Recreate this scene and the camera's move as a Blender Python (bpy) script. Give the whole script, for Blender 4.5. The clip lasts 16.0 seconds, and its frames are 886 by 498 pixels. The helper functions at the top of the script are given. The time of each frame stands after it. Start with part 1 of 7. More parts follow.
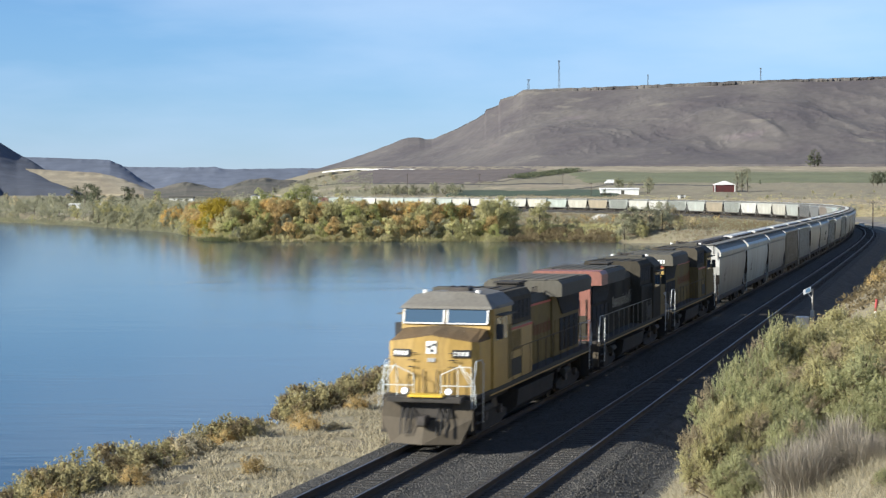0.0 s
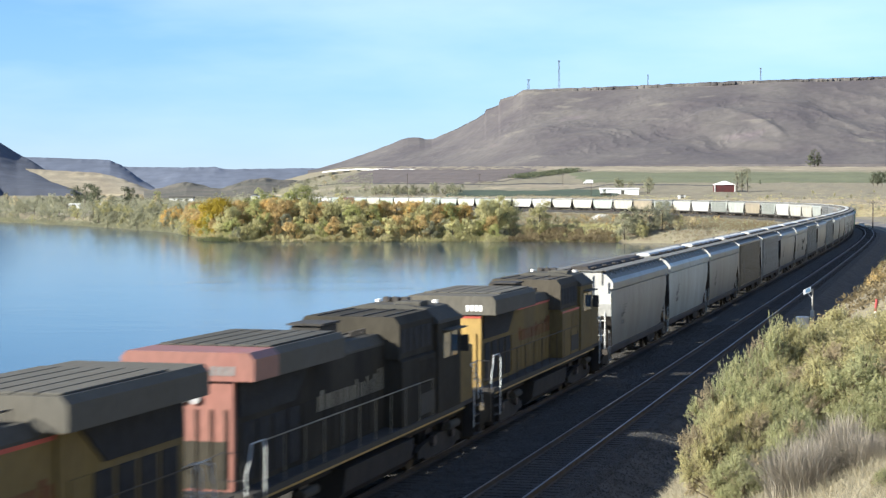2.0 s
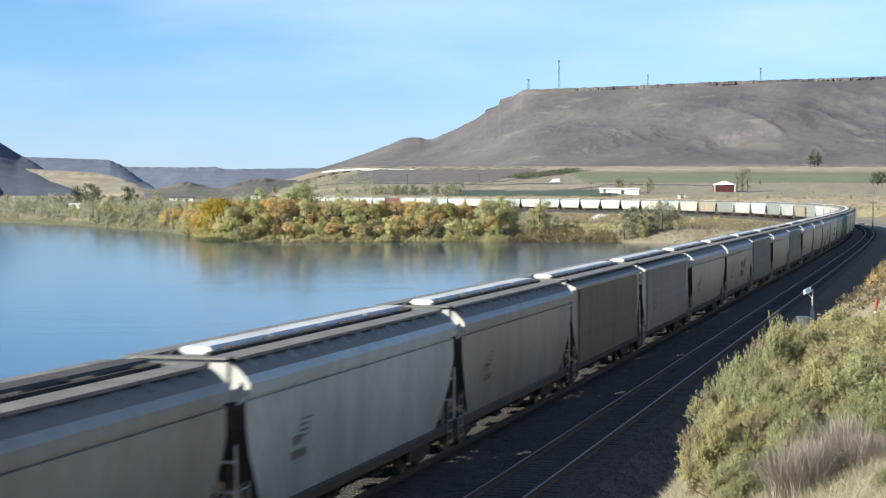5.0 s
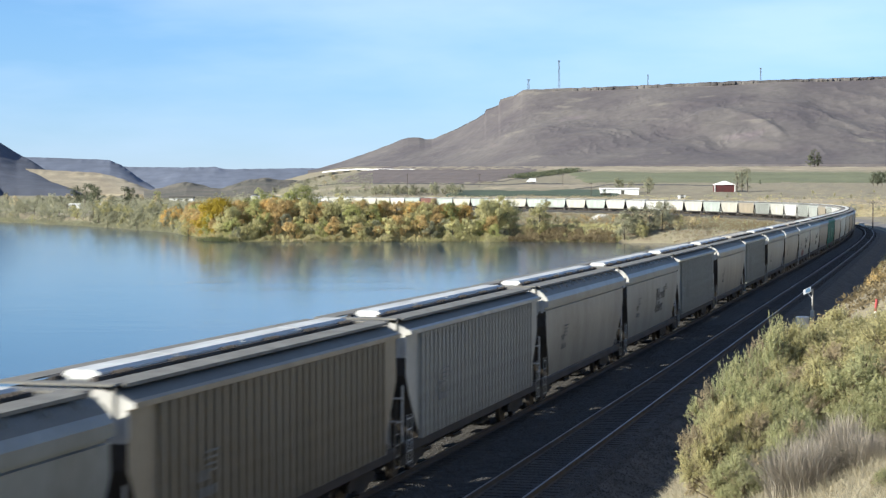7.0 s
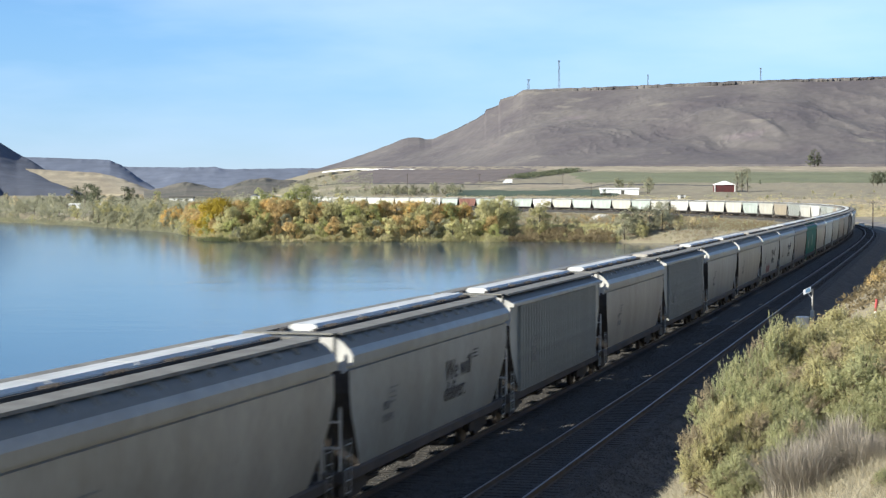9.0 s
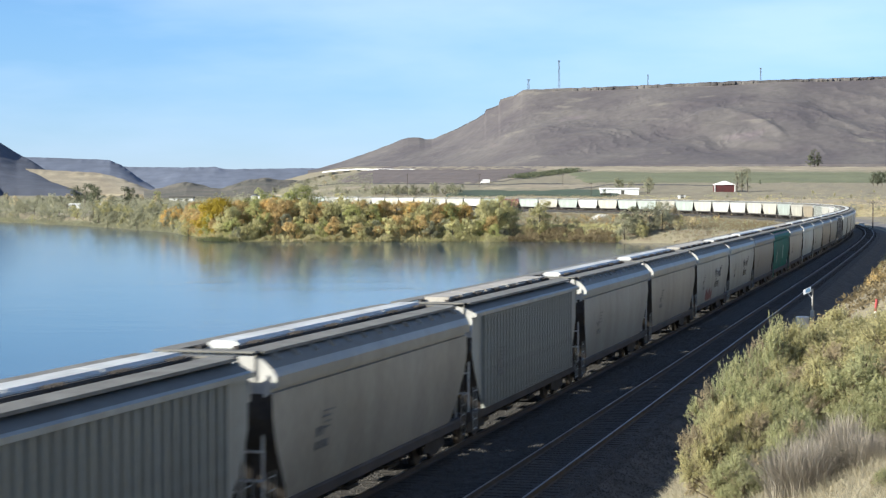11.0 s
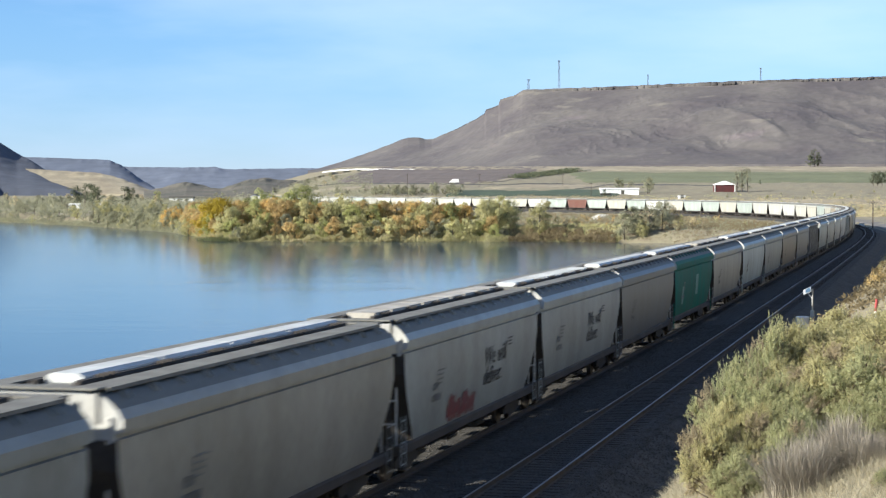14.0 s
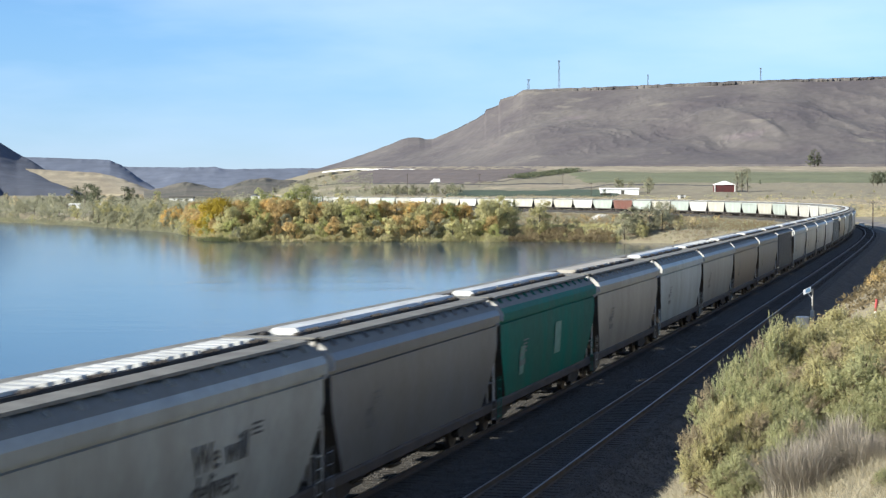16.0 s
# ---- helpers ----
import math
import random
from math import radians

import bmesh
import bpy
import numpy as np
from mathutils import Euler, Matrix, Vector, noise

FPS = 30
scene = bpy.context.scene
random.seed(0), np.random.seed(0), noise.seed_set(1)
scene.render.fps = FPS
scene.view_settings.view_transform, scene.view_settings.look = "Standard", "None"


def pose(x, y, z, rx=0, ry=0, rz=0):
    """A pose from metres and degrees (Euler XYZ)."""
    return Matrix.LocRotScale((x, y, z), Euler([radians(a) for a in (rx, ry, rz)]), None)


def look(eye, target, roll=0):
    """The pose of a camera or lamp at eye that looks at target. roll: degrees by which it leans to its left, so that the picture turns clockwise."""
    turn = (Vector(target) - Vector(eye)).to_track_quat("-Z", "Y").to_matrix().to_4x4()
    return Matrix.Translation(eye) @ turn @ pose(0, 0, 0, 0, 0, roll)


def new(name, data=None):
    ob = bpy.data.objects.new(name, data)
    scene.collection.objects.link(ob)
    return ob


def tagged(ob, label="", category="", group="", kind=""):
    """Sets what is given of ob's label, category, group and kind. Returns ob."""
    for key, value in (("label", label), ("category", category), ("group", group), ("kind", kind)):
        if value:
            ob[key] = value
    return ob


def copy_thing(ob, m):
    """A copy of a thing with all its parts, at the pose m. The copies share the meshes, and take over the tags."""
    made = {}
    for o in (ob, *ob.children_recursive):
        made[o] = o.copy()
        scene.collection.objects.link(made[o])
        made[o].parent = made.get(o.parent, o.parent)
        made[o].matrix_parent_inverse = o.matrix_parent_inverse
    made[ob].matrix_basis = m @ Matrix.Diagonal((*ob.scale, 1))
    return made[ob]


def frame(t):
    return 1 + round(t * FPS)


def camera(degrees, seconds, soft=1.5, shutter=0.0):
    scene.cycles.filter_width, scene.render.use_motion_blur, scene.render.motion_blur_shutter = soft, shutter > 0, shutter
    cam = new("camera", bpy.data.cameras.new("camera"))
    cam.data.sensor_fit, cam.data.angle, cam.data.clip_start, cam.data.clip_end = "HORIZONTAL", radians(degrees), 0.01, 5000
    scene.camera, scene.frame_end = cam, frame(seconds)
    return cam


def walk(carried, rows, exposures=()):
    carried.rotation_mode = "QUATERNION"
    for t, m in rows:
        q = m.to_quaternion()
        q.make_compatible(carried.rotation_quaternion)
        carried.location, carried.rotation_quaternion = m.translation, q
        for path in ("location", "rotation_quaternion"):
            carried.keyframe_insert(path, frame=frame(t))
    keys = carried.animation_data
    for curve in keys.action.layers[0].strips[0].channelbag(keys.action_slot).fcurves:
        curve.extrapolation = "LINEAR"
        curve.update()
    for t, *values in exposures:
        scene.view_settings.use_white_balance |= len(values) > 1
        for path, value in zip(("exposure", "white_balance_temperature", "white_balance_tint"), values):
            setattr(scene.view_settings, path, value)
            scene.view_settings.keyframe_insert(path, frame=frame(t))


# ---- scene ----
SECONDS = 16.0
SPEED = 21.01
EYE_Z = 8.10
KELVIN = 5600
cam = camera(26.855, SECONDS, soft=1.28, shutter=0.5)
eye = pose(0.0, 0.0, EYE_Z, 90.0 - 1.776, 0.0, 0.0)
walk(cam, [(0.0, eye), (SECONDS, eye)], exposures=[(0, 1.02, KELVIN, 9), (0.5, 1.06, KELVIN, 9), (1, 1.14, KELVIN, 9), (1.5, 1.36, KELVIN, 9), (2, 1.41, KELVIN, 9), (2.5, 1.41, KELVIN, 9), (4, 1.32, KELVIN, 9), (6.5, 1.26, KELVIN, 9), (SECONDS, 1.26, KELVIN, 9)])

# ---- light: low autumn sun from beyond the river, clear sky ----
SUN_FROM = Vector((-0.906, -0.42, 0.0)).normalized()
SUN_ELEV = radians(23)
world = bpy.data.worlds.new("sky")
scene.world = world
world.use_nodes = True
wn, wl = world.node_tree.nodes, world.node_tree.links
sky = wn.new("ShaderNodeTexSky")
sky.sky_type = "NISHITA"
sky.sun_disc = False
sky.sun_elevation = SUN_ELEV
sky.sun_rotation = math.atan2(SUN_FROM.x, SUN_FROM.y)
sky.air_density, sky.dust_density, sky.ozone_density = 0.8, 0.0, 4.5
wn["Background"].inputs["Strength"].default_value = 0.06
# thin high veils of cirrus
wt, wm, wz, wr, wx = (wn.new("ShaderNode" + k) for k in ("TexCoord", "Mapping", "TexNoise", "ValToRGB", "Mix"))
wm.inputs["Scale"].default_value, wm.inputs["Rotation"].default_value = (1.6, 1.6, 7.0), (0.0, 0.25, 0.3)
wz.inputs["Scale"].default_value, wz.inputs["Detail"].default_value, wz.inputs["Roughness"].default_value = 2.3, 6.0, 0.5
wr.color_ramp.elements[0].position, wr.color_ramp.elements[1].position = 0.40, 0.68
wr.color_ramp.elements[1].color = (0.36, 0.36, 0.36, 1)
wx.data_type = "RGBA"
wx.inputs[7].default_value = (7.6, 8.0, 8.4, 1)
wl.new(wt.outputs["Generated"], wm.inputs["Vector"])
wl.new(wm.outputs["Vector"], wz.inputs["Vector"])
wl.new(wz.outputs["Fac"], wr.inputs["Fac"])
wl.new(wr.outputs["Color"], wx.inputs[0])
wl.new(sky.outputs["Color"], wx.inputs[6])
# a thin veil of bluish haze lies all round the horizon
ws, wf, wh = (wn.new("ShaderNode" + k) for k in ("SeparateXYZ", "MapRange", "Mix"))
wf.inputs["From Min"].default_value, wf.inputs["From Max"].default_value = 0.0, 0.09
wf.inputs["To Min"].default_value, wf.inputs["To Max"].default_value = 1.0, 0.0
wh.data_type, wh.blend_type = "RGBA", "MULTIPLY"
wh.inputs[7].default_value = (0.76, 0.785, 0.91, 1)
wl.new(wt.outputs["Generated"], ws.inputs["Vector"])
wl.new(ws.outputs["Z"], wf.inputs["Value"])
wl.new(wf.outputs["Result"], wh.inputs[0])
wl.new(wx.outputs[2], wh.inputs[6])
wl.new(wh.outputs[2], wn["Background"].inputs["Color"])
sun = new("sun", bpy.data.lights.new("sun", "SUN"))
sun.data.energy, sun.data.angle, sun.data.color = 5.4, radians(0.6), (1.0, 0.87, 0.66)
toward = SUN_FROM * math.cos(SUN_ELEV) + Vector((0, 0, math.sin(SUN_ELEV)))
sun.matrix_world = look(toward * 300, (0, 0, 0))


# ---- small builders ----
def smooth(a, b, x):
    t = np.clip((np.asarray(x, float) - a) / (b - a), 0, 1)
    return t * t * (3 - 2 * t)


def as_mesh(name, bm, material, shade=False):
    me = bpy.data.meshes.new(name)
    bm.to_mesh(me)
    bm.free()
    for m in material if isinstance(material, (list, tuple)) else [material]:
        me.materials.append(m)
    if shade:
        me.shade_smooth()
    return me


def part(name, bm, material, parent=None, label="", shade=False, at=None):
    ob = new(name, bm if isinstance(bm, bpy.types.Mesh) else as_mesh(name, bm, material, shade))
    if parent is not None:
        ob.parent = parent
    if at is not None:
        ob.matrix_basis = at
    return tagged(ob, label)


def box(bm, x0, x1, y0, y1, z0, z1, bevel=0.0, mat=0):
    m = Matrix.LocRotScale(((x0 + x1) / 2, (y0 + y1) / 2, (z0 + z1) / 2), None, (abs(x1 - x0), abs(y1 - y0), abs(z1 - z0)))
    r = bmesh.ops.create_cube(bm, size=1.0, matrix=m)
    faces = {f for v in r["verts"] for f in v.link_faces}
    for f in faces:
        f.material_index = mat
    if bevel:
        edges = {e for v in r["verts"] for e in v.link_edges}
        bmesh.ops.bevel(bm, geom=list(edges), offset=bevel, segments=1, affect="EDGES")
    return bm


def rod(bm, a, b, r, n=8, r2=None):
    a, b = Vector(a), Vector(b)
    d = b - a
    m = Matrix.Translation((a + b) / 2) @ d.to_track_quat("Z", "Y").to_matrix().to_4x4()
    bmesh.ops.create_cone(bm, cap_ends=True, segments=n, radius1=r, radius2=r if r2 is None else r2, depth=d.length, matrix=m)
    return bm


def slab(bm, outline, y0, y1, mat=0):
    """A flat outline in x and z, made thick from y0 to y1."""
    a = [bm.verts.new((x, y0, z)) for x, z in outline]
    b = [bm.verts.new((x, y1, z)) for x, z in outline]
    n = len(outline)
    fs = [bm.faces.new(a), bm.faces.new(b[::-1])]
    for i in range(n):
        fs.append(bm.faces.new((a[i], b[i], b[(i + 1) % n], a[(i + 1) % n])))
    for f in fs:
        f.material_index = mat
    bmesh.ops.recalc_face_normals(bm, faces=fs)
    return bm


def across(bm, outline, x0, x1, mat=0):
    """A flat outline in y and z, made long from x0 to x1."""
    a = [bm.verts.new((x0, y, z)) for y, z in outline]
    b = [bm.verts.new((x1, y, z)) for y, z in outline]
    n = len(outline)
    fs = [bm.faces.new(a), bm.faces.new(b[::-1])]
    for i in range(n):
        fs.append(bm.faces.new((a[i], b[i], b[(i + 1) % n], a[(i + 1) % n])))
    for f in fs:
        f.material_index = mat
    bmesh.ops.recalc_face_normals(bm, faces=fs)
    return bm


def B():
    return bmesh.new()


def grid_mesh(name, X, Y, Z, material, shade=True, wrap=False):
    n, m = X.shape
    verts = np.stack([X.ravel(), Y.ravel(), Z.ravel()], 1)
    i = np.arange(n * m).reshape(n, m)
    if wrap:
        i = np.concatenate([i, i[:, :1]], 1)
    f = np.stack([i[:-1, :-1].ravel(), i[:-1, 1:].ravel(), i[1:, 1:].ravel(), i[1:, :-1].ravel()], 1)
    me = bpy.data.meshes.new(name)
    me.from_pydata(verts.tolist(), [], f.tolist())
    me.materials.append(material)
    if shade:
        me.shade_smooth()
    return me


# ---- the line of the railway ----
KNOT_S = [-80, 0, 60, 120, 160, 200, 240, 280, 320, 360, 400, 440, 480, 520, 560, 600, 650, 700, 760, 830, 900, 1000, 1200, 1400]
KNOT_K = [-0.000156, 5.37e-05, -2.03e-05, 4e-05, 2.64e-05, 6.7e-05, 0.0001753, 0.000354, 0.0006554, 0.0010882, 0.0015397, 0.0018506, 0.0019313, 0.0018667, 0.0017857, 0.001682, 0.0014894, 0.0012742, 0.0004547, -9.51e-05, -0.0004592, -0.0007433, -0.0009904, -0.001226]
LINE_S = np.arange(-80.0, 1700.0, 2.0)
_k = np.interp(LINE_S, KNOT_S, KNOT_K)
_i0 = int(np.searchsorted(LINE_S, 0))
LINE_TH = np.concatenate([[0], np.cumsum(_k[1:] + _k[:-1])])
LINE_TH += 1.30828 - LINE_TH[_i0]
_c, _s = np.cos(LINE_TH), np.sin(LINE_TH)
LINE_X = np.concatenate([[0], np.cumsum(_c[1:] + _c[:-1])])
LINE_Y = np.concatenate([[0], np.cumsum(_s[1:] + _s[:-1])])
LINE_X += -0.619 - LINE_X[_i0]
LINE_Y += 58.254 - LINE_Y[_i0]
# straight on past the near end
_n = np.arange(-460.0, -80.0, 20.0)
LINE_X = np.concatenate([LINE_X[0] + (_n + 80) * np.cos(LINE_TH[0]), LINE_X])
LINE_Y = np.concatenate([LINE_Y[0] + (_n + 80) * np.sin(LINE_TH[0]), LINE_Y])
LINE_TH = np.concatenate([np.full(len(_n), LINE_TH[0]), LINE_TH])
LINE_S = np.concatenate([_n, LINE_S])
LINE_Z = 0.00027 * np.clip(LINE_S - 150, 0, 400) + 0.0016 * np.clip(LINE_S - 420, 0, 320)
SECOND = 4.326


def on_line(s, lat=0.0, z=0.0):
    """A point beside the railway: s along it, lat to the camera's side on the near stretch."""
    x, y, zz, th = (np.interp(s, LINE_S, a) for a in (LINE_X, LINE_Y, LINE_Z, LINE_TH))
    return np.stack([x + np.sin(th) * lat, y - np.cos(th) * lat, z + zz], -1)


def off_line(X, Y):
    """How far points lie beside the railway (signed like lat), and their s."""
    X, Y = np.asarray(X, float), np.asarray(Y, float)
    shape = X.shape
    P = np.stack([X.ravel(), Y.ravel()], 1)
    k = slice(None, None, 3)
    out, so = np.empty(len(P)), np.empty(len(P))
    lx, ly, lt, ls = LINE_X[k], LINE_Y[k], LINE_TH[k], LINE_S[k]
    for a in range(0, len(P), 20000):
        q = P[a:a + 20000]
        d = (q[:, :1] - lx) ** 2 + (q[:, 1:] - ly) ** 2
        i = d.argmin(1)
        dx, dy = q[:, 0] - lx[i], q[:, 1] - ly[i]
        o = dx * np.sin(lt[i]) - dy * np.cos(lt[i])
        f = dx * np.cos(lt[i]) + dy * np.sin(lt[i])
        far = np.abs(f) > 12
        out[a:a + 20000] = np.where(far, np.sign(o + 1e-9) * np.sqrt(d[np.arange(len(q)), i]), o)
        so[a:a + 20000] = ls[i] + f
    return out.reshape(shape), so.reshape(shape)


# ---- the lie of the land ----
WATER = -4.0
_near = on_line(np.arange(-440, 331, 30), -13.5)[:, :2].tolist()
SHORE = _near + [[70, 402], [52, 432], [30, 446], [0, 449], [-25, 447], [-52, 449], [-80, 546], [-112, 622], [-160, 712],
                 [-190, 752], [-330, 860], [-520, 700], [-520, -460]]
SHORE = np.array(SHORE)


def from_shore(X, Y):
    """Distance to the water's edge, negative in the water."""
    P = np.stack([np.ravel(X), np.ravel(Y)], 1)
    a, b = SHORE, np.roll(SHORE, -1, 0)
    best = np.full(len(P), 1e9)
    inside = np.zeros(len(P), bool)
    for (ax, ay), (bx, by) in zip(a, b):
        dx, dy = bx - ax, by - ay
        t = np.clip(((P[:, 0] - ax) * dx + (P[:, 1] - ay) * dy) / (dx * dx + dy * dy), 0, 1)
        best = np.minimum(best, np.hypot(P[:, 0] - ax - t * dx, P[:, 1] - ay - t * dy))
        if ay != by:
            hit = ((ay > P[:, 1]) != (by > P[:, 1])) & (P[:, 0] < (bx - ax) * (P[:, 1] - ay) / (by - ay) + ax)
            inside ^= hit
    return np.where(inside, -best, best).reshape(np.shape(X))


def waves(X, Y, size, seed):
    """Cheap smooth noise from -1 to 1, waves of about that size."""
    r = np.random.RandomState(seed)
    out = np.zeros(np.shape(X))
    for i in range(7):
        a, ph = r.uniform(0, 2 * np.pi), r.uniform(0, 2 * np.pi)
        w = 2 * np.pi / (size * r.uniform(0.55, 1.6))
        out += np.sin((X * np.cos(a) + Y * np.sin(a)) * w + ph + 1.3 * np.sin((X * np.sin(a) - Y * np.cos(a)) * w * 0.6 + ph * 2))
    return out / 4.2


def height(X, Y):
    X, Y = np.asarray(X, float), np.asarray(Y, float)
    o, s = off_line(X, Y)
    w = from_shore(X, Y)
    # flat shelf by the river, rising to the far slopes
    side = smooth(-0.13, -0.045, X / np.maximum(Y, 200))
    rise = np.clip(Y - 860, 0, 1000) * (0.004 + 0.030 * side)
    z = -0.8 + rise + 0.5 * waves(X, Y, 60, 3) * smooth(12, 40, np.abs(o)) + 0.25 * waves(X, Y, 14, 4) * smooth(9, 20, np.abs(o))
    # the cutting on the camera's side
    tall = (1 - smooth(90, 300, s)) * smooth(-430, -300, s)
    foot = 8.4 + 0.45 * waves(X, Y, 18, 9) + 1.0 * smooth(12, 50, s)
    up = np.clip(o - foot, 0, 60)
    bank = np.minimum(up * 1.2, 4.6 + (up - 3.83) * 0.4)
    bank = np.where(up > 7.2, 5.95 + (up - 7.2) * 0.12, bank) + 1.0 * smooth(-40, -54, s) * smooth(4, 7, up) * (0.1 + 0.9 * tall)
    bank = bank * (1 + 0.06 * waves(X, Y, 7, 5))
    z = np.where((o > 8) & (s < 340), -0.8 + bank + 0.25 * waves(X, Y, 9, 6) * smooth(8.5, 12, o), z)
    # roadbed
    bed = smooth(11, 8.0, o) * smooth(-6.0, -4.2, o)
    z = z * (1 - bed) + (np.interp(s, LINE_S, LINE_Z) - 0.8) * bed
    # the shore: down to the water and under it
    dip = smooth(9, 0, w)
    near = (o < 0) & (s < 340)
    dip = np.where(near, smooth(5.5, 0, w), dip)
    z = np.where(w > 0, z * (1 - dip) + (WATER + 0.1) * dip, WATER - np.clip(-w * 0.35, 0, 3) + 0.1)
    return z


def height_at(x, y):
    return float(height(np.array([x]), np.array([y]))[0])


# ---- materials ----
def material(name, base, other=None, coarse=1.0, fine=12.0, mix=0.5, rough=0.6, metal=0.0, bump=0.2, depth=0.02, spread=0.0, coat=0.0, stretch=(1, 1, 1), third=None, spec=0.5):
    """A surface in two scales of noise: base to other by patches, fine grain in tone and relief."""
    m = bpy.data.materials.new(name)
    m.use_nodes = True
    N, L = m.node_tree.nodes, m.node_tree.links
    b = N["Principled BSDF"]
    b.inputs["Roughness"].default_value = rough
    b.inputs["Metallic"].default_value = metal
    b.inputs["Coat Weight"].default_value = coat
    b.inputs["Specular IOR Level"].default_value = spec
    tc, mp = N.new("ShaderNodeTexCoord"), N.new("ShaderNodeMapping")
    mp.inputs["Scale"].default_value = stretch
    L.new(tc.outputs["Object"], mp.inputs["Vector"])
    n1, n2 = N.new("ShaderNodeTexNoise"), N.new("ShaderNodeTexNoise")
    n1.inputs["Scale"].default_value, n1.inputs["Detail"].default_value = coarse, 6.0
    n2.inputs["Scale"].default_value, n2.inputs["Detail"].default_value = fine, 4.0
    L.new(mp.outputs["Vector"], n1.inputs["Vector"])
    L.new(mp.outputs["Vector"], n2.inputs["Vector"])
    ramp = N.new("ShaderNodeValToRGB")
    ramp.color_ramp.elements[0].position, ramp.color_ramp.elements[1].position = 0.5 - 0.22 * mix - 0.02, 0.5 + 0.22 * (1 - mix) + 0.08
    other = other or tuple(c * 0.72 for c in base)
    ramp.color_ramp.elements[0].color, ramp.color_ramp.elements[1].color = (*other, 1), (*base, 1)
    if third:
        e = ramp.color_ramp.elements.new(0.66)
        e.color = (*third, 1)
        ramp.color_ramp.elements[2].position = 0.75
    L.new(n1.outputs["Fac"], ramp.inputs["Fac"])
    grain = N.new("ShaderNodeMapRange")
    grain.inputs["From Min"].default_value, grain.inputs["From Max"].default_value = 0.25, 0.75
    grain.inputs["To Min"].default_value, grain.inputs["To Max"].default_value = 0.82, 1.16
    L.new(n2.outputs["Fac"], grain.inputs["Value"])
    hsv = N.new("ShaderNodeHueSaturation")
    L.new(ramp.outputs["Color"], hsv.inputs["Color"])
    value = grain.outputs["Result"]
    if spread:
        info, mr, mul = N.new("ShaderNodeObjectInfo"), N.new("ShaderNodeMapRange"), N.new("ShaderNodeMath")
        mr.inputs["To Min"].default_value, mr.inputs["To Max"].default_value = 1 - spread, 1 + spread
        L.new(info.outputs["Random"], mr.inputs["Value"])
        mul.operation = "MULTIPLY"
        L.new(mr.outputs["Result"], mul.inputs[0])
        L.new(value, mul.inputs[1])
        value = mul.outputs["Value"]
    L.new(value, hsv.inputs["Value"])
    L.new(hsv.outputs["Color"], b.inputs["Base Color"])
    if bump:
        bp = N.new("ShaderNodeBump")
        bp.inputs["Strength"].default_value, bp.inputs["Distance"].default_value = bump, depth
        L.new(n2.outputs["Fac"], bp.inputs["Height"])
        L.new(bp.outputs["Normal"], b.inputs["Normal"])
    return m


def foliage(name, base, other, spread=0.25, through_light=0.48):
    """Leaves: two tones by clump, some light passing through them."""
    m = bpy.data.materials.new(name)
    m.use_nodes = True
    N, L = m.node_tree.nodes, m.node_tree.links
    b = N["Principled BSDF"]
    b.inputs["Roughness"].default_value = 0.75
    b.inputs["Specular IOR Level"].default_value = 0.2
    geo, info = N.new("ShaderNodeNewGeometry"), N.new("ShaderNodeObjectInfo")
    add, frac = N.new("ShaderNodeMath"), N.new("ShaderNodeMapRange")
    add.operation = "MULTIPLY"
    tc, nz = N.new("ShaderNodeTexCoord"), N.new("ShaderNodeTexNoise")
    nz.inputs["Scale"].default_value = 0.7
    L.new(tc.outputs["Object"], nz.inputs["Vector"])
    mixer = N.new("ShaderNodeMix")
    mixer.data_type = "RGBA"
    mixer.inputs[6].default_value, mixer.inputs[7].default_value = (*other, 1), (*base, 1)
    ad = N.new("ShaderNodeMath")
    ad.operation = "ADD"
    sc = N.new("ShaderNodeMath")
    sc.operation = "MULTIPLY"
    sc.inputs[1].default_value = 0.45
    L.new(geo.outputs["Random Per Island"], sc.inputs[0])
    mr0 = N.new("ShaderNodeMapRange")
    mr0.inputs["From Min"].default_value, mr0.inputs["From Max"].default_value = 0.35, 0.65
    mr0.inputs["To Min"].default_value, mr0.inputs["To Max"].default_value = 0.0, 0.6
    L.new(nz.outputs["Fac"], mr0.inputs["Value"])
    L.new(sc.outputs["Value"], ad.inputs[0])
    L.new(mr0.outputs["Result"], ad.inputs[1])
    L.new(ad.outputs["Value"], mixer.inputs[0])
    hsv = N.new("ShaderNodeHueSaturation")
    frac.inputs["To Min"].default_value, frac.inputs["To Max"].default_value = 1 - spread, 1 + spread
    L.new(info.outputs["Random"], frac.inputs["Value"])
    L.new(frac.outputs["Result"], hsv.inputs["Value"])
    L.new(mixer.outputs[2], hsv.inputs["Color"])
    L.new(hsv.outputs["Color"], b.inputs["Base Color"])
    tr, mx, out = N.new("ShaderNodeBsdfTranslucent"), N.new("ShaderNodeMixShader"), N["Material Output"]
    mx.inputs[0].default_value = through_light
    L.new(hsv.outputs["Color"], tr.inputs["Color"])
    L.new(b.outputs["BSDF"], mx.inputs[1])
    L.new(tr.outputs["BSDF"], mx.inputs[2])
    L.new(mx.outputs["Shader"], out.inputs["Surface"])
    return m


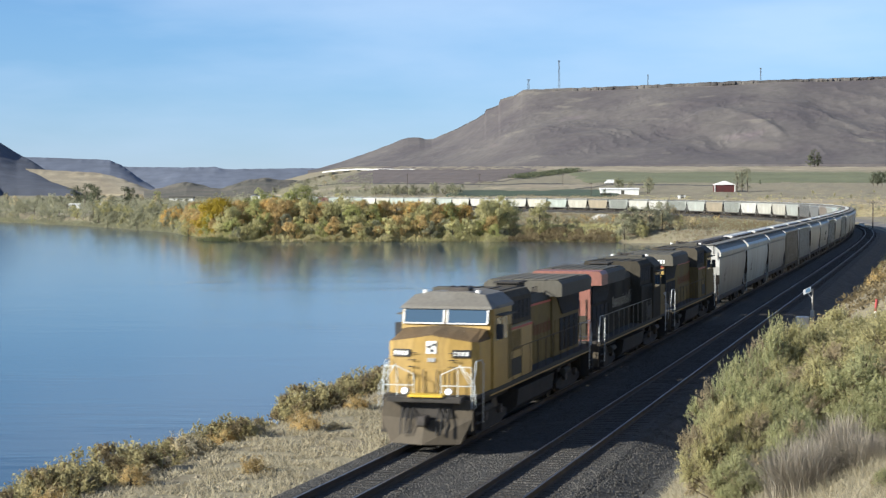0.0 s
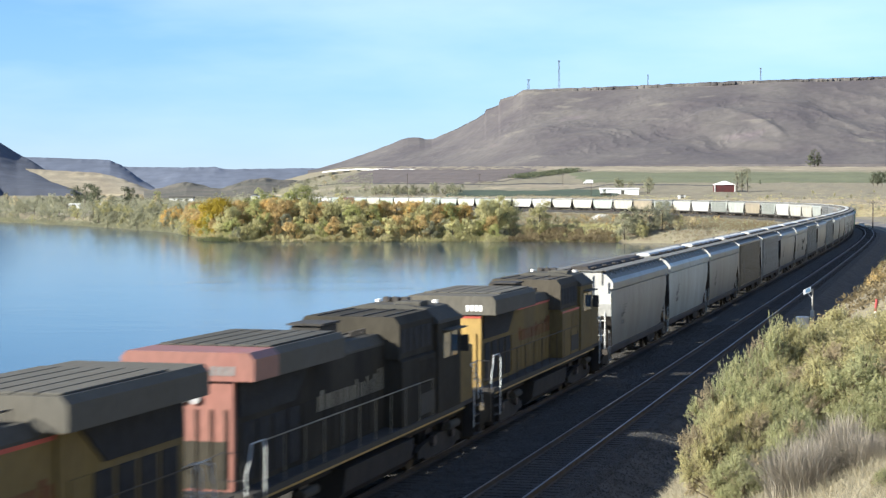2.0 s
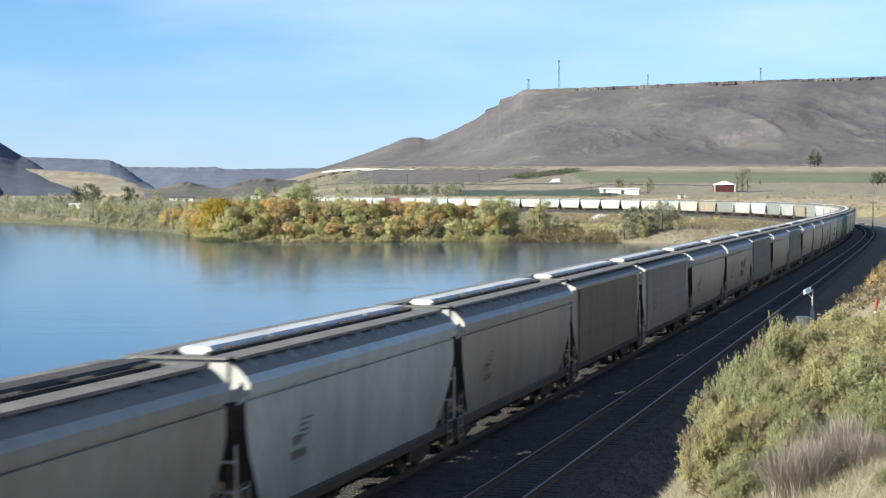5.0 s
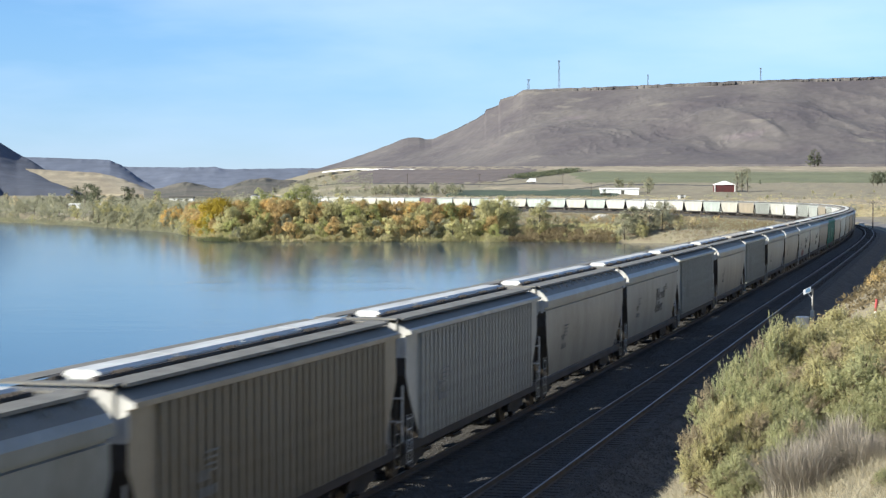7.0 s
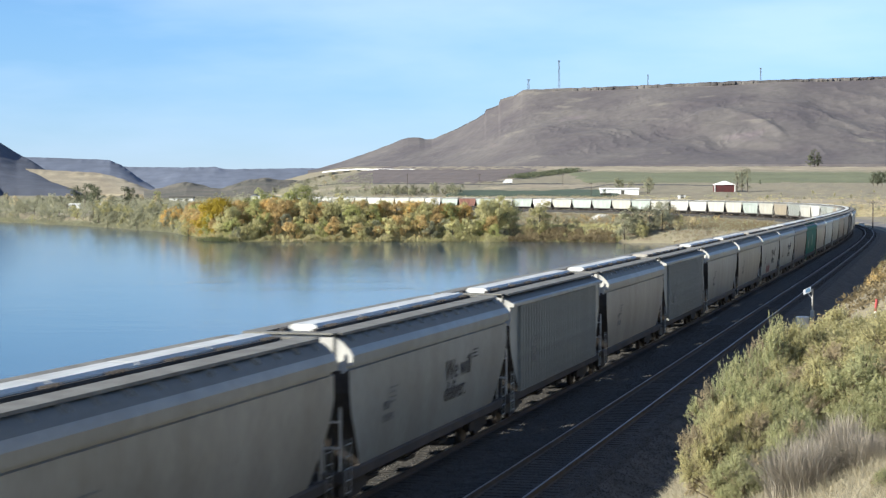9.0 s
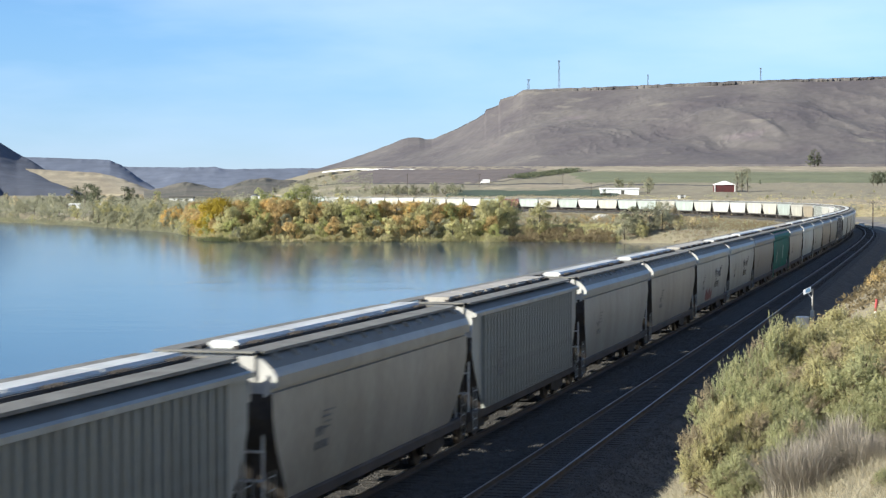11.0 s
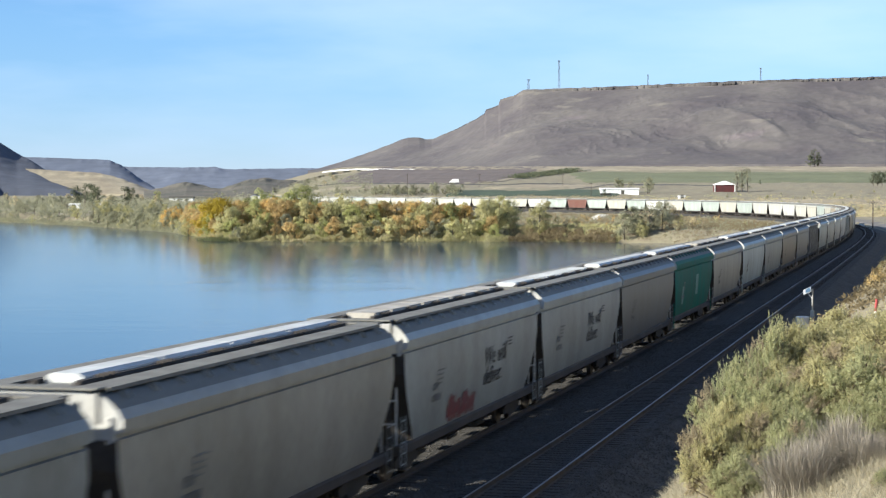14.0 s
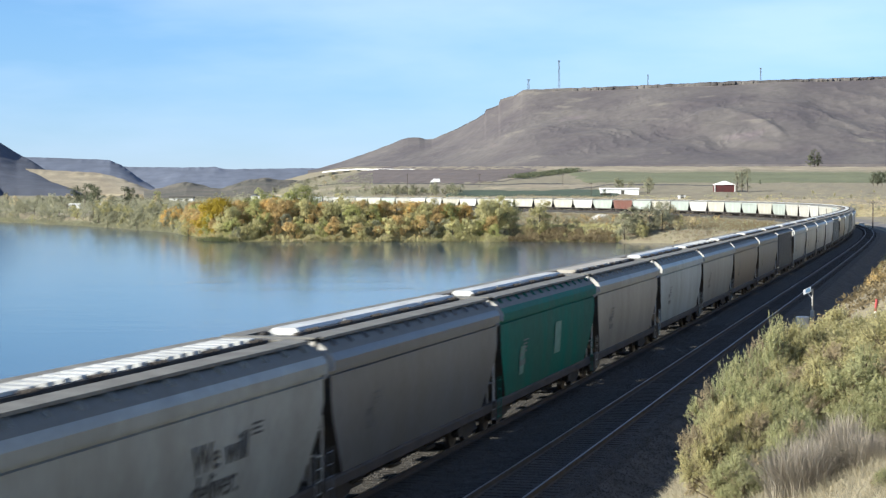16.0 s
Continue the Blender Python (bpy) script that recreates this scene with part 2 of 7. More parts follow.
def paint(name, base, rust=0.25, rough=0.44, rnd=0.06, spec=0.4):
    """Weathered railway paint: streaks running down, dust and rust below."""
    dirt = tuple(0.6 * c + 0.4 * d for c, d in zip(base, (0.10, 0.088, 0.066)))
    return material(name, base, dirt, coarse=0.55, fine=9.0, mix=rust, rough=rough, bump=0.05, depth=0.01, spread=rnd, stretch=(1.0, 1.0, 0.35), spec=spec)


def slope_material():
    """Dry talus: grey-brown scree, greyer fans running down, pale straw patches lying along the slope."""
    m = material("basalt_slope", (0.121, 0.101, 0.104), (0.064, 0.056, 0.06), coarse=0.011, fine=0.12, mix=0.5, rough=0.95, bump=0.12, depth=0.7, third=(0.098, 0.089, 0.084))
    N, L = m.node_tree.nodes, m.node_tree.links
    b = N["Principled BSDF"]
    base = b.inputs["Base Color"].links[0].from_socket
    tc, mp, n, rmp, mx = (N.new("ShaderNode" + k) for k in ("TexCoord", "Mapping", "TexNoise", "ValToRGB", "Mix"))
    mp.inputs["Scale"].default_value = (0.012, 0.012, 0.07)
    n.inputs["Scale"].default_value, n.inputs["Detail"].default_value, n.inputs["Roughness"].default_value = 1.0, 7.0, 0.62
    rmp.color_ramp.elements[0].position, rmp.color_ramp.elements[1].position = 0.60, 0.72
    mx.data_type = "RGBA"
    mx.inputs[7].default_value = (0.14, 0.128, 0.108, 1)
    L.new(tc.outputs["Object"], mp.inputs["Vector"])
    L.new(mp.outputs["Vector"], n.inputs["Vector"])
    L.new(n.outputs["Fac"], rmp.inputs["Fac"])
    L.new(rmp.outputs["Color"], mx.inputs[0])
    L.new(base, mx.inputs[6])
    L.new(mx.outputs[2], b.inputs["Base Color"])
    return m


M = {
    "ground": material("dry_ground", (0.298, 0.251, 0.155), (0.167, 0.141, 0.0899), coarse=0.22, fine=3.5, mix=0.5, rough=0.95, bump=0.6, depth=0.12, third=(0.229, 0.205, 0.13)),
    "ballast": material("ballast_stone", (0.042, 0.0405, 0.0375), (0.021, 0.0204, 0.019), coarse=1.4, fine=26.0, rough=0.9, bump=1.0, depth=0.05),
    "stone": material("broken_stone", (0.085, 0.081, 0.074), (0.034, 0.032, 0.029), coarse=3.0, fine=30.0, rough=0.9, bump=0.4),
    "tie": material("weathered_tie", (0.036, 0.03, 0.024), (0.018, 0.016, 0.014), coarse=1.2, fine=14.0, rough=0.9, bump=0.5, spread=0.25, stretch=(0.8, 6.4, 0.8)),
    "rail": material("rolled_rail", (0.055, 0.041, 0.031), (0.035, 0.028, 0.023), coarse=2.0, rough=0.8, bump=0.1),
    "railtop": material("polished_railhead", (0.24, 0.225, 0.21), (0.15, 0.14, 0.13), coarse=0.5, rough=0.42, metal=1.0, bump=0.0),
    "mesa": slope_material(),
    "cliff": material("dark_basalt_cliff", (0.113, 0.104, 0.0971), (0.0369, 0.0335, 0.0335), coarse=0.03, fine=0.15, mix=0.5, rough=0.95, bump=1.0, depth=3.0, stretch=(0.67, 0.67, 0.201)),
    # distance haze is painted into the bluish base of both hill colours
    "hill": material("haze_tinted_hill", (0.106, 0.124, 0.168), (0.086, 0.101, 0.138), coarse=0.004, fine=0.03, rough=0.95, bump=0.2, depth=6.0),
    "darkhill": material("haze_tinted_steep_hill", (0.07, 0.079, 0.106), (0.052, 0.06, 0.082), coarse=0.006, fine=0.04, rough=0.95, bump=0.25, depth=6.0),
    "shoulder": material("grey_gravel_shoulder", (0.078, 0.076, 0.07), (0.038, 0.037, 0.035), coarse=1.0, fine=22.0, rough=0.95, bump=0.8, depth=0.05),
    "steel": material("bare_dark_steel", (0.07, 0.06, 0.055), (0.04, 0.035, 0.03), coarse=2.0, rough=0.65, bump=0.15, metal=0.2),
    "galv": material("galvanised_steel", (0.55, 0.55, 0.54), (0.42, 0.42, 0.41), coarse=2.0, rough=0.4, bump=0.03, metal=0.7),
    "white": material("white_paint", (0.80, 0.80, 0.78), (0.66, 0.65, 0.61), coarse=1.0, rough=0.5, bump=0.03),
    "barn_red": material("weathered_barn_red", (0.084, 0.0174, 0.0174), (0.0546, 0.0149, 0.0149), coarse=0.5, fine=4.0, rough=0.8, bump=0.1),
    "red": material("red_paint", (0.36, 0.05, 0.04), (0.26, 0.045, 0.04), coarse=1.0, rough=0.5, bump=0.03),
    "black": material("black_paint", (0.03, 0.03, 0.032), (0.02, 0.02, 0.02), coarse=2.0, rough=0.5, bump=0.05),
}


def water_material():
    m = bpy.data.materials.new("river_water")
    m.use_nodes = True
    N, L = m.node_tree.nodes, m.node_tree.links
    b = N["Principled BSDF"]
    b.inputs["Base Color"].default_value = (0.016, 0.04, 0.062, 1)
    b.inputs["Roughness"].default_value = 0.1
    b.inputs["IOR"].default_value = 1.33
    b.inputs["Specular IOR Level"].default_value = 0.36
    tc = N.new("ShaderNodeTexCoord")
    mp, mp2 = N.new("ShaderNodeMapping"), N.new("ShaderNodeMapping")
    mp.inputs["Scale"].default_value, mp.inputs["Rotation"].default_value = (0.28, 0.75, 1), (0, 0, 0.35)
    mp2.inputs["Scale"].default_value, mp2.inputs["Rotation"].default_value = (0.03, 0.09, 1), (0, 0, 0.2)
    n1, n2 = N.new("ShaderNodeTexNoise"), N.new("ShaderNodeTexNoise")
    n1.inputs["Scale"].default_value, n1.inputs["Detail"].default_value = 1.0, 3.0
    n2.inputs["Scale"].default_value, n2.inputs["Detail"].default_value = 1.0, 3.0
    L.new(tc.outputs["Object"], mp.inputs["Vector"])
    L.new(tc.outputs["Object"], mp2.inputs["Vector"])
    L.new(mp.outputs["Vector"], n1.inputs["Vector"])
    L.new(mp2.outputs["Vector"], n2.inputs["Vector"])
    # ripples come and go over the surface
    mul = N.new("ShaderNodeMath")
    mul.operation = "MULTIPLY"
    mr = N.new("ShaderNodeMapRange")
    mr.inputs["From Min"].default_value, mr.inputs["From Max"].default_value = 0.48, 0.68
    mr.inputs["To Min"].default_value, mr.inputs["To Max"].default_value = 0.35, 1.6
    L.new(n2.outputs["Fac"], mr.inputs["Value"])
    L.new(n1.outputs["Fac"], mul.inputs[0])
    L.new(mr.outputs["Result"], mul.inputs[1])
    bp = N.new("ShaderNodeBump")
    bp.inputs["Strength"].default_value, bp.inputs["Distance"].default_value = 0.22, 0.085
    L.new(mul.outputs["Value"], bp.inputs["Height"])
    L.new(bp.outputs["Normal"], b.inputs["Normal"])
    return m


M["water"] = water_material()

# ---- ground: one sheet to the horizon, finest by the camera ----
_r = np.concatenate([np.linspace(0.0, 30, 70), np.linspace(30.5, 130, 170), np.geomspace(131, 4700, 230)])
_a = np.concatenate([np.radians(np.arange(-17, 17, 0.11)), np.radians(np.arange(17, 343, 3.0))])
_R, _A = np.meshgrid(_r, _a, indexing="ij")
_GX, _GY = _R * np.sin(_A), _R * np.cos(_A)
ground = new("ground", grid_mesh("ground", _GX, _GY, height(_GX, _GY), M["ground"], wrap=True))
tagged(ground, "dry tan grassland sloping from the river up to the hills", "ground", kind="structure")

bm = B()
for x0, y0, x1, y1 in [(-1400, -700, 400, 1100)]:
    vs = [bm.verts.new((x, y, WATER)) for x, y in ((x0, y0), (x1, y0), (x1, y1), (x0, y1))]
    bm.faces.new(vs)
water = part("water", bm, M["water"])
tagged(water, "calm blue river with faint ripples reflecting trees and sky", "river", kind="structure")


# ---- railway: ballast, ties, rails ----
def strip(name, lats_z, s0, s1, step, mat, shade=False):
    """A ribbon along the railway through (lat, z) of a cross section."""
    ss = np.arange(s0, s1 + step, step)
    pts = np.stack([on_line(ss, la, z) for la, z in lats_z], 1)
    return grid_mesh(name, pts[..., 0], pts[..., 1], pts[..., 2], mat, shade)


sec = [(-3.7, -0.98), (-2.75, -0.72), (-1.75, -0.21), (-1.3, -0.195), (1.3, -0.195), (1.65, -0.24), (2.6, -0.24), (SECOND - 1.3, -0.2), (SECOND + 1.3, -0.2), (SECOND + 1.75, -0.22),
       (SECOND + 3.1, -0.72), (SECOND + 4.2, -0.95)]
ballast = new("ballast_bed", strip("ballast_bed", sec, -440, 1660, 4, M["ballast"]))
tagged(ballast, "grey crushed stone ballast bed under two tracks", "ballast", kind="structure")

shoulder = new("gravel_shoulder", strip("gravel_shoulder", [(SECOND + 1.85, -0.30), (SECOND + 2.05, -0.31), (SECOND + 3.1, -0.695), (SECOND + 4.25, -0.77), (SECOND + 5.2, -1.1)], -440, 420, 4, M["shoulder"]))
tagged(shoulder, "grey gravel shoulder beside the second track", "gravel", kind="structure")


def rail_bar(name, lat):
    head = [(-0.036, 0.0), (0.036, 0.0), (0.036, -0.04), (0.012, -0.055), (0.012, -0.145), (0.07, -0.165), (0.07, -0.178), (-0.07, -0.178), (-0.07, -0.165), (-0.012, -0.145), (-0.012, -0.055), (-0.036, -0.04), (-0.036, 0.0)]
    me = strip(name, [(lat + a, z) for a, z in head], -440, 1660, 6, M["rail"])
    me.materials.append(M["railtop"])
    for i, p in enumerate(me.polygons):
        if i % (len(head) - 1) == 0:
            p.material_index = 1
    return me


for k, base in enumerate((0.0, SECOND)):
    tr = new("track_%d" % (k + 1))
    tagged(tr, "railway track with rusty rails, bright railheads and wooden ties", "railway track", kind="structure")
    for side in (-0.755, 0.755):
        part("rail", rail_bar("rail", base + side), None, tr)


# ---- the land beyond: mesa and hills ----
def ridge(name, rows, material_, label, seed, cols=420, lines=60, cliff=0.12, rough_=1.0, rim_mat=None):
    """A ridge: rows of (bearing slope x/y, distance of the rim, rim height, distance of the foot, foot height)."""
    r = np.array(rows, float)
    k = np.linspace(r[0, 0], r[-1, 0], cols)
    rim_d, rim_z, foot_d, foot_z = (np.interp(k, r[:, 0], r[:, i]) for i in range(1, 5))
    v = np.linspace(0, 1, lines)
    V, K = np.meshgrid(v, k, indexing="ij")
    D = foot_d + (rim_d - foot_d) * V
    # the slope steepens to a short cliff under the rim
    prof = np.where(V < 1 - cliff, 0.945 * (V / (1 - cliff)) ** 1.12, 0.945 + 0.055 * np.clip((V - (1 - cliff)) / 0.03, 0, 1))
    Z = foot_z + (rim_z - foot_z) * prof
    X, Y = K * D, D
    tall = rim_z - foot_z
    gully = waves(X, Y * 0.3, 230, seed) * 0.55 + waves(X, Y * 0.4, 95, seed + 1) * 0.3 + 0.12 * waves(X, Y * 0.6, 36, seed + 2)
    Z = Z + rough_ * gully * 0.075 * tall * np.sin(np.pi * np.clip(V * 1.05, 0, 1)) + rough_ * 1.2 * waves(X, Y, 41, seed + 5) * smooth(0.85, 1, V) * 0.8 + rough_ * 1.6 * np.abs(waves(X, Y * 0, 26, seed + 6)) * smooth(0.80, 0.87, V) * smooth(0.94, 0.9, V)
    Z[0] -= 12
    back = np.stack([K[-1] * (D[-1] + 500), D[-1] + 500, Z[-1] * 0.995], 0)
    X, Y, Z = np.vstack([X, back[0]]), np.vstack([Y, back[1]]), np.vstack([Z, back[2]])
    me = grid_mesh(name, X, Y, Z, material_)
    if rim_mat:
        me.materials.append(rim_mat)
        r2 = np.random.RandomState(seed + 9)
        edge = (0.874 + 0.016 * np.sin(k * 260 + 2) * np.sin(k * 97) + 0.008 * np.sin(k * 610)) * lines
        for i, p in enumerate(me.polygons):
            if i // (cols - 1) > edge[i % (cols - 1)]:
                p.material_index = 1
    ob = new(name, me)
    return tagged(ob, label, "hill", kind="structure")


F = 3285.0
HOR = 339.0


def rim(x, y, d, foot, yf):
    """A row of ridge() from a bearing and angles of sight."""
    return ((x - 784) / F, d, EYE_Z + (HOR - y) / F * d, foot, EYE_Z + (HOR - yf) / F * foot)


MESA_ROWS = np.array([rim(545, 304, 2750, 2600, 306), rim(600, 288, 2720, 2500, 303), rim(650, 271, 2690, 2400, 302), rim(690, 256, 2660, 2330, 302), rim(713, 246, 2650, 2280, 301), rim(722, 244, 2648, 2270, 301), rim(742, 244, 2640, 2240, 300), rim(752, 247, 2620, 2230, 300), rim(764, 247, 2600, 2215, 300),
                      rim(800, 232, 2560, 2150, 298), rim(840, 212, 2500, 2100, 297), rim(857, 201, 2480, 2080, 297), rim(860, 194, 2480, 2075, 297), rim(882, 187, 2470, 2060, 297), rim(885, 177, 2465, 2050, 297), rim(908, 170, 2430, 2020, 296), rim(924, 160, 2415, 2005, 296), rim(930, 159, 2410, 2000, 296), rim(1000, 157, 2380, 1950, 295), rim(1150, 151, 2300, 1900, 294),
                      rim(1280, 145, 2250, 1880, 292), rim(1400, 141, 2220, 1850, 292), rim(1568, 136, 2200, 1820, 292), rim(1900, 128, 2150, 1800, 292)])


def even(a, w):
    """Round off the corners of a row of values."""
    g = np.exp(-0.5 * (np.arange(-3 * w, 3 * w + 1) / w) ** 2)
    return np.convolve(np.pad(a, 3 * w, mode="edge"), g / g.sum(), mode="valid")


def build_mesa():
    """Talus slopes with spurs and gullies under a broken basalt rim."""
    cols, talus, wall = 1200, 110, 9
    r = MESA_ROWS
    k = np.linspace(r[0, 0], r[-1, 0], cols)
    px = 784 + k * F
    rim_d, rim_z, foot_d, foot_z = (np.interp(k, r[:, 0], r[:, i]) for i in range(1, 5))
    rim_d, foot_d, foot_z, round_z = even(rim_d, 22), even(foot_d, 30), even(foot_z, 20), even(rim_z, 34)
    # height of the cliff: low ledges, a taller broken stretch of columns
    ledge = 1.9 + 2.1 * waves(k * 2200, k * 0, 120, 3) + 0.7 * waves(k * 2200, k * 0, 27, 4)
    tall_ = 10.0 * np.exp(-((px - 1288) / 24) ** 2) + 4.0 * np.exp(-((px - 1060) / 70) ** 2) + 2.5 * np.exp(-((px - 1480) / 60) ** 2)
    cl = np.clip(ledge + tall_, 0.5, 12) * smooth(700, 900, px)
    V, K = np.meshgrid(np.linspace(0, 1, talus), k, indexing="ij")
    PX = 784 + K * F
    top = round_z + (rim_z - round_z) * V ** 3 - even(cl, 50)
    D = foot_d + (rim_d - 5 - foot_d) * V
    Z = foot_z + (top - foot_z) * (0.75 * V ** 1.25 + 0.25 * V)
    X, Y = K * D, D
    h = (round_z - foot_z)
    # spurs run down the slope, leaning a little, with finer gullies between
    lean = X + 0.55 * (Y - 2100) + 22 * waves(X, Y, 160, 5)
    big = waves(lean, Y * 0.22, 210, 6)
    mid = 1 - 2 * np.abs(waves(lean + 9 * waves(X, Y, 50, 8), Y * 0.18, 84, 7))
    fine = 1 - 2 * np.abs(waves(lean + 5 * waves(X, Y, 22, 12), Y * 0.3, 30, 9))
    swell = np.sin(np.pi * np.clip(V, 0, 1)) ** 0.8
    Z = Z + h * swell * (0.034 * big + 0.013 * mid + 0.004 * fine) + 0.07 * waves(X, Y, 9, 10) * swell + 0.28 * waves(X, Y, 21, 14) * swell
    # flat ledges of harder rock along the slope
    for v0, wide_, up, sd in ((0.72, 0.02, 2.4, 31), (0.55, 0.018, 1.6, 33), (0.38, 0.02, 1.8, 35)):
        line = v0 + 0.05 * waves(K * 2200, K * 0, 180, sd) + 0.012 * waves(K * 2200, K * 0, 40, sd + 1)
        on = np.clip(waves(K * 2200, K * 0, 110, sd + 2) + 0.1, 0, 1)
        Z = Z + 0.6 * up * on * (smooth(-wide_, wide_, V - line) - smooth(0, 0.16, V - line))
    # one long curved spur
    arc = np.interp(PX, [1195, 1235, 1280, 1330, 1395], [0.50, 0.62, 0.66, 0.56, 0.34])
    Z = Z + 2.6 * np.exp(-((V - arc) / 0.04) ** 2) * smooth(1195, 1240, PX) * smooth(1400, 1370, PX)
    # the wall under the rim, in columns
    W, K2 = np.meshgrid(np.linspace(0, 1, wall), k, indexing="ij")
    cols_ = 1.6 * np.sign(waves(K2 * 2200, K2 * 0, 11, 41)) + 1.2 * waves(K2 * 2200, W * 3, 5, 42) + 2.5 * waves(K2 * 2200, W * 0, 44, 43)
    D2 = (rim_d - 5) + 4.0 * W ** 2 + cols_ * np.sin(np.pi * np.clip(W * 0.9 + 0.1, 0, 1)) * np.clip(cl / 6, 0, 1)
    Z2 = Z[-1] + (rim_z - Z[-1]) * W + 0.5 * waves(K2 * 2200, W * 0, 13, 44) * W
    X2, Y2 = K2 * D2, D2
    back = (k * (rim_d + 40), rim_d + 40, Z2[-1] + 0.3), (k * (rim_d + 600), rim_d + 600, rim_z - 6)
    X = np.vstack([X, X2[1:], back[0][0], back[1][0]])
    Y = np.vstack([Y, Y2[1:], back[0][1], back[1][1]])
    Z = np.vstack([Z, Z2[1:], back[0][2], back[1][2]])
    Z[0] -= 14
    me = grid_mesh("mesa", X, Y, Z, M["mesa"])
    me.materials.append(M["cliff"])
    idx = np.zeros((X.shape[0] - 1, cols - 1), np.int32)
    idx[talus - 1:talus + wall - 2] = 1
    me.polygons.foreach_set("material_index", idx.ravel())
    return tagged(new("mesa", me), "grey-brown basalt mesa with a flat top and dark rim", "hill", kind="structure")


mesa = build_mesa()
hill_far = ridge("hill_far", [rim(150, 290, 4550, 4300, 333), rim(235, 296, 4550, 4300, 333), rim(320, 297, 4550, 4250, 333), rim(380, 296, 4550, 4250, 332), rim(400, 300, 4550, 4250, 331), rim(540, 298, 4600, 4300, 326), rim(640, 300, 4600, 4300, 326)], M["hill"], "flat-topped ridge closing the valley, haze painted into its blue", 31, 160, 30)
hill_mid = ridge("hill_mid", [rim(-80, 270, 3600, 3200, 330), rim(50, 279, 3600, 3200, 330), rim(100, 280, 3600, 3200, 331), rim(195, 284, 3600, 3150, 333), rim(215, 293, 3600, 3100, 334), rim(250, 318, 3500, 3100, 335), rim(275, 333, 3400, 3100, 336)], M["hill"], "long hill across the river, haze painted into its blue", 41, 160, 30)
hill_near = ridge("hill_near", [rim(-500, 190, 2500, 2000, 335), rim(-60, 230, 2500, 2000, 335), rim(0, 254, 2500, 2050, 335), rim(30, 272, 2500, 2050, 336), rim(60, 288, 2450, 2050, 336), rim(100, 312, 2400, 2050, 336), rim(130, 332, 2300, 2050, 337)], M["darkhill"], "steep hill by the river, dark blue with painted haze", 51, 200, 30)


def train_pose(front, length, t, turned=False):
    """Where a vehicle stands at t: on its two bogies' places on the line."""
    s = front + length / 2 - SPEED * t
    a, b = on_line(s - length * 0.33), on_line(s + length * 0.33)
    mid = (a + b) / 2
    d = (a - b) if turned else (b - a)
    return Matrix.LocRotScale(Vector(mid), Euler((0, 0, math.atan2(d[1], d[0]))), None)


# ---- rolling stock: materials ----
CAR_PAINT = {
    "dark": paint("hopper_dark_grey", (0.125, 0.135, 0.145), 0.3),
    "grey": paint("hopper_grey", (0.25, 0.268, 0.255), 0.3),
    "pale": paint("hopper_pale_grey", (0.325, 0.35, 0.33), 0.22),
    "blue": paint("hopper_pale_blue", (0.375, 0.445, 0.445), 0.2),
    "cream": paint("hopper_cream", (0.43, 0.42, 0.365), 0.22),
    "beige": paint("hopper_beige", (0.305, 0.295, 0.252), 0.28),
    "tan": paint("hopper_tan", (0.285, 0.245, 0.178), 0.35),
    "ivory": paint("hopper_ivory", (0.432, 0.432, 0.392), 0.18),
    "mint": paint("hopper_pale_mint", (0.35, 0.40, 0.372), 0.18),
    "brown": paint("hopper_brown_grey", (0.146, 0.12, 0.0989), 0.35),
    "white": paint("hopper_white", (0.528, 0.528, 0.504), 0.12),
    "green": paint("hopper_green", (0.0, 0.165, 0.118), 0.0, 0.6, 0.0, spec=0.04),
    "red": paint("hopper_oxide_red", (0.15, 0.058, 0.046), 0.25),
}
M["under"] = material("grimy_underframe", (0.04, 0.035, 0.03), (0.022, 0.02, 0.018), coarse=1.5, rough=0.85, bump=0.3)
M["wheel"] = material("wheel_steel", (0.12, 0.10, 0.085), (0.07, 0.06, 0.05), coarse=2.0, rough=0.6, metal=0.3, bump=0.1)
M["letter"] = material("dark_lettering", (0.055, 0.055, 0.058), (0.035, 0.035, 0.037), coarse=3.0, rough=0.6, bump=0.0)
M["stencil"] = material("worn_stencil", (0.19, 0.195, 0.19), (0.14, 0.143, 0.14), coarse=3.0, rough=0.6, bump=0.0)
M["faded"] = material("faded_green_white", (0.16, 0.30, 0.24), (0.08, 0.22, 0.16), coarse=2.0, rough=0.6, bump=0.0)
M["spray"] = material("red_spray_paint", (0.2, 0.038, 0.042), (0.12, 0.04, 0.045), coarse=3.0, rough=0.6, bump=0.0)
# roof dirt, with the running board's shade painted in
M["roofdirt_shade"] = paint("grimy_shaded_roof", (0.15, 0.155, 0.145), 0.4, 0.7)
# paler paint puts sunlight into the upper car ends
M["sunlit_end"] = paint("sunlit_end_sheet", (0.496, 0.496, 0.472), 0.25)
# rust, darkened to paint in the shade between and below the cars
M["shaded_rust"] = material("rusty_shaded_sheet", (0.055, 0.046, 0.039), (0.03, 0.026, 0.023), coarse=1.0, fine=8.0, rough=0.85, bump=0.2)
M["hatch"] = material("bright_hatch_cover", (0.52, 0.53, 0.51), (0.37, 0.37, 0.35), coarse=0.8, fine=6.0, rough=0.5, bump=0.05, stretch=(0.3, 1, 1))
M["dullhatch"] = material("dull_hatch_lid", (0.4, 0.376, 0.328), (0.272, 0.248, 0.208), coarse=1.2, fine=8.0, rough=0.6, bump=0.08)
M["walk"] = material("galvanised_grating", (0.165, 0.162, 0.142), (0.11, 0.104, 0.09), coarse=1.5, rough=0.75, bump=0.3)

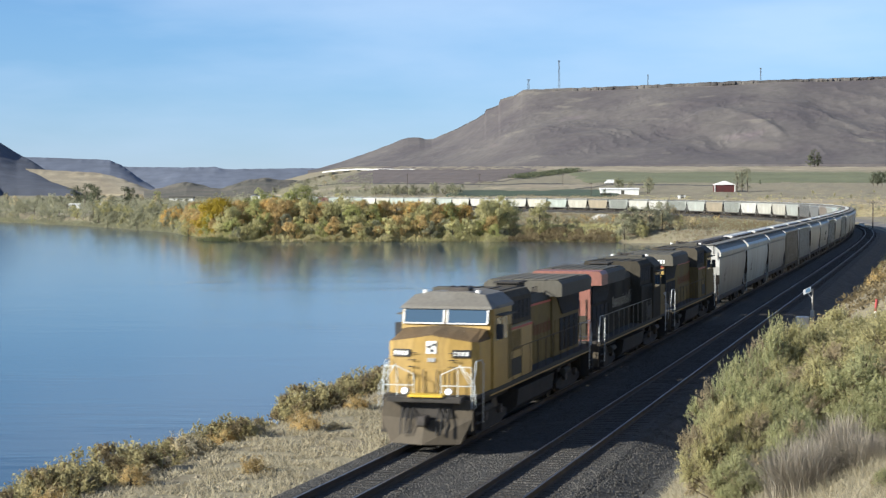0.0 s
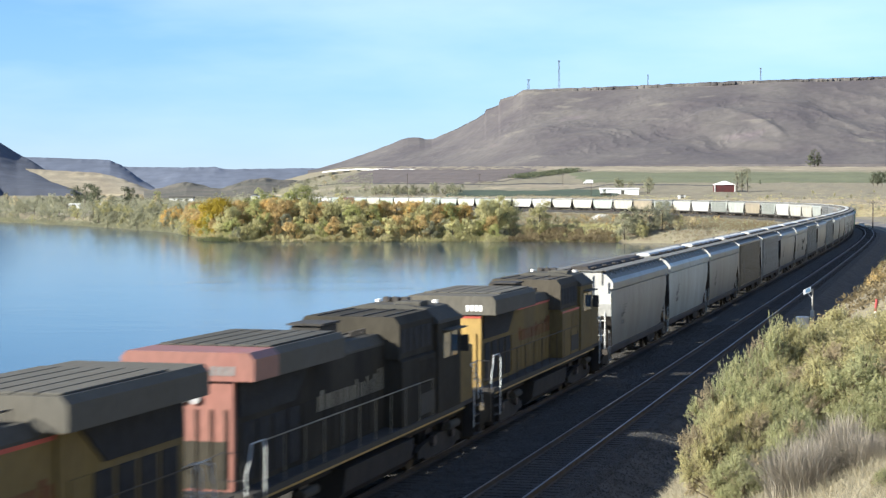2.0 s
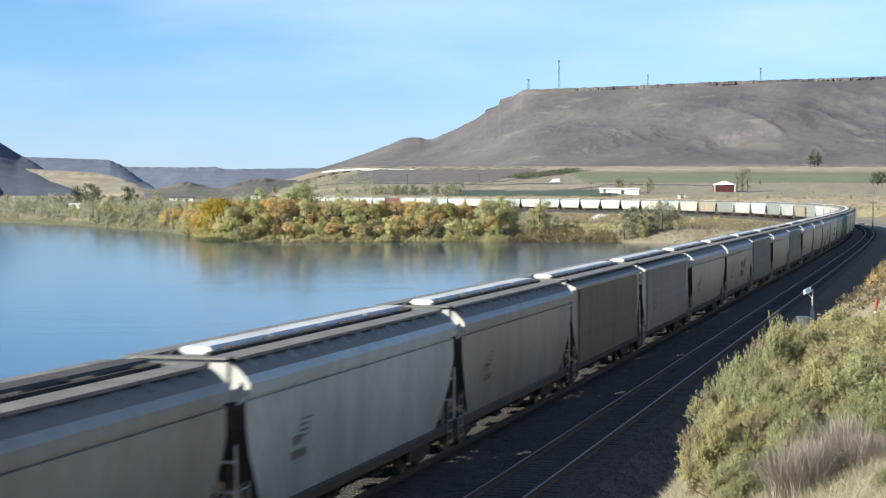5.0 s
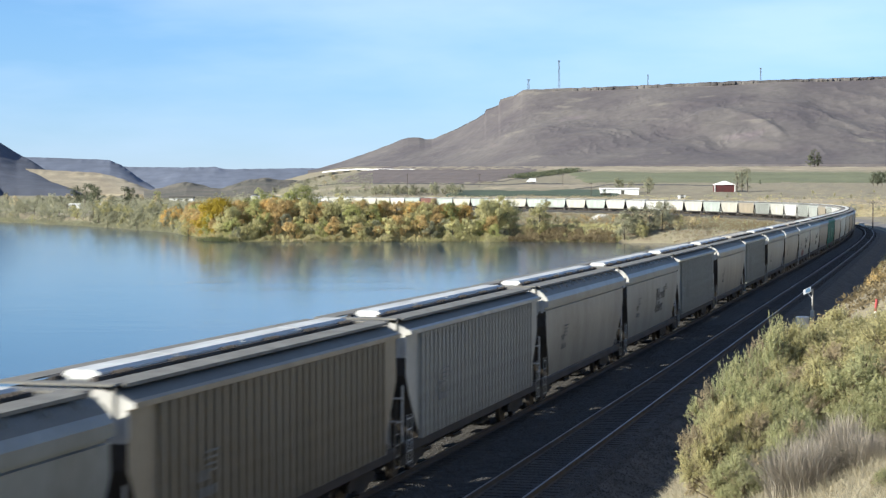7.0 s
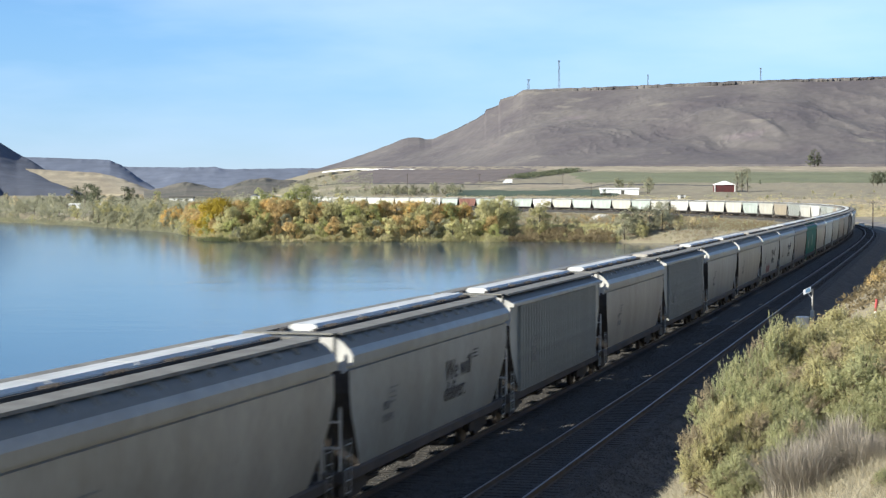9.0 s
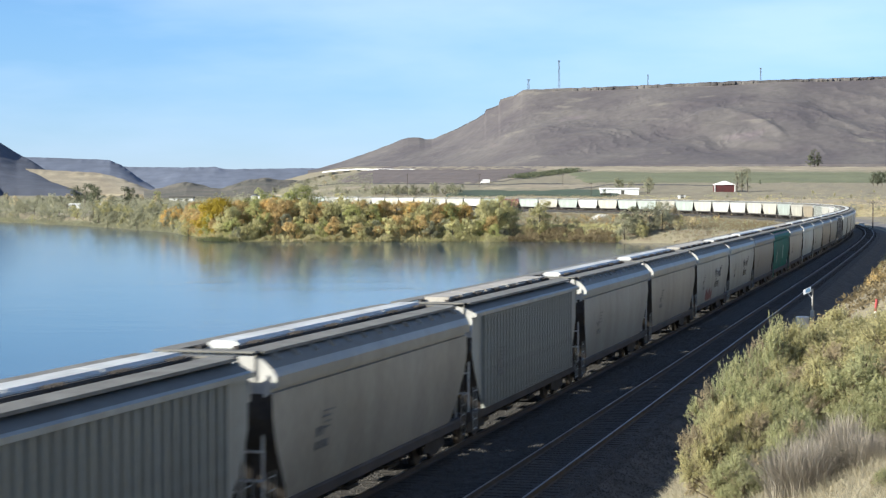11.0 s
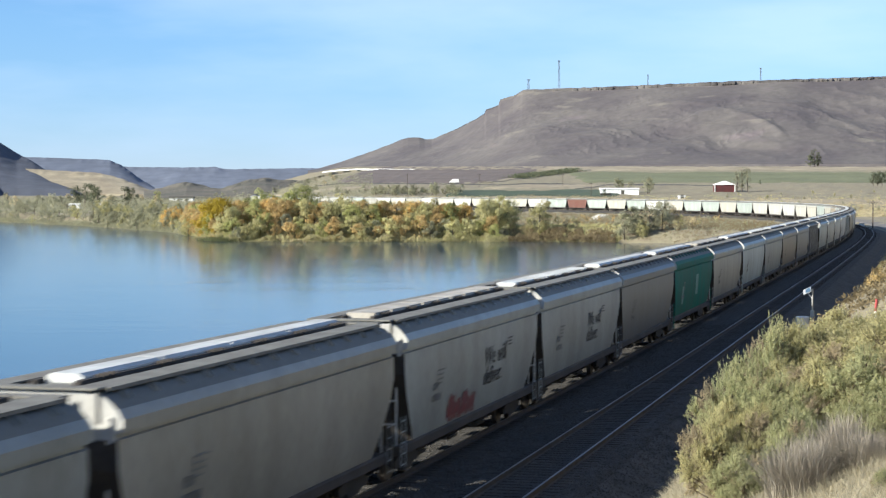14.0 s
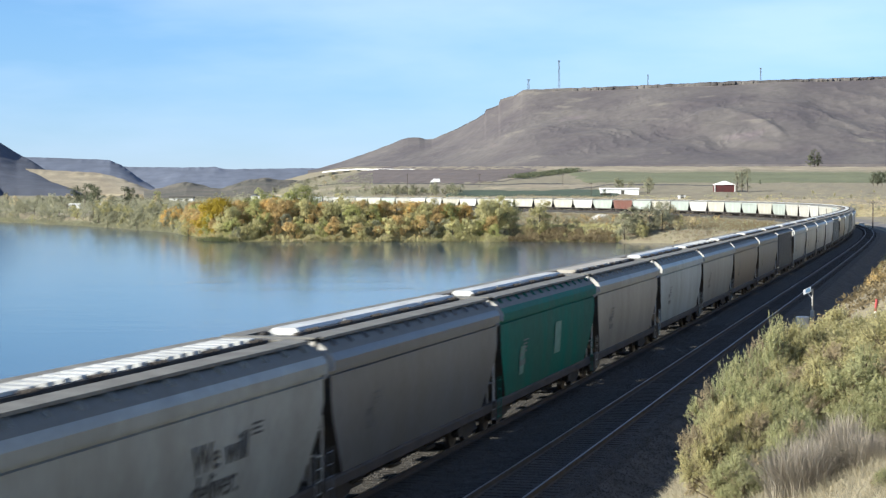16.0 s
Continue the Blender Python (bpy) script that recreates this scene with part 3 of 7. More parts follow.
CAR_U = [67.33, 85.52, 103.94, 121.96, 140.42, 158.2, 176.68, 194.98, 213.19, 231.62, 249.99, 268.32, 286.78, 304.77, 322.69, 340.27, 358.17, 376.5, 395.0, 412.7, 431.0, 449.4, 468.3]
CORNER = 0.62
fronts = [u - CORNER for u in CAR_U]
last = 1151.27 - 19 * 18.256
step = (last - fronts[-1]) / 18
fronts += [fronts[-1] + step * (i + 1) for i in range(18)]
while len(fronts) < 88:
    fronts.append(fronts[-1] + 18.256)

SMOOTH_SIDE = [(1.38, 1.02), (1.43, 1.25), (1.515, 1.9), (1.575, 2.55), (1.60, 3.1), (1.59, 3.66), (1.54, 3.69), (1.54, 3.785), (1.685, 3.79), (1.69, 4.03), (1.655, 4.10), (1.58, 4.21), (1.46, 4.33), (1.33, 4.43), (1.15, 4.49), (0.66, 4.53), (0.0, 4.55)]
RIBBED_SIDE = [(1.40, 1.02), (1.44, 1.1), (1.45, 1.7), (1.45, 2.4), (1.45, 3.0), (1.45, 3.5), (1.45, 4.13), (1.44, 4.135), (1.60, 4.14), (1.60, 4.25), (1.50, 4.29), (1.24, 4.42), (1.0, 4.47), (0.55, 4.53), (0.0, 4.55)]
HALF = 9.1


def car_reach(z):
    return HALF - 0.5 - 1.55 * max(0.0, min(1.0, (2.95 - z) / 1.95)) ** 1.2


def hopper_body(ribbed, low_end=3.55):
    prof = RIBBED_SIDE if ribbed else SMOOTH_SIDE
    bm = B()
    full = prof + [(-y, z) for y, z in prof[-2::-1]]
    n = len(full)
    rings = [[bm.verts.new((f * car_reach(z), y, z)) for y, z in full] for f in (-1, -0.5, 0, 0.5, 1)]
    for a, b in zip(rings, rings[1:]):
        for i in range(n - 1):
            bm.faces.new((a[i], a[i + 1], b[i + 1], b[i]))
        bm.faces.new((a[0], b[0], b[-1], a[-1]))
    for ring in (rings[0], rings[-1]):
        for i in range(n // 2):
            if i + 1 < n - 2 - i:
                bm.faces.new((ring[i], ring[i + 1], ring[n - 2 - i], ring[n - 1 - i]))
            elif i + 1 == n - 2 - i:
                bm.faces.new((ring[i], ring[i + 1], ring[n - 1 - i]))
    bmesh.ops.recalc_face_normals(bm, faces=bm.faces[:])
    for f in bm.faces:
        # ends split by height: shade painted dark below, sunlight pale above
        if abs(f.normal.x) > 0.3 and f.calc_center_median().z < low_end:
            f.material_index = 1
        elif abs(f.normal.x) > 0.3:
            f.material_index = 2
        f.smooth = abs(f.normal.x) < 0.2
        # upper shoulder takes the dirt colour that also paints the board's shadow
        if f.material_index == 0 and f.normal.z > 0.2 and f.calc_center_median().z > (4.27 if ribbed else 4.25):
            f.material_index = 3
    for e in bm.edges:
        e.smooth = e.calc_face_angle(3.0) < 0.36
    return bm


def bogie(parent, x, wheelbase=1.75, radius=0.46, axles=2, frame_mat=None, name="bogie", reach=1.02):
    """A bogie with its side frames, bolster and wheelsets."""
    fm = frame_mat or M["under"]
    bg = part(name, across(B(), [(-1.0, 0.52), (1.0, 0.52), (1.0, 0.82), (-1.0, 0.82)], -0.28, 0.28), fm, parent, at=pose(x, 0, 0))
    hw = wheelbase / 2
    for sy in (-1, 1):
        out = [(-hw - 0.32, 0.58), (-hw - 0.28, 0.36), (-hw + 0.22, 0.36), (-hw + 0.45, 0.24), (hw - 0.45, 0.24), (hw - 0.22, 0.36), (hw + 0.28, 0.36), (hw + 0.32, 0.58), (hw - 0.1, 0.7), (0.35, 0.86), (-0.35, 0.86), (-hw + 0.1, 0.7)]
        part("side_frame", slab(B(), out, sy * reach - 0.07, sy * reach + 0.07), fm, bg)
    n = axles
    for i in range(n):
        ax = -hw + wheelbase * i / (n - 1)
        bm = B()
        rod(bm, (ax, -0.98, radius), (ax, 0.98, radius), 0.09, 8)
        for sy in (-0.75, 0.75):
            rod(bm, (ax, sy - 0.07, radius), (ax, sy + 0.07, radius), radius, 20)
            rod(bm, (ax, sy * 1.0 - math.copysign(0.085, sy), radius), (ax, sy - math.copysign(0.065, sy), radius), radius + 0.025, 20)
        part("wheelset", bm, M["wheel"], bg)
    return bg


def text_mesh(words, size, mat, depth=0.004):
    cu = bpy.data.curves.new("lettering", "FONT")
    cu.body, cu.size, cu.align_x, cu.extrude = words, size, "LEFT", depth
    cu.resolution_u = 2
    ob = bpy.data.objects.new("lettering", cu)
    scene.collection.objects.link(ob)
    bpy.context.view_layer.update()
    me = bpy.data.meshes.new_from_object(ob.evaluated_get(bpy.context.evaluated_depsgraph_get()))
    bpy.data.objects.remove(ob)
    me.materials.clear()
    me.materials.append(mat)
    return me


def side_spot(y_side, x, z, flat=False):
    """A pose on a car's flank: written things lie along it. y_side -1 is the flank that faces the camera first."""
    ys = [y for y, _ in SMOOTH_SIDE[:6]]
    zs = [h for _, h in SMOOTH_SIDE[:6]]
    y = 1.612 if flat else float(np.interp(z, zs, ys)) + 0.022
    tilt = 0.0 if flat else math.degrees(math.atan2(float(np.interp(z + 0.3, zs, ys) - np.interp(z - 0.3, zs, ys)), 0.6))
    return Matrix.Translation((x, y_side * y, z)) @ Euler((radians(90 + tilt), 0, 0 if y_side < 0 else radians(180))).to_matrix().to_4x4()


def hopper(ribbed, colour, slogan=False, tagging=False, hatches="trough", plain=False, low_end=3.55):
    car = new("covered_hopper")
    pm = CAR_PAINT[colour]
    part("body", hopper_body(ribbed, low_end), [pm, M["shaded_rust"], pm if plain else M["sunlit_end"], M["roofdirt_shade"]], car)
    top = 4.55
    # hatches along the roof
    hatch_mat = M["shaded_rust"] if low_end < 3 else M["hatch"]
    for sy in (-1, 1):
        # dark strip with latches, painting the shade between hatch and running board
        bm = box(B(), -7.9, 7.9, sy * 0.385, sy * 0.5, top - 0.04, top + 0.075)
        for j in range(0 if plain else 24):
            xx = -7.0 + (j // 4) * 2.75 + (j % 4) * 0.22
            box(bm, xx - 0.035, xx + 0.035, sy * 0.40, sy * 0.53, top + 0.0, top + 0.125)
        tagged(part("hatch_sill", bm, M["shaded_rust"], car), kind="stuff")
    if hatches == "trough":
        for k in range(4):
            x0 = -7.5 + k * 3.8
            bm = across(B(), [(-0.38, top - 0.02), (0.38, top - 0.02), (0.37, top + 0.11), (0.28, top + 0.17), (-0.28, top + 0.17), (-0.37, top + 0.11)], x0, x0 + 3.72)
            part("hatch_cover", bm, hatch_mat, car)
    elif hatches == "lids":
        part("hatch_cover", across(B(), [(-0.38, top - 0.02), (0.38, top - 0.02), (0.36, top + 0.14), (-0.36, top + 0.14)], -7.5, -4.0), M["hatch"], car)
        for k in range(17):
            x0 = -3.85 + k * 0.67
            part("hatch_cover", across(B(), [(-0.40, top - 0.02), (0.40, top - 0.02), (0.38, top + 0.15), (-0.38, top + 0.15)], x0, x0 + 0.42), M["hatch"], car)
    else:
        for k in range(9):
            x0 = -7.5 + k * 1.69
            bm = across(B(), [(-0.42, top - 0.02), (0.42, top - 0.02), (0.40, top + 0.15), (-0.40, top + 0.15)], x0, x0 + 1.52)
            part("hatch_cover", bm, M["dullhatch"], car)
    # sloping running boards over the shoulders, on brackets
    for sy in (-1, 1):
        out = [(0.72, 4.59), (1.28, 4.575), (1.31, 4.575), (1.31, 4.505), (1.28, 4.505), (1.28, 4.545), (0.72, 4.56)]
        bm = across(B(), [(sy * y, z) for y, z in out], -8.35, 8.35)
        part("running_board", bm, M["walk"], car)
        bm = B()
        for k in range(0 if plain or ribbed else 13):
            for dx in (-0.1, 0.1):
                x = -7.8 + k * 1.3 + dx
                across(bm, [(sy * 1.30, 4.50), (sy * 1.335, 4.50), (sy * 1.47, 4.367), (sy * 1.46, 4.33), (sy * 1.42, 4.36), (sy * 1.32, 4.43)], x - 0.014, x + 0.014)
        if not plain and not ribbed:
            tagged(part("bracketry", bm, pm, car), kind="stuff")
    for sx in (-1, 1):
        bm = B()
        box(bm, sx * 8.5 - 0.2, sx * 8.5 + 0.2, -1.2, 1.2, top + 0.0, top + 0.04)
        for sy in (-1.2, 1.2):
            rod(bm, (sx * 8.62, sy, top - 0.6), (sx * 8.62, sy, top + 0.03), 0.025, 6)
        part("end_walkway", bm, M["walk"], car)
    # side sills and end platforms, their shade painted dark; couplers
    for sy in (-1, 1):
        part("side_sill", across(B(), [(sy * 1.30, 0.84), (sy * 1.45, 0.84), (sy * 1.46, 0.86), (sy * 1.46, 1.07), (sy * 1.43, 1.13), (sy * 1.30, 1.13)], -8.66, 8.66), M["shaded_rust"], car)
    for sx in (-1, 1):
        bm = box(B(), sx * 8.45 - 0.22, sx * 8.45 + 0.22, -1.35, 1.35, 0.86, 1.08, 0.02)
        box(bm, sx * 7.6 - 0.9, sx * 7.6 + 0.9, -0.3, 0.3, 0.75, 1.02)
        part("end_platform", bm, M["shaded_rust"], car)
        bm = box(B(), sx * 8.8 - 0.3, sx * 8.8 + 0.3, -0.11, 0.11, 0.72, 0.96, 0.03)
        part("coupler", bm, M["steel"], car)
        for sy in () if plain else (-1, 1):
            bm = B()
            for px in (0.0, 0.42):
                rod(bm, (sx * (8.66 - px), sy * 1.52, 0.55), (sx * (8.66 - px), sy * 1.52, 1.95), 0.015, 5)
            for k in range(5):
                z = 0.62 + k * 0.3
                rod(bm, (sx * 8.66, sy * 1.52, z), (sx * 8.24, sy * 1.52, z), 0.016, 5)
            part("ladder", bm, pm, car)
        # stiffeners up the end sheet, painted pale as if sunlit
        for y in () if plain else (-1.45, -0.75, 0.0, 0.75, 1.45):
            bm = box(B(), sx * (HALF - 0.5), sx * (HALF - 0.43), y - 0.045, y + 0.045, 3.6 if abs(y) > 1 else 3.3, 4.08 if abs(y) > 1 else 4.36, 0.01)
            part("end_stiffener", bm, M["sunlit_end"], car)
        # posts and braces that carry the overhanging end, painted dark for its shade
        for sy in () if plain else (-1.05, 1.05):
            bm = rod(B(), (sx * 8.4, sy, 1.05), (sx * 8.1, sy, 2.75), 0.06, 6)
            part("end_brace", bm, M["shaded_rust"], car)
    # upright frames on the end platforms, painted pale as if sunlit
    for sx in () if plain else (-1, 1):
        bm = B()
        for y in (-1.3, -0.85, -0.4, 0.4, 0.85, 1.3):
            rod(bm, (sx * 8.42, y, 1.08), (sx * 8.42, y, 3.0), 0.035, 5)
        for z in (1.7, 2.35):
            rod(bm, (sx * 8.43, -1.34, z), (sx * 8.43, 1.34, z), 0.03, 5)
        part("end_frame", bm, M["sunlit_end"], car)
    bm = B()
    bmesh.ops.create_cone(bm, cap_ends=True, segments=14, radius1=0.27, radius2=0.27, depth=0.04, matrix=pose(-8.62, 0.7, 1.95, 0, 90, 0))
    rod(bm, (-8.6, 0.7, 1.95), (-8.05, 0.7, 1.95), 0.03, 6)
    rod(bm, (-8.35, 0.7, 1.0), (-8.35, 0.7, 1.95), 0.03, 6)
    part("brake_wheel", bm, M["steel"], car)
    bm = B()
    rod(bm, (-7.55, -0.5, 1.45), (-7.55, 0.5, 1.45), 0.2, 12)
    part("air_reservoir", bm, M["under"], car)
    # discharge bays
    for x in (-3.7, 0.0, 3.7):
        bm = B()
        a = [bm.verts.new((x + px * 1.55, py * 1.36, 1.02)) for px, py in ((-1, -1), (1, -1), (1, 1), (-1, 1))]
        b = [bm.verts.new((x + px * 0.42, py * 0.62, 0.34)) for px, py in ((-1, -1), (1, -1), (1, 1), (-1, 1))]
        for i in range(4):
            bm.faces.new((a[i], a[(i + 1) % 4], b[(i + 1) % 4], b[i]))
        bm.faces.new(b[::-1])
        box(bm, x - 0.5, x + 0.5, -0.7, 0.7, 0.24, 0.34)
        bmesh.ops.recalc_face_normals(bm, faces=bm.faces[:])
        part("discharge_bay", bm, M["under"], car)
    for x in (-6.65, 6.65):
        bogie(car, x)
    if ribbed:
        rib = as_mesh("rib", box(B(), -0.075, 0.075, -0.07, 0.07, 1.12, 4.13), pm)
        for sy in (-1, 1):
            for k in range(37 if not plain else 16):
                x = -8.1 + k * (0.45 if not plain else 1.08)
                if abs(x) > car_reach(1.6):
                    continue
                part("rib", rib, None, car, at=pose(x, sy * 1.50, 0))
    # reporting marks and data panels: unreadable, as bars
    for sy in () if plain else (-1, 1):
        bm = B()
        rr = random.Random(7 + ribbed)
        for row in range(4):
            x = 0.0
            while x < 0.7 - 0.1 * row:
                w = rr.uniform(0.08, 0.2)
                box(bm, x, x + w, -0.022 - row * 0.13, 0.022 - row * 0.13, 0.0, 0.006)
                x += w + 0.05
        y_out = 0.0 if not ribbed else -0.03
        tagged(part("data_panel", bm, M["stencil"], car, at=Matrix.Translation((0, sy * (y_out + (0.02 if not ribbed else 0)), 0)) @ side_spot(sy, sy * 5.2, 2.9, ribbed)), kind="stuff")
        bm = B()
        for row, h in ((0, 0.11), (-0.34, 0.1)):
            for k in range(3 if row == 0 else 5):
                box(bm, k * 0.2, k * 0.2 + 0.11, row - h, row + h, 0, 0.006)
        tagged(part("reporting_mark", bm, M["stencil"], car, at=Matrix.Translation((0, sy * y_out, 0)) @ side_spot(sy, -5.6 * (1 if sy < 0 else -1), 2.45, ribbed)), kind="stuff")
    if slogan:
        for sy in (-1, 1):
            for words, z, x, wide_ in (("We will", 2.5, 0.6, 1.12), ("deliver.", 1.86, 0.6, 1.02)):
                at = side_spot(sy, x * -sy if sy < 0 else x + 3.0, z) @ Matrix.Diagonal((wide_, 1.0, 1.0, 1.0))
                tagged(part("slogan", text_mesh(words, 0.86, M["letter"]), None, car, at=at), kind="stuff")
            bm = B()
            for row in range(3):
                box(bm, 0.0, 0.62 - 0.1 * (row == 1), row * 0.11, row * 0.11 + 0.05, 0, 0.005)
            part("slogan_flag", bm, M["letter"], car, at=side_spot(sy, 3.85 if sy < 0 else 0.2, 2.92))
    if tagging:
        bm = B()
        rr = random.Random(3)
        for k in range(120):
            x, tall_ = k * 0.027 + rr.uniform(-0.08, 0.08), (0.4 + 0.12 * math.sin(k * 0.11) + 0.06 * math.sin(k * 0.5)) * rr.uniform(0.6, 1.1)
            z, lean_, w = rr.uniform(-0.45, -0.1), rr.uniform(-0.12, 0.2), rr.uniform(0.06, 0.16)
            y = 0.001 + 0.0003 * (k % 9)
            bm.faces.new([bm.verts.new(v) for v in ((x, z, y), (x + w, z, y), (x + w * 1.2 + lean_, z + tall_, y), (x + lean_, z + tall_ * 0.93, y))])
        part("spray_lettering", bm, M["spray"], car, at=side_spot(-1, -3.7, 1.62))
    return car


NAMES_OF = {"dark": "dark grey", "grey": "grey", "pale": "pale grey", "blue": "pale blue-grey", "cream": "cream", "beige": "dusty beige", "tan": "rust-stained tan", "ivory": "ivory", "mint": "pale mint", "brown": "dark brown", "white": "clean white", "green": "dark green", "red": "oxide red"}
ORDER = ["grey", "blue", "grey", "tan*", "ivory*", "beige", "grey!", "pale*", "beige", "pale*", "grey", "beige", "pale?", "pale!", "dark", "green", "beige", "blue", "grey", "brown", "dark", "dark*",
         "pale", "beige", "pale", "white", "grey*", "tan", "grey", "grey*", "white", "pale", "grey*", "tan", "cream", "blue", "cream", "pale", "white", "white*", "ivory",
         "mint", "cream", "mint", "mint", "cream", "white", "mint", "cream", "mint", "red*", "blue", "white", "cream", "cream", "cream", "white", "cream", "white", "cream*", "pale"]
moving = []
built = {}
for i, f in enumerate(fronts):
    kind = ORDER[i] if i < len(ORDER) else ["cream", "white", "pale*", "blue", "cream", "pale"][i % 6]
    colour, flag = kind.rstrip("*!?"), kind[-1]
    # paler paints here put in the sunlight on cars along the far stretch
    if i >= 23:
        colour = {"grey": "pale", "pale": "ivory", "blue": "mint", "beige": "cream"}.get(colour, colour)
    plain = i >= 36
    hat = "boxes" if i in (9, 12, 16) else "lids" if i in (13, 18) else "trough"
    length = (fronts[i + 1] if i + 1 < len(fronts) else f + 18.256) - f
    key = (flag if flag in "*!?" else "", hat, plain, i == 0)
    m = train_pose(f, length, 0)
    if key not in built:
        car = built[key] = hopper(flag == "*", colour, flag in "!?", flag == "?", hat, plain, 2.3 if i == 0 else 3.55)
        car.matrix_basis = m
    else:
        car = copy_thing(built[key], m)
        for o in car.children:
            if o.data and o.data.materials and o.data.materials[0] in CAR_PAINT.values():
                o.material_slots[0].link = "OBJECT"
                o.material_slots[0].material = CAR_PAINT[colour]
    if colour == "green":
        for sy in (-1, 1):
            part("emblem_panel", box(B(), -0.55, 0.55, -0.6, 0.6, 0, 0.006), M["faded"], car, "faded pale emblem panel", at=side_spot(sy, 0.9 * -sy, 2.55))
            part("emblem_panel", box(B(), -0.35, 0.35, -0.5, 0.5, 0, 0.006), M["faded"], car, "faded pale emblem panel", at=side_spot(sy, 5.2 * sy, 2.2))
    look_ = "ribbed steel" if flag == "*" else "smooth-sided steel"
    extra = {"!": " with a painted slogan", "?": " with red spray paint"}.get(flag, " on the train")
    tagged(car, NAMES_OF[colour] + " " + look_ + " covered hopper car" + extra, "freight car", "hopper cars of the grain train")
    moving.append((car, f, length, False))


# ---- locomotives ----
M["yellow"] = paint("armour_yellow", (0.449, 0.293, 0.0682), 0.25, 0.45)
# duller, darker yellow than the one above
M["dullyellow"] = paint("dull_yellow", (0.191, 0.139, 0.0474), 0.35, 0.8, spec=0.15)
M["roofgrey"] = paint("harbour_grey", (0.072, 0.071, 0.064), 0.35, 0.85, spec=0.12)
M["dustgrey"] = paint("dusty_pilot_grey", (0.0612, 0.049, 0.0338), 0.5, 0.85)
# roof grey made paler to paint in sun on the leading cab
M["lit_cabroof"] = paint("lit_cab_roof_grey", (0.16, 0.154, 0.14), 0.3, 0.7)
M["lightgrey"] = paint("radiator_grey", (0.109, 0.105, 0.0912), 0.35, 0.85, spec=0.12)
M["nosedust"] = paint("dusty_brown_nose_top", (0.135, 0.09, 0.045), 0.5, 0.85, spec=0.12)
M["spgrey"] = paint("dark_lark_grey", (0.0186, 0.0182, 0.016), 0.3, 0.9, spec=0.1)
M["scarlet"] = paint("faded_scarlet", (0.288, 0.101, 0.0792), 0.2, 0.5)
M["tread"] = paint("bright_yellow_tread", (0.75, 0.50, 0.02), 0.1, 0.5)
M["redstripe"] = paint("red_stripe", (0.50, 0.05, 0.03), 0.2, 0.5)
M["goldbar"] = paint("faded_lettering", (0.24, 0.225, 0.17), 0.2, 0.5)
M["redletter"] = paint("faded_red_lettering", (0.18, 0.0562, 0.0225), 0.35, 0.8, spec=0.15)
# darker brown-grey for the brake grid housing
M["browngrey"] = paint("dark_brown_grey", (0.05, 0.0445, 0.036), 0.35, 0.9, spec=0.12)
M["grille"] = material("intake_mesh", (0.025, 0.024, 0.023), (0.012, 0.012, 0.012), coarse=3.0, fine=40.0, rough=0.9, bump=0.6)
M["chrome"] = material("bright_handrail", (0.62, 0.66, 0.66), (0.5, 0.53, 0.53), coarse=2.0, rough=0.5, bump=0.0)


def glass_material():
    m = bpy.data.materials.new("sky_tinted_glass")
    m.use_nodes = True
    b = m.node_tree.nodes["Principled BSDF"]
    # blue base colour paints in part of the sky's reflection
    b.inputs["Base Color"].default_value = (0.05, 0.085, 0.13, 1)
    b.inputs["Roughness"].default_value = 0.04
    b.inputs["Specular IOR Level"].default_value = 0.9
    return m


def lamp_material(name, colour, strength):
    m = bpy.data.materials.new(name)
    m.use_nodes = True
    b = m.node_tree.nodes["Principled BSDF"]
    b.inputs["Base Color"].default_value = (0.8, 0.8, 0.8, 1)
    b.inputs["Emission Color"].default_value = (*colour, 1)
    b.inputs["Emission Strength"].default_value = strength
    return m


M["glass"] = glass_material()
M["lens"] = lamp_material("lit_headlight", (1.0, 0.93, 0.95), 1.3)


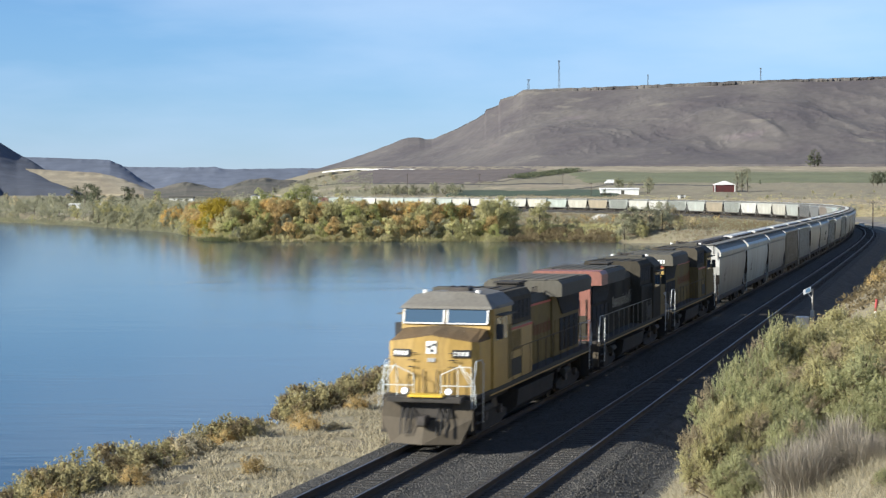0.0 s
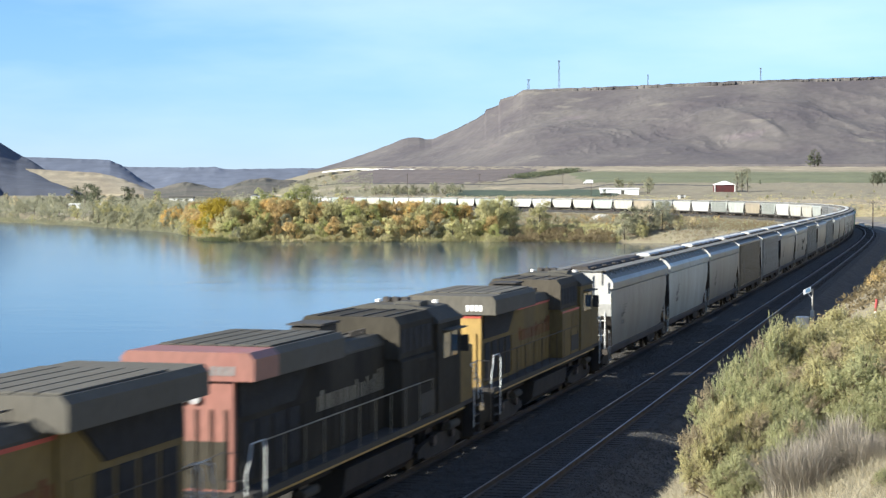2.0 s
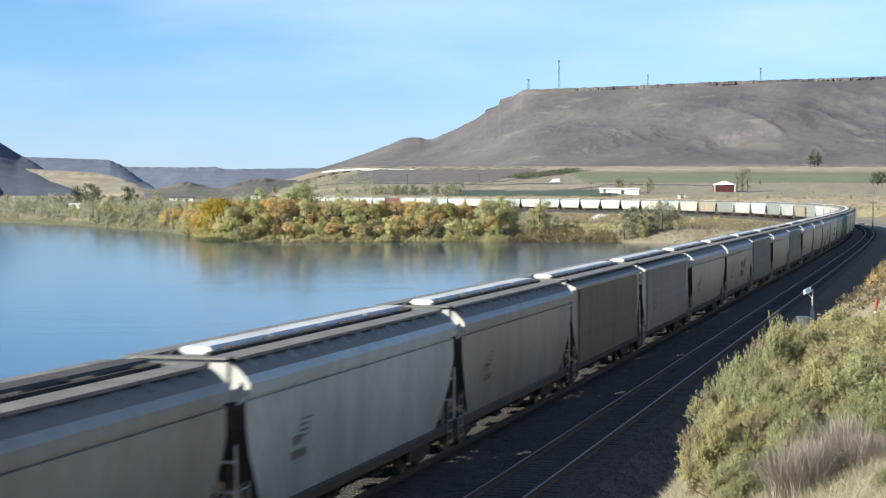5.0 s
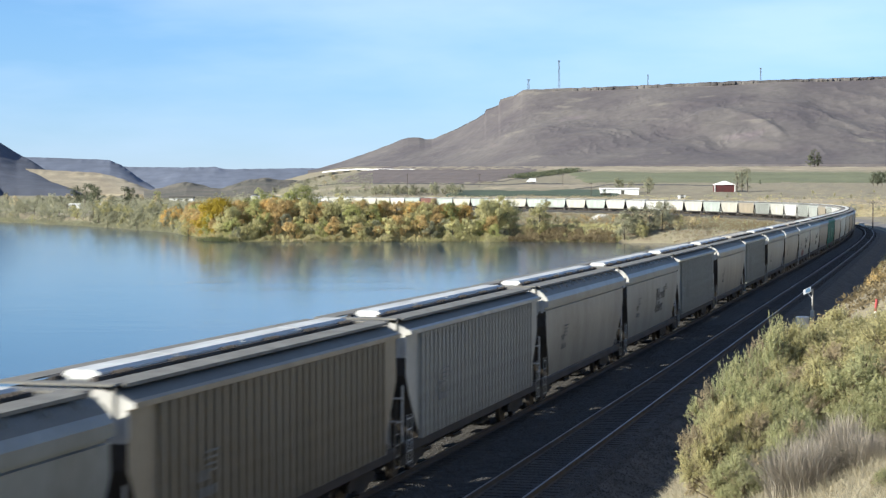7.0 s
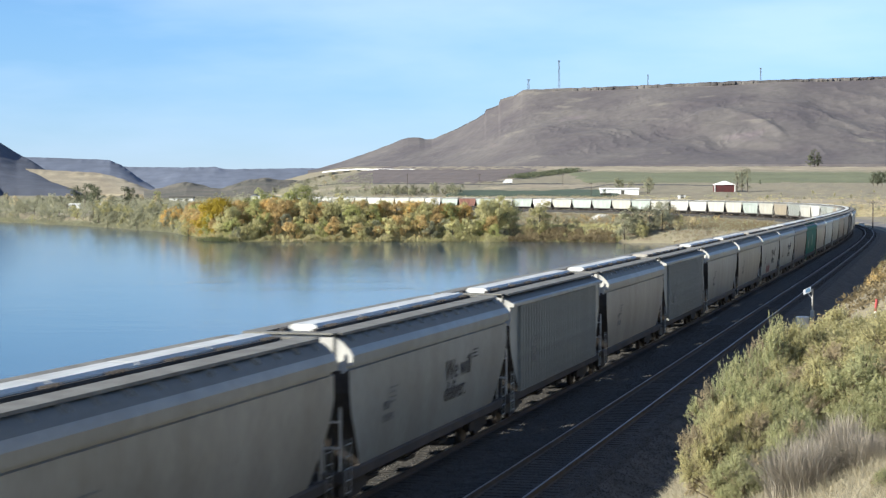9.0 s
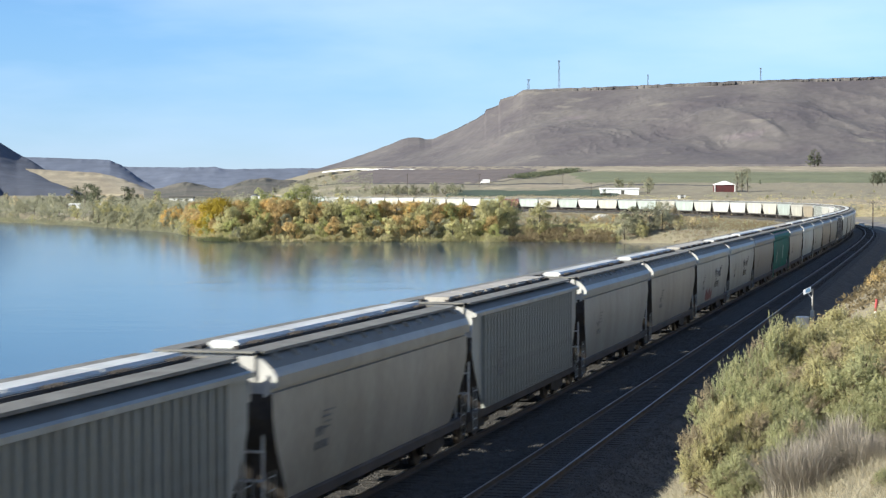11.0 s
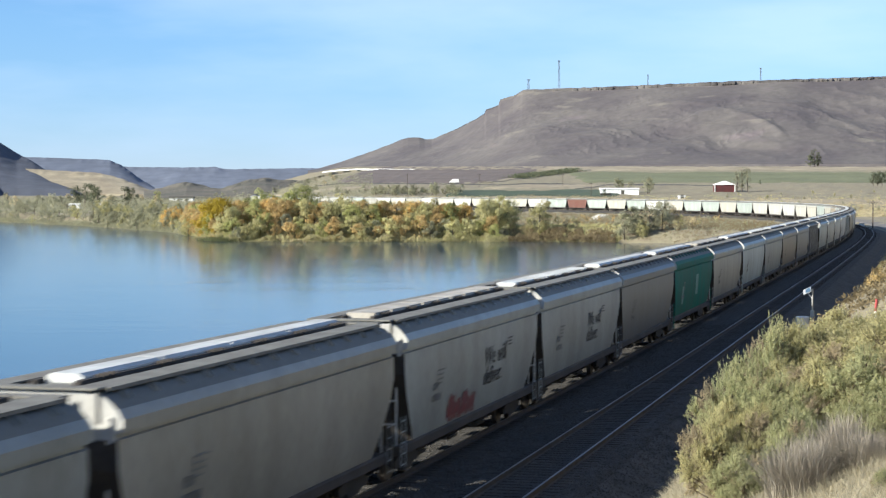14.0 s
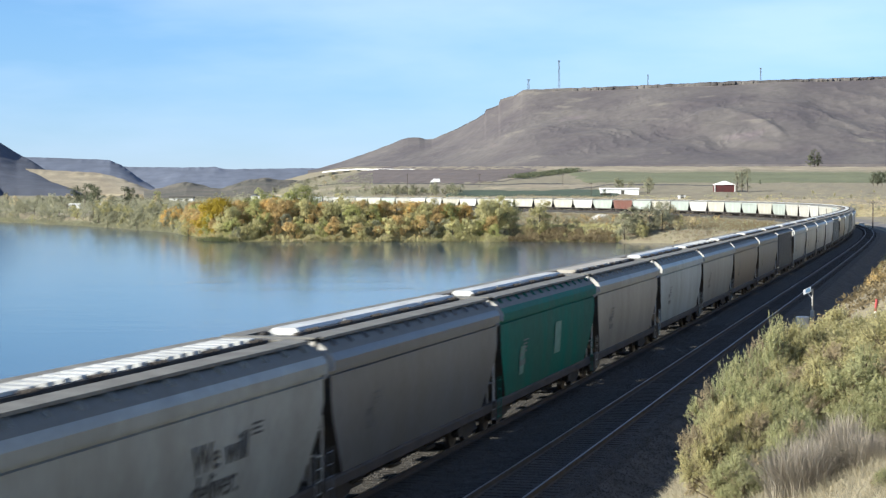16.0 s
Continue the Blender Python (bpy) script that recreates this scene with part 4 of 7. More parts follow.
def locomotive(hood, ends, stripe, letters, lit, label):
    """Cab towards -x. hood: colour of the long hood; ends: of the radiator end; letters: of the bars along the hood."""
    lo = new("locomotive")
    tagged(lo, label, "locomotive", "locomotives at the head of the train")
    H, E_, G, RG = M[hood], M[ends], M["roofgrey"], M["lightgrey"]
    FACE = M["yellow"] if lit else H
    # underframe and walkways
    bm = box(B(), -10.15, 10.15, -1.0, 1.0, 1.05, 1.5)
    box(bm, -10.0, 10.0, -1.53, 1.53, 1.50, 1.62)
    part("frame", bm, M["under"], lo)
    for sy in (-1, 1):
        part("sill_stripe", box(B(), -8.2, 9.9, sy * 1.535 - 0.012, sy * 1.535 + 0.012, 1.42, 1.60), M["roofgrey"], lo)
        part("sill_line", box(B(), -8.2, 9.9, sy * 1.552 - 0.004, sy * 1.552 + 0.004, 1.42, 1.47), M["yellow"], lo)
    part("fuel_tank", across(B(), [(-1.3, 0.55), (-1.05, 0.30), (1.05, 0.30), (1.3, 0.55), (1.38, 1.15), (-1.38, 1.15)], -3.2, 3.0), M["under"], lo)
    for x in (-6.7, 6.7):
        bogie(lo, x, 4.2, 0.53, 3, M["under"], reach=1.12)
        for sy in (-1, 1):
            for k in (-1.05, 1.05):
                bm = rod(B(), (x + k, sy * 1.2, 0.75), (x + k, sy * 1.33, 0.75), 0.16, 10)
                part("journal_cover", bm, M["wheel"], lo)
            bm = rod(B(), (x - 1.6, sy * 1.28, 0.98), (x - 0.5, sy * 1.28, 0.98), 0.13, 10)
            part("brake_cylinder", bm, M["roofgrey"], lo)
    # pilots with plow, coupler, steps and hoses at both ends
    for sx in (-1, 1):
        bm = B()
        box(bm, sx * 10.2, sx * 10.34, -1.5, 1.5, 0.55, 1.5)
        prow = [bm.verts.new(v) for v in ((sx * 10.34, -1.5, 0.95), (sx * 10.34, 1.5, 0.95), (sx * 10.55, 1.15, 0.14), (sx * 10.95, 0.0, 0.14), (sx * 10.55, -1.15, 0.14), (sx * 10.62, 0.0, 0.9))]
        for f in ((0, 5, 3, 4), (5, 1, 2, 3)):
            bm.faces.new([prow[i] for i in f])
        part("pilot_plow", bm, M["dustgrey"], lo)
        part("coupler", box(B(), sx * 10.5, sx * 11.05, -0.16, 0.16, 0.72, 1.05, 0.05), M["steel"], lo)
        part("anticlimber", slab(B(), [(sx * 10.2, 1.42), (sx * 10.75, 1.46), (sx * 10.75, 1.62), (sx * 10.2, 1.62)], -1.2, 1.2), M["under"], lo)
        for sy in (-1, 1):
            bm = B()
            for k in range(4):
                box(bm, sx * (9.35 + 0.03 * k), sx * 10.1, sy * 1.25, sy * (1.58 - 0.0 * k), 0.42 + k * 0.3, 0.46 + k * 0.3)
            box(bm, sx * 9.33, sx * 9.37, sy * 1.2, sy * 1.56, 0.4, 1.5)
            box(bm, sx * 10.1, sx * 10.14, sy * 1.2, sy * 1.56, 0.4, 1.5)
            tagged(part("step_well", bm, M["under"], lo), kind="stuff")
            for k in range(3):
                y = sy * (0.42 + 0.16 * k)
                bm = rod(B(), (sx * 10.4, y, 1.25), (sx * 10.75, y, 0.85), 0.025, 5)
                rod(bm, (sx * 10.75, y, 0.85), (sx * 10.8, y, 0.45), 0.025, 5)
                part("air_hose", bm, M["black"], lo)
            bm = B()
            rail = [(10.2, 1.5, 1.62), (10.22, 1.5, 2.1), (10.0, 1.5, 2.35), (9.9, 1.5, 2.7), (9.2, 1.5, 2.7)]
            for p_, q_ in zip(rail, rail[1:]):
                rod(bm, (sx * p_[0], sy * p_[1], p_[2]), (sx * q_[0], sy * q_[1], q_[2]), 0.017, 6)
            rail = [(9.3, 1.58, 0.7), (9.3, 1.6, 2.55), (9.15, 1.5, 2.7)]
            for p_, q_ in zip(rail, rail[1:]):
                rod(bm, (sx * p_[0], sy * p_[1], p_[2]), (sx * q_[0], sy * q_[1], q_[2]), 0.017, 6)
            for off in (0.12, 0.24) if sx < 0 else ():
                rail = [(10.28, 1.05, 2.62), (10.34, 1.12 + off, 2.3), (10.36, 1.34 + off, 1.95), (10.36, 1.36 + off, 1.25)]
                for p_, q_ in zip(rail, rail[1:]):
                    rod(bm, (sx * p_[0], sy * p_[1], p_[2]), (sx * q_[0], sy * q_[1], q_[2]), 0.013, 5)
            part("grab_rail", bm, M["chrome"], lo)
        # end railing
        bm = B()
        for sy in (-1, 1):
            for y in (0.45, 1.0, 1.45):
                rod(bm, (sx * 10.3, sy * y, 1.62), (sx * 10.3, sy * y, 2.55 if y > 0.5 else 2.3), 0.014, 5)
            rod(bm, (sx * 10.3, sy * 0.45, 2.3), (sx * 10.3, sy * 1.0, 2.55), 0.014, 5)
            rod(bm, (sx * 10.3, sy * 1.0, 2.55), (sx * 10.3, sy * 1.45, 2.55), 0.014, 5)
            rod(bm, (sx * 10.3, sy * 0.45, 1.95), (sx * 10.3, sy * 1.45, 1.95), 0.014, 5)
        tagged(part("end_railing", bm, M["chrome"] if lit else M["black"], lo), kind="stuff")
    # side railings
    for sy in (-1, 1):
        bm = B()
        rod(bm, (-4.7, sy * 1.5, 2.68), (9.2, sy * 1.5, 2.68), 0.016, 6)
        for k in range(11):
            x = -4.7 + k * 1.39
            rod(bm, (x, sy * 1.5, 1.6), (x, sy * 1.5, 2.68), 0.016, 6)
        part("handrail", bm, M["dustgrey"] if hood != "spgrey" else M["goldbar"], lo)
    # nose: wide, with chamfered corners and a sloping top
    bm = B()
    lo_ring = [(-7.9, -1.5), (-9.45, -1.5), (-9.70, -1.3), (-9.8, -0.6), (-9.8, 0.0), (-9.8, 0.6), (-9.70, 1.3), (-9.45, 1.5), (-7.9, 1.5)]
    r0 = [bm.verts.new((x, y, 1.62)) for x, y in lo_ring]
    r1 = [bm.verts.new((x, y, 3.5 - 0.15 * abs(y))) for x, y in lo_ring]
    for i in range(len(r0) - 1):
        bm.faces.new((r0[i], r0[i + 1], r1[i + 1], r1[i]))
    bmesh.ops.recalc_face_normals(bm, faces=bm.faces[:])
    part("nose", bm, M["dullyellow"] if hood == "spgrey" else FACE, lo)
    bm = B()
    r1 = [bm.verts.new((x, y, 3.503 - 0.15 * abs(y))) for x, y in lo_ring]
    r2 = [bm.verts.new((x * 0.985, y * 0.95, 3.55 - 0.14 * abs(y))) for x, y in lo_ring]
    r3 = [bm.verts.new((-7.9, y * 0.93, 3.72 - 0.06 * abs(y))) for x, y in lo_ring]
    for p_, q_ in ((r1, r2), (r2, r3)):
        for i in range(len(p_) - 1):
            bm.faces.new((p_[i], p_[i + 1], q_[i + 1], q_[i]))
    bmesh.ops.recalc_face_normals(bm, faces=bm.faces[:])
    part("nose_top", bm, M["nosedust"] if hood != "spgrey" else M["dullyellow"], lo)
    if lit:
        bm = box(B(), -9.83, -9.80, -0.17, 0.17, 2.92, 3.32)
        part("emblem", bm, M["white"], lo)
        bm = B()
        for dy, dz in ((-0.08, 0.09), (0.07, 0.02), (-0.02, -0.1)):
            box(bm, -9.845, -9.831, dy - 0.06, dy + 0.06, 3.12 + dz - 0.04, 3.12 + dz + 0.04)
        part("emblem_mark", bm, M["letter"], lo)
        for y in (-1.02, 1.02):
            turn = Matrix.Translation((-9.755, y * 0.97, 2.93)) @ Matrix.Rotation(radians(-8 if y > 0 else 8), 4, "Z")
            nb = part("number_board", box(B(), -0.05, 0.03, -0.30, 0.30, -0.12, 0.12, 0.01), M["black"], lo, at=turn)
            bm = B()
            for k in range(4):
                box(bm, -0.062, -0.051, -0.22 + k * 0.13, -0.13 + k * 0.13, -0.065, 0.065)
            tagged(part("number_bars", bm, M["white"], nb), kind="stuff")
        bm = box(B(), -9.84, -9.80, -0.13, 0.13, 2.66, 2.78)
        part("headlight_box", bm, M["galv"], lo)
        # nose door, grab irons
        bm = B()
        for y in (-0.62, -0.2, 0.25, 0.7):
            rod(bm, (-9.9, y, 1.7), (-9.9, y, 2.42), 0.018, 5)
        for y in (-0.75, 0.6):
            for k in range(3):
                rod(bm, (-9.88, y - 0.12, 2.5 + k * 0.22), (-9.88, y + 0.16, 2.5 + k * 0.22), 0.015, 5)
        tagged(part("nose_grab_iron", bm, M["black"], lo), kind="stuff")
        part("nose_door", box(B(), -9.83, -9.802, -1.0 + 0.55, 0.30, 1.66, 2.45, 0.012), FACE, lo)
        part("uncoupling_tread", box(B(), -10.83, -10.32, -0.62, 0.5, 1.625, 1.70, 0.01), M["tread"], lo)
        # dark box standing proud, in place of a recess in the pilot
        part("pilot_recess", box(B(), -10.40, -10.341, -0.85, 0.85, 0.72, 1.40), M["under"], lo)
    for y in (-0.72, 0.72):
        bm = rod(B(), (-10.42, y, 1.78), (-10.30, y, 1.78), 0.12, 14)
        dl = part("ditch_light", bm, M["galv"], lo)
        part("lens", rod(B(), (-10.435, y, 1.78), (-10.421, y, 1.78), 0.085, 14), M["lens"] if lit else M["galv"], dl)
    # cab
    bm = B()
    across(bm, [(-1.55, 1.62), (1.55, 1.62), (1.55, 4.26), (-1.55, 4.26)], -7.75, -5.1)
    slab(bm, [(-8.05, 3.58), (-7.752, 3.4), (-7.752, 4.26), (-7.88, 4.26)], -1.5, 1.5)
    part("cab", bm, FACE, lo)
    bm = across(B(), [(-1.62, 4.24), (1.62, 4.24), (1.60, 4.34), (1.2, 4.68), (0.6, 4.78), (-0.6, 4.78), (-1.2, 4.68), (-1.60, 4.34)], -7.45, -5.0)
    vs = [bm.verts.new(v) for v in ((-8.04, -1.58, 4.245), (-8.04, 1.58, 4.245), (-7.452, 1.6, 4.345), (-7.452, 1.2, 4.675), (-7.452, 0.6, 4.775), (-7.452, -0.6, 4.775), (-7.452, -1.2, 4.675), (-7.452, -1.6, 4.345), (-7.98, 1.5, 4.34), (-7.98, -1.5, 4.34), (-7.452, -1.6, 4.245), (-7.452, 1.6, 4.245))]
    for f in ((0, 1, 8, 9), (9, 8, 3, 4, 5, 6), (1, 11, 2, 8), (8, 2, 3), (0, 9, 7, 10), (9, 6, 7), (0, 10, 11, 1)):
        bm.faces.new([vs[i] for i in f])
    bmesh.ops.recalc_face_normals(bm, faces=bm.faces[:])
    part("cab_roof", bm, M["lit_cabroof"] if lit else G, lo)
    for sy in (-1, 1):
        bm = B()
        m = Matrix.Translation((-8.0, sy * 0.74, 4.0)) @ Euler((0, radians(14), 0)).to_matrix().to_4x4()
        bmesh.ops.create_cube(bm, size=1, matrix=m @ Matrix.Diagonal((0.05, 1.3, 0.44, 1)))
        wf = part("windshield", bm, M["glass"], lo)
        bm = B()
        for dy in (-0.68, 0.68):
            bmesh.ops.create_cube(bm, size=1, matrix=m @ Matrix.Translation((-0.012, dy, 0)) @ Matrix.Diagonal((0.06, 0.05, 0.52, 1)))
        for dz in (-0.245, 0.245):
            bmesh.ops.create_cube(bm, size=1, matrix=m @ Matrix.Translation((-0.012, 0, dz)) @ Matrix.Diagonal((0.06, 1.41, 0.04, 1)))
        part("window_frame", bm, M["white"] if lit else M["black"], wf)
        for x0, x1 in ((-7.35, -6.65), (-6.5, -5.75)):
            sw = part("side_window", box(B(), x0, x1, sy * 1.552 - 0.012, sy * 1.552 + 0.012, 3.18, 3.92), M["glass"], lo)
        part("window_awning", slab(B(), [(-7.45, 4.0), (-5.65, 4.0), (-5.65, 4.04), (-7.45, 4.04)], sy * 1.55, sy * 1.85), M["lightgrey"], lo)
        part("cab_door_panel", box(B(), -5.62, -5.16, sy * 1.55, sy * 1.565, 1.75, 3.6), H if hood != "spgrey" else M["spgrey"], lo)
        part("mirror", box(B(), -7.62, -7.58, sy * 1.6, sy * 1.85, 3.25, 3.75), M["black"], lo)
    # equipment cabinet behind the cab, with the dark brake grids above it
    part("equipment_cabinet", across(B(), [(-1.5, 1.62), (1.5, 1.62), (1.5, 3.42), (1.35, 3.5), (-1.35, 3.5), (-1.5, 3.42)], -5.095, -1.6), FACE, lo)
    part("brake_grid_housing", across(B(), [(-1.44, 3.502), (1.44, 3.502), (1.44, 4.45), (1.28, 4.66), (-1.28, 4.66), (-1.44, 4.45)], -4.98, -1.5), M["spgrey"] if hood == "spgrey" else M["browngrey"], lo)
    for sy in (-1, 1):
        for k in range(5):
            x = -4.7 + k * 0.62
            part("brake_grid", box(B(), x, x + 0.5, sy * 1.44, sy * 1.455, 3.66, 4.3), M["grille"], lo)
        for k in range(6):
            part("louvre", box(B(), -4.9 + k * 0.26, -4.74 + k * 0.26, sy * 1.5, sy * 1.512, 2.6, 3.3), H, lo)
        part("battery_door", box(B(), -4.9, -3.4, sy * 1.5, sy * 1.515, 1.75, 2.35), M["roofgrey"], lo)
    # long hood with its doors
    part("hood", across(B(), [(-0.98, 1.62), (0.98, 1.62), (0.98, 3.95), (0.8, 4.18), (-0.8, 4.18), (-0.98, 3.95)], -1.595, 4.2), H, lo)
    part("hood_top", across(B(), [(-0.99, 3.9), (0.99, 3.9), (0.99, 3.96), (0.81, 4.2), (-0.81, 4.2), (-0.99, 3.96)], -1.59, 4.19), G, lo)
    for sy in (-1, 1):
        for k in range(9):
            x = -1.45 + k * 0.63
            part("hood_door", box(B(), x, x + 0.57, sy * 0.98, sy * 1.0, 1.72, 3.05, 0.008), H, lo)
        bm = B()
        rr = random.Random(5)
        x = -1.4
        while x < 4.1:
            w = rr.uniform(0.09, 0.2)
            tall_ = rr.choice((0.38, 0.5, 0.6))
            box(bm, x, x + w, sy * 1.001, sy * 1.006, 2.7, 2.7 + tall_)
            x += w + rr.uniform(0.12, 0.24)
        tagged(part("hood_lettering", bm, M[letters], lo), kind="stuff")
    sk = part("silencer", box(B(), 0.8, 2.1, -0.42, 0.42, 4.2, 4.66, 0.04), M["under"], lo)
    part("silencer_cap", box(B(), 0.72, 2.18, -0.48, 0.48, 4.662, 4.72), M["under"], sk)
    part("vent_housing", box(B(), 2.25, 3.2, -0.3, 0.3, 4.2, 4.42, 0.04), M["under"], lo)
    for k in range(4):
        part("lifting_eye", rod(B(), (-1.2 + k * 0.35, 0.5, 4.2), (-1.2 + k * 0.35, 0.5, 4.36), 0.07, 8), M["under"], lo)
    for y in (-0.45, 0.0, 0.45):
        part("roof_seam", box(B(), -1.55, 0.45, y - 0.02, y + 0.02, 4.2, 4.225), M["under"], lo)
    for y in (-0.95, -0.32, 0.32, 0.95):
        part("roof_seam", box(B(), -4.9, -1.55, y - 0.025, y + 0.025, 4.66, 4.685), M["under"], lo)
    for sy in (-1, 1):
        bm = B()
        for k in range(4):
            rod(bm, (2.6 + 0.25 * k, sy * 0.6, 4.2), (2.6 + 0.25 * k, sy * 0.6, 4.42), 0.02, 5)
        rod(bm, (2.6, sy * 0.6, 4.42), (3.35, sy * 0.6, 4.42), 0.02, 5)
        part("roof_grab_iron", bm, M["steel"], lo)
    # radiator section: dark intakes under broad wings
    part("radiator_cabinet", across(B(), [(-1.05, 1.62), (1.05, 1.62), (1.05, 4.0), (-1.05, 4.0)], 4.205, 9.6), H, lo)
    part("rear_cabinet", across(B(), [(-1.03, 1.62), (1.03, 1.62), (1.03, 4.0), (-1.03, 4.0)], 9.605, 9.75), E_, lo)
    if hood == "spgrey":
        # dark grey panel added over the lower part of the scarlet end
        part("end_door", box(B(), 9.75, 9.775, -0.9, 0.9, 1.66, 2.7, 0.01), H, lo)
    bm = across(B(), [(-1.55, 4.02), (1.55, 4.02), (1.55, 4.50), (1.42, 4.64), (-1.42, 4.64), (-1.55, 4.50)], 3.6, 8.3)
    part("radiator_wing", bm, RG, lo)
    part("radiator_end", across(B(), [(-1.55, 4.02), (1.55, 4.02), (1.55, 4.50), (1.42, 4.64), (-1.42, 4.64), (-1.55, 4.50)], 8.305, 9.85), E_ if ends == "scarlet" else RG, lo)
    for k in range(6):
        y0 = -1.34 + k * 0.455
        bm = box(B(), 3.75, 8.25, y0, y0 + 0.40, 4.64, 4.68, 0.01)
        part("radiator_shutter", bm, M["lightgrey"] if hood != "spgrey" else M["roofgrey"], lo)
    for sy in (-1, 1):
        part("radiator_intake", slab(B(), [(6.0, 3.2), (9.55, 3.2), (9.55, 3.98), (4.9, 3.98)], sy * 1.051, sy * 1.10), M["grille"], lo)
        for k in range(5):
            x = 4.6 + k * 0.99
            part("screen_door", box(B(), x, x + 0.8, sy * 1.05, sy * 1.08, 1.75, 3.05, 0.01), M["grille"] if k > 0 else H, lo)
    if stripe:
        for sy in (-1, 1):
            part("red_band", box(B(), -5.09, -1.6, sy * 1.5, sy * 1.512, 3.34, 3.42), M["redstripe"], lo)
            part("red_line", box(B(), -1.6, 4.2, sy * 0.98, sy * 0.995, 3.82, 3.9), M["redstripe"], lo)
        part("red_band", box(B(), 9.75, 9.765, -1.02, 1.02, 3.9, 4.0), M["redstripe"], lo)
    bm = B()
    for sy in (-1, 1):
        for k in range(4):
            box(bm, 9.851, 9.862, sy * 0.85 - 0.3 + k * 0.15, sy * 0.85 - 0.2 + k * 0.15, 4.14, 4.34)
    tagged(part("end_number", bm, M["white"] if ends != "scarlet" else M["stencil"], lo), kind="stuff")
    bm = B()
    for k in range(6):
        rod(bm, (9.79, -0.85 + k * 0.34, 1.9), (9.79, -0.85 + k * 0.34, 3.4), 0.02, 5)
    tagged(part("end_grab_iron", bm, M["spgrey"] if hood == "spgrey" else M["yellow"], lo), kind="stuff")
    for y in (-0.16, 0.16):
        part("rear_headlight", rod(B(), (9.75, y, 3.62), (9.82, y, 3.62), 0.12, 12), M["galv"], lo)
    # cab roof gear
    bm = B()
    for y in (-0.45, -0.15, 0.15):
        rod(bm, (-6.9, y, 4.86), (-6.45, y, 4.84), 0.05, 8, 0.11)
    box(bm, -6.95, -6.85, -0.5, 0.2, 4.72, 4.9)
    part("horn", bm, M["steel"], lo)
    bm = box(B(), -6.2, -5.4, 0.15, 0.95, 4.66, 4.86, 0.03)
    part("air_conditioner", bm, G, lo)
    for y in (-0.9, 0.9):
        part("antenna", rod(B(), (-7.2, y, 4.6), (-7.2, y, 4.82), 0.09, 8), M["white"], lo)
    return lo


LOCO_LEN = 22.2
LOCO_FRONT = [-0.35, 21.85, 44.05]
lead = locomotive("dullyellow", "dullyellow", True, "redletter", True, "yellow and grey diesel locomotive leading the train, headlights on")
second = locomotive("spgrey", "scarlet", False, "goldbar", False, "dark grey diesel locomotive with a faded scarlet end, running backwards")
third = locomotive("dullyellow", "yellow", True, "redletter", False, "dull yellow diesel locomotive running backwards before the hoppers")
for ob, f, turned in ((lead, LOCO_FRONT[0], False), (second, LOCO_FRONT[1], True), (third, LOCO_FRONT[2], True)):
    ob.matrix_basis = train_pose(f, LOCO_LEN, 0, turned)
    moving.append((ob, f, LOCO_LEN, turned))


# ---- plants ----
M["bark"] = material("grey_bark", (0.0794, 0.062, 0.0471), (0.0446, 0.0347, 0.0273), coarse=2.0, fine=10.0, rough=0.9, bump=0.5)
M["twig"] = material("dry_twig", (0.164, 0.124, 0.084), (0.0992, 0.0744, 0.0521), coarse=4.0, rough=0.9, bump=0.2)
LEAF = {
    "olive": foliage("leaf_olive", (0.475, 0.445, 0.222), (0.33, 0.315, 0.152)),
    "grey": foliage("leaf_grey_green", (0.345, 0.338, 0.222), (0.232, 0.23, 0.15)),
    "green": foliage("leaf_green", (0.393, 0.401, 0.157), (0.26, 0.276, 0.106)),
    "rust": foliage("leaf_rust", (0.52, 0.385, 0.17), (0.37, 0.28, 0.125)),
    "orange": foliage("leaf_orange", (0.60, 0.41, 0.14), (0.44, 0.31, 0.11)),
    "yellow": foliage("leaf_yellow", (0.422, 0.322, 0.0298), (0.327, 0.248, 0.0298)),
    "tan": foliage("leaf_tan", (0.506, 0.432, 0.261), (0.363, 0.308, 0.185)),
    "dark": foliage("leaf_dark_green", (0.142, 0.153, 0.0892), (0.0819, 0.093, 0.0558)),
    "sage": foliage("leaf_sage", (0.50, 0.465, 0.232), (0.345, 0.318, 0.16), 0.12),
    "sagegreen": foliage("leaf_sage_green", (0.40, 0.405, 0.205), (0.285, 0.285, 0.15), 0.12),
    "banksage": foliage("leaf_bank_olive", (0.47, 0.42, 0.215), (0.30, 0.27, 0.14), 0.2),
    "deadstem": foliage("dead_stem", (0.368, 0.328, 0.264), (0.24, 0.212, 0.168), 0.12, 0.3),
    "sagedark": foliage("leaf_bank_sage", (0.279, 0.222, 0.124), (0.168, 0.136, 0.0775), 0.2),
    "sagedry": foliage("leaf_sage_dry", (0.40, 0.34, 0.215), (0.27, 0.225, 0.145), 0.12),
    "straw": foliage("dry_straw", (0.47, 0.425, 0.305), (0.33, 0.295, 0.205), 0.1),
    "reed": foliage("reed", (0.178, 0.189, 0.084), (0.109, 0.119, 0.0546)),
}


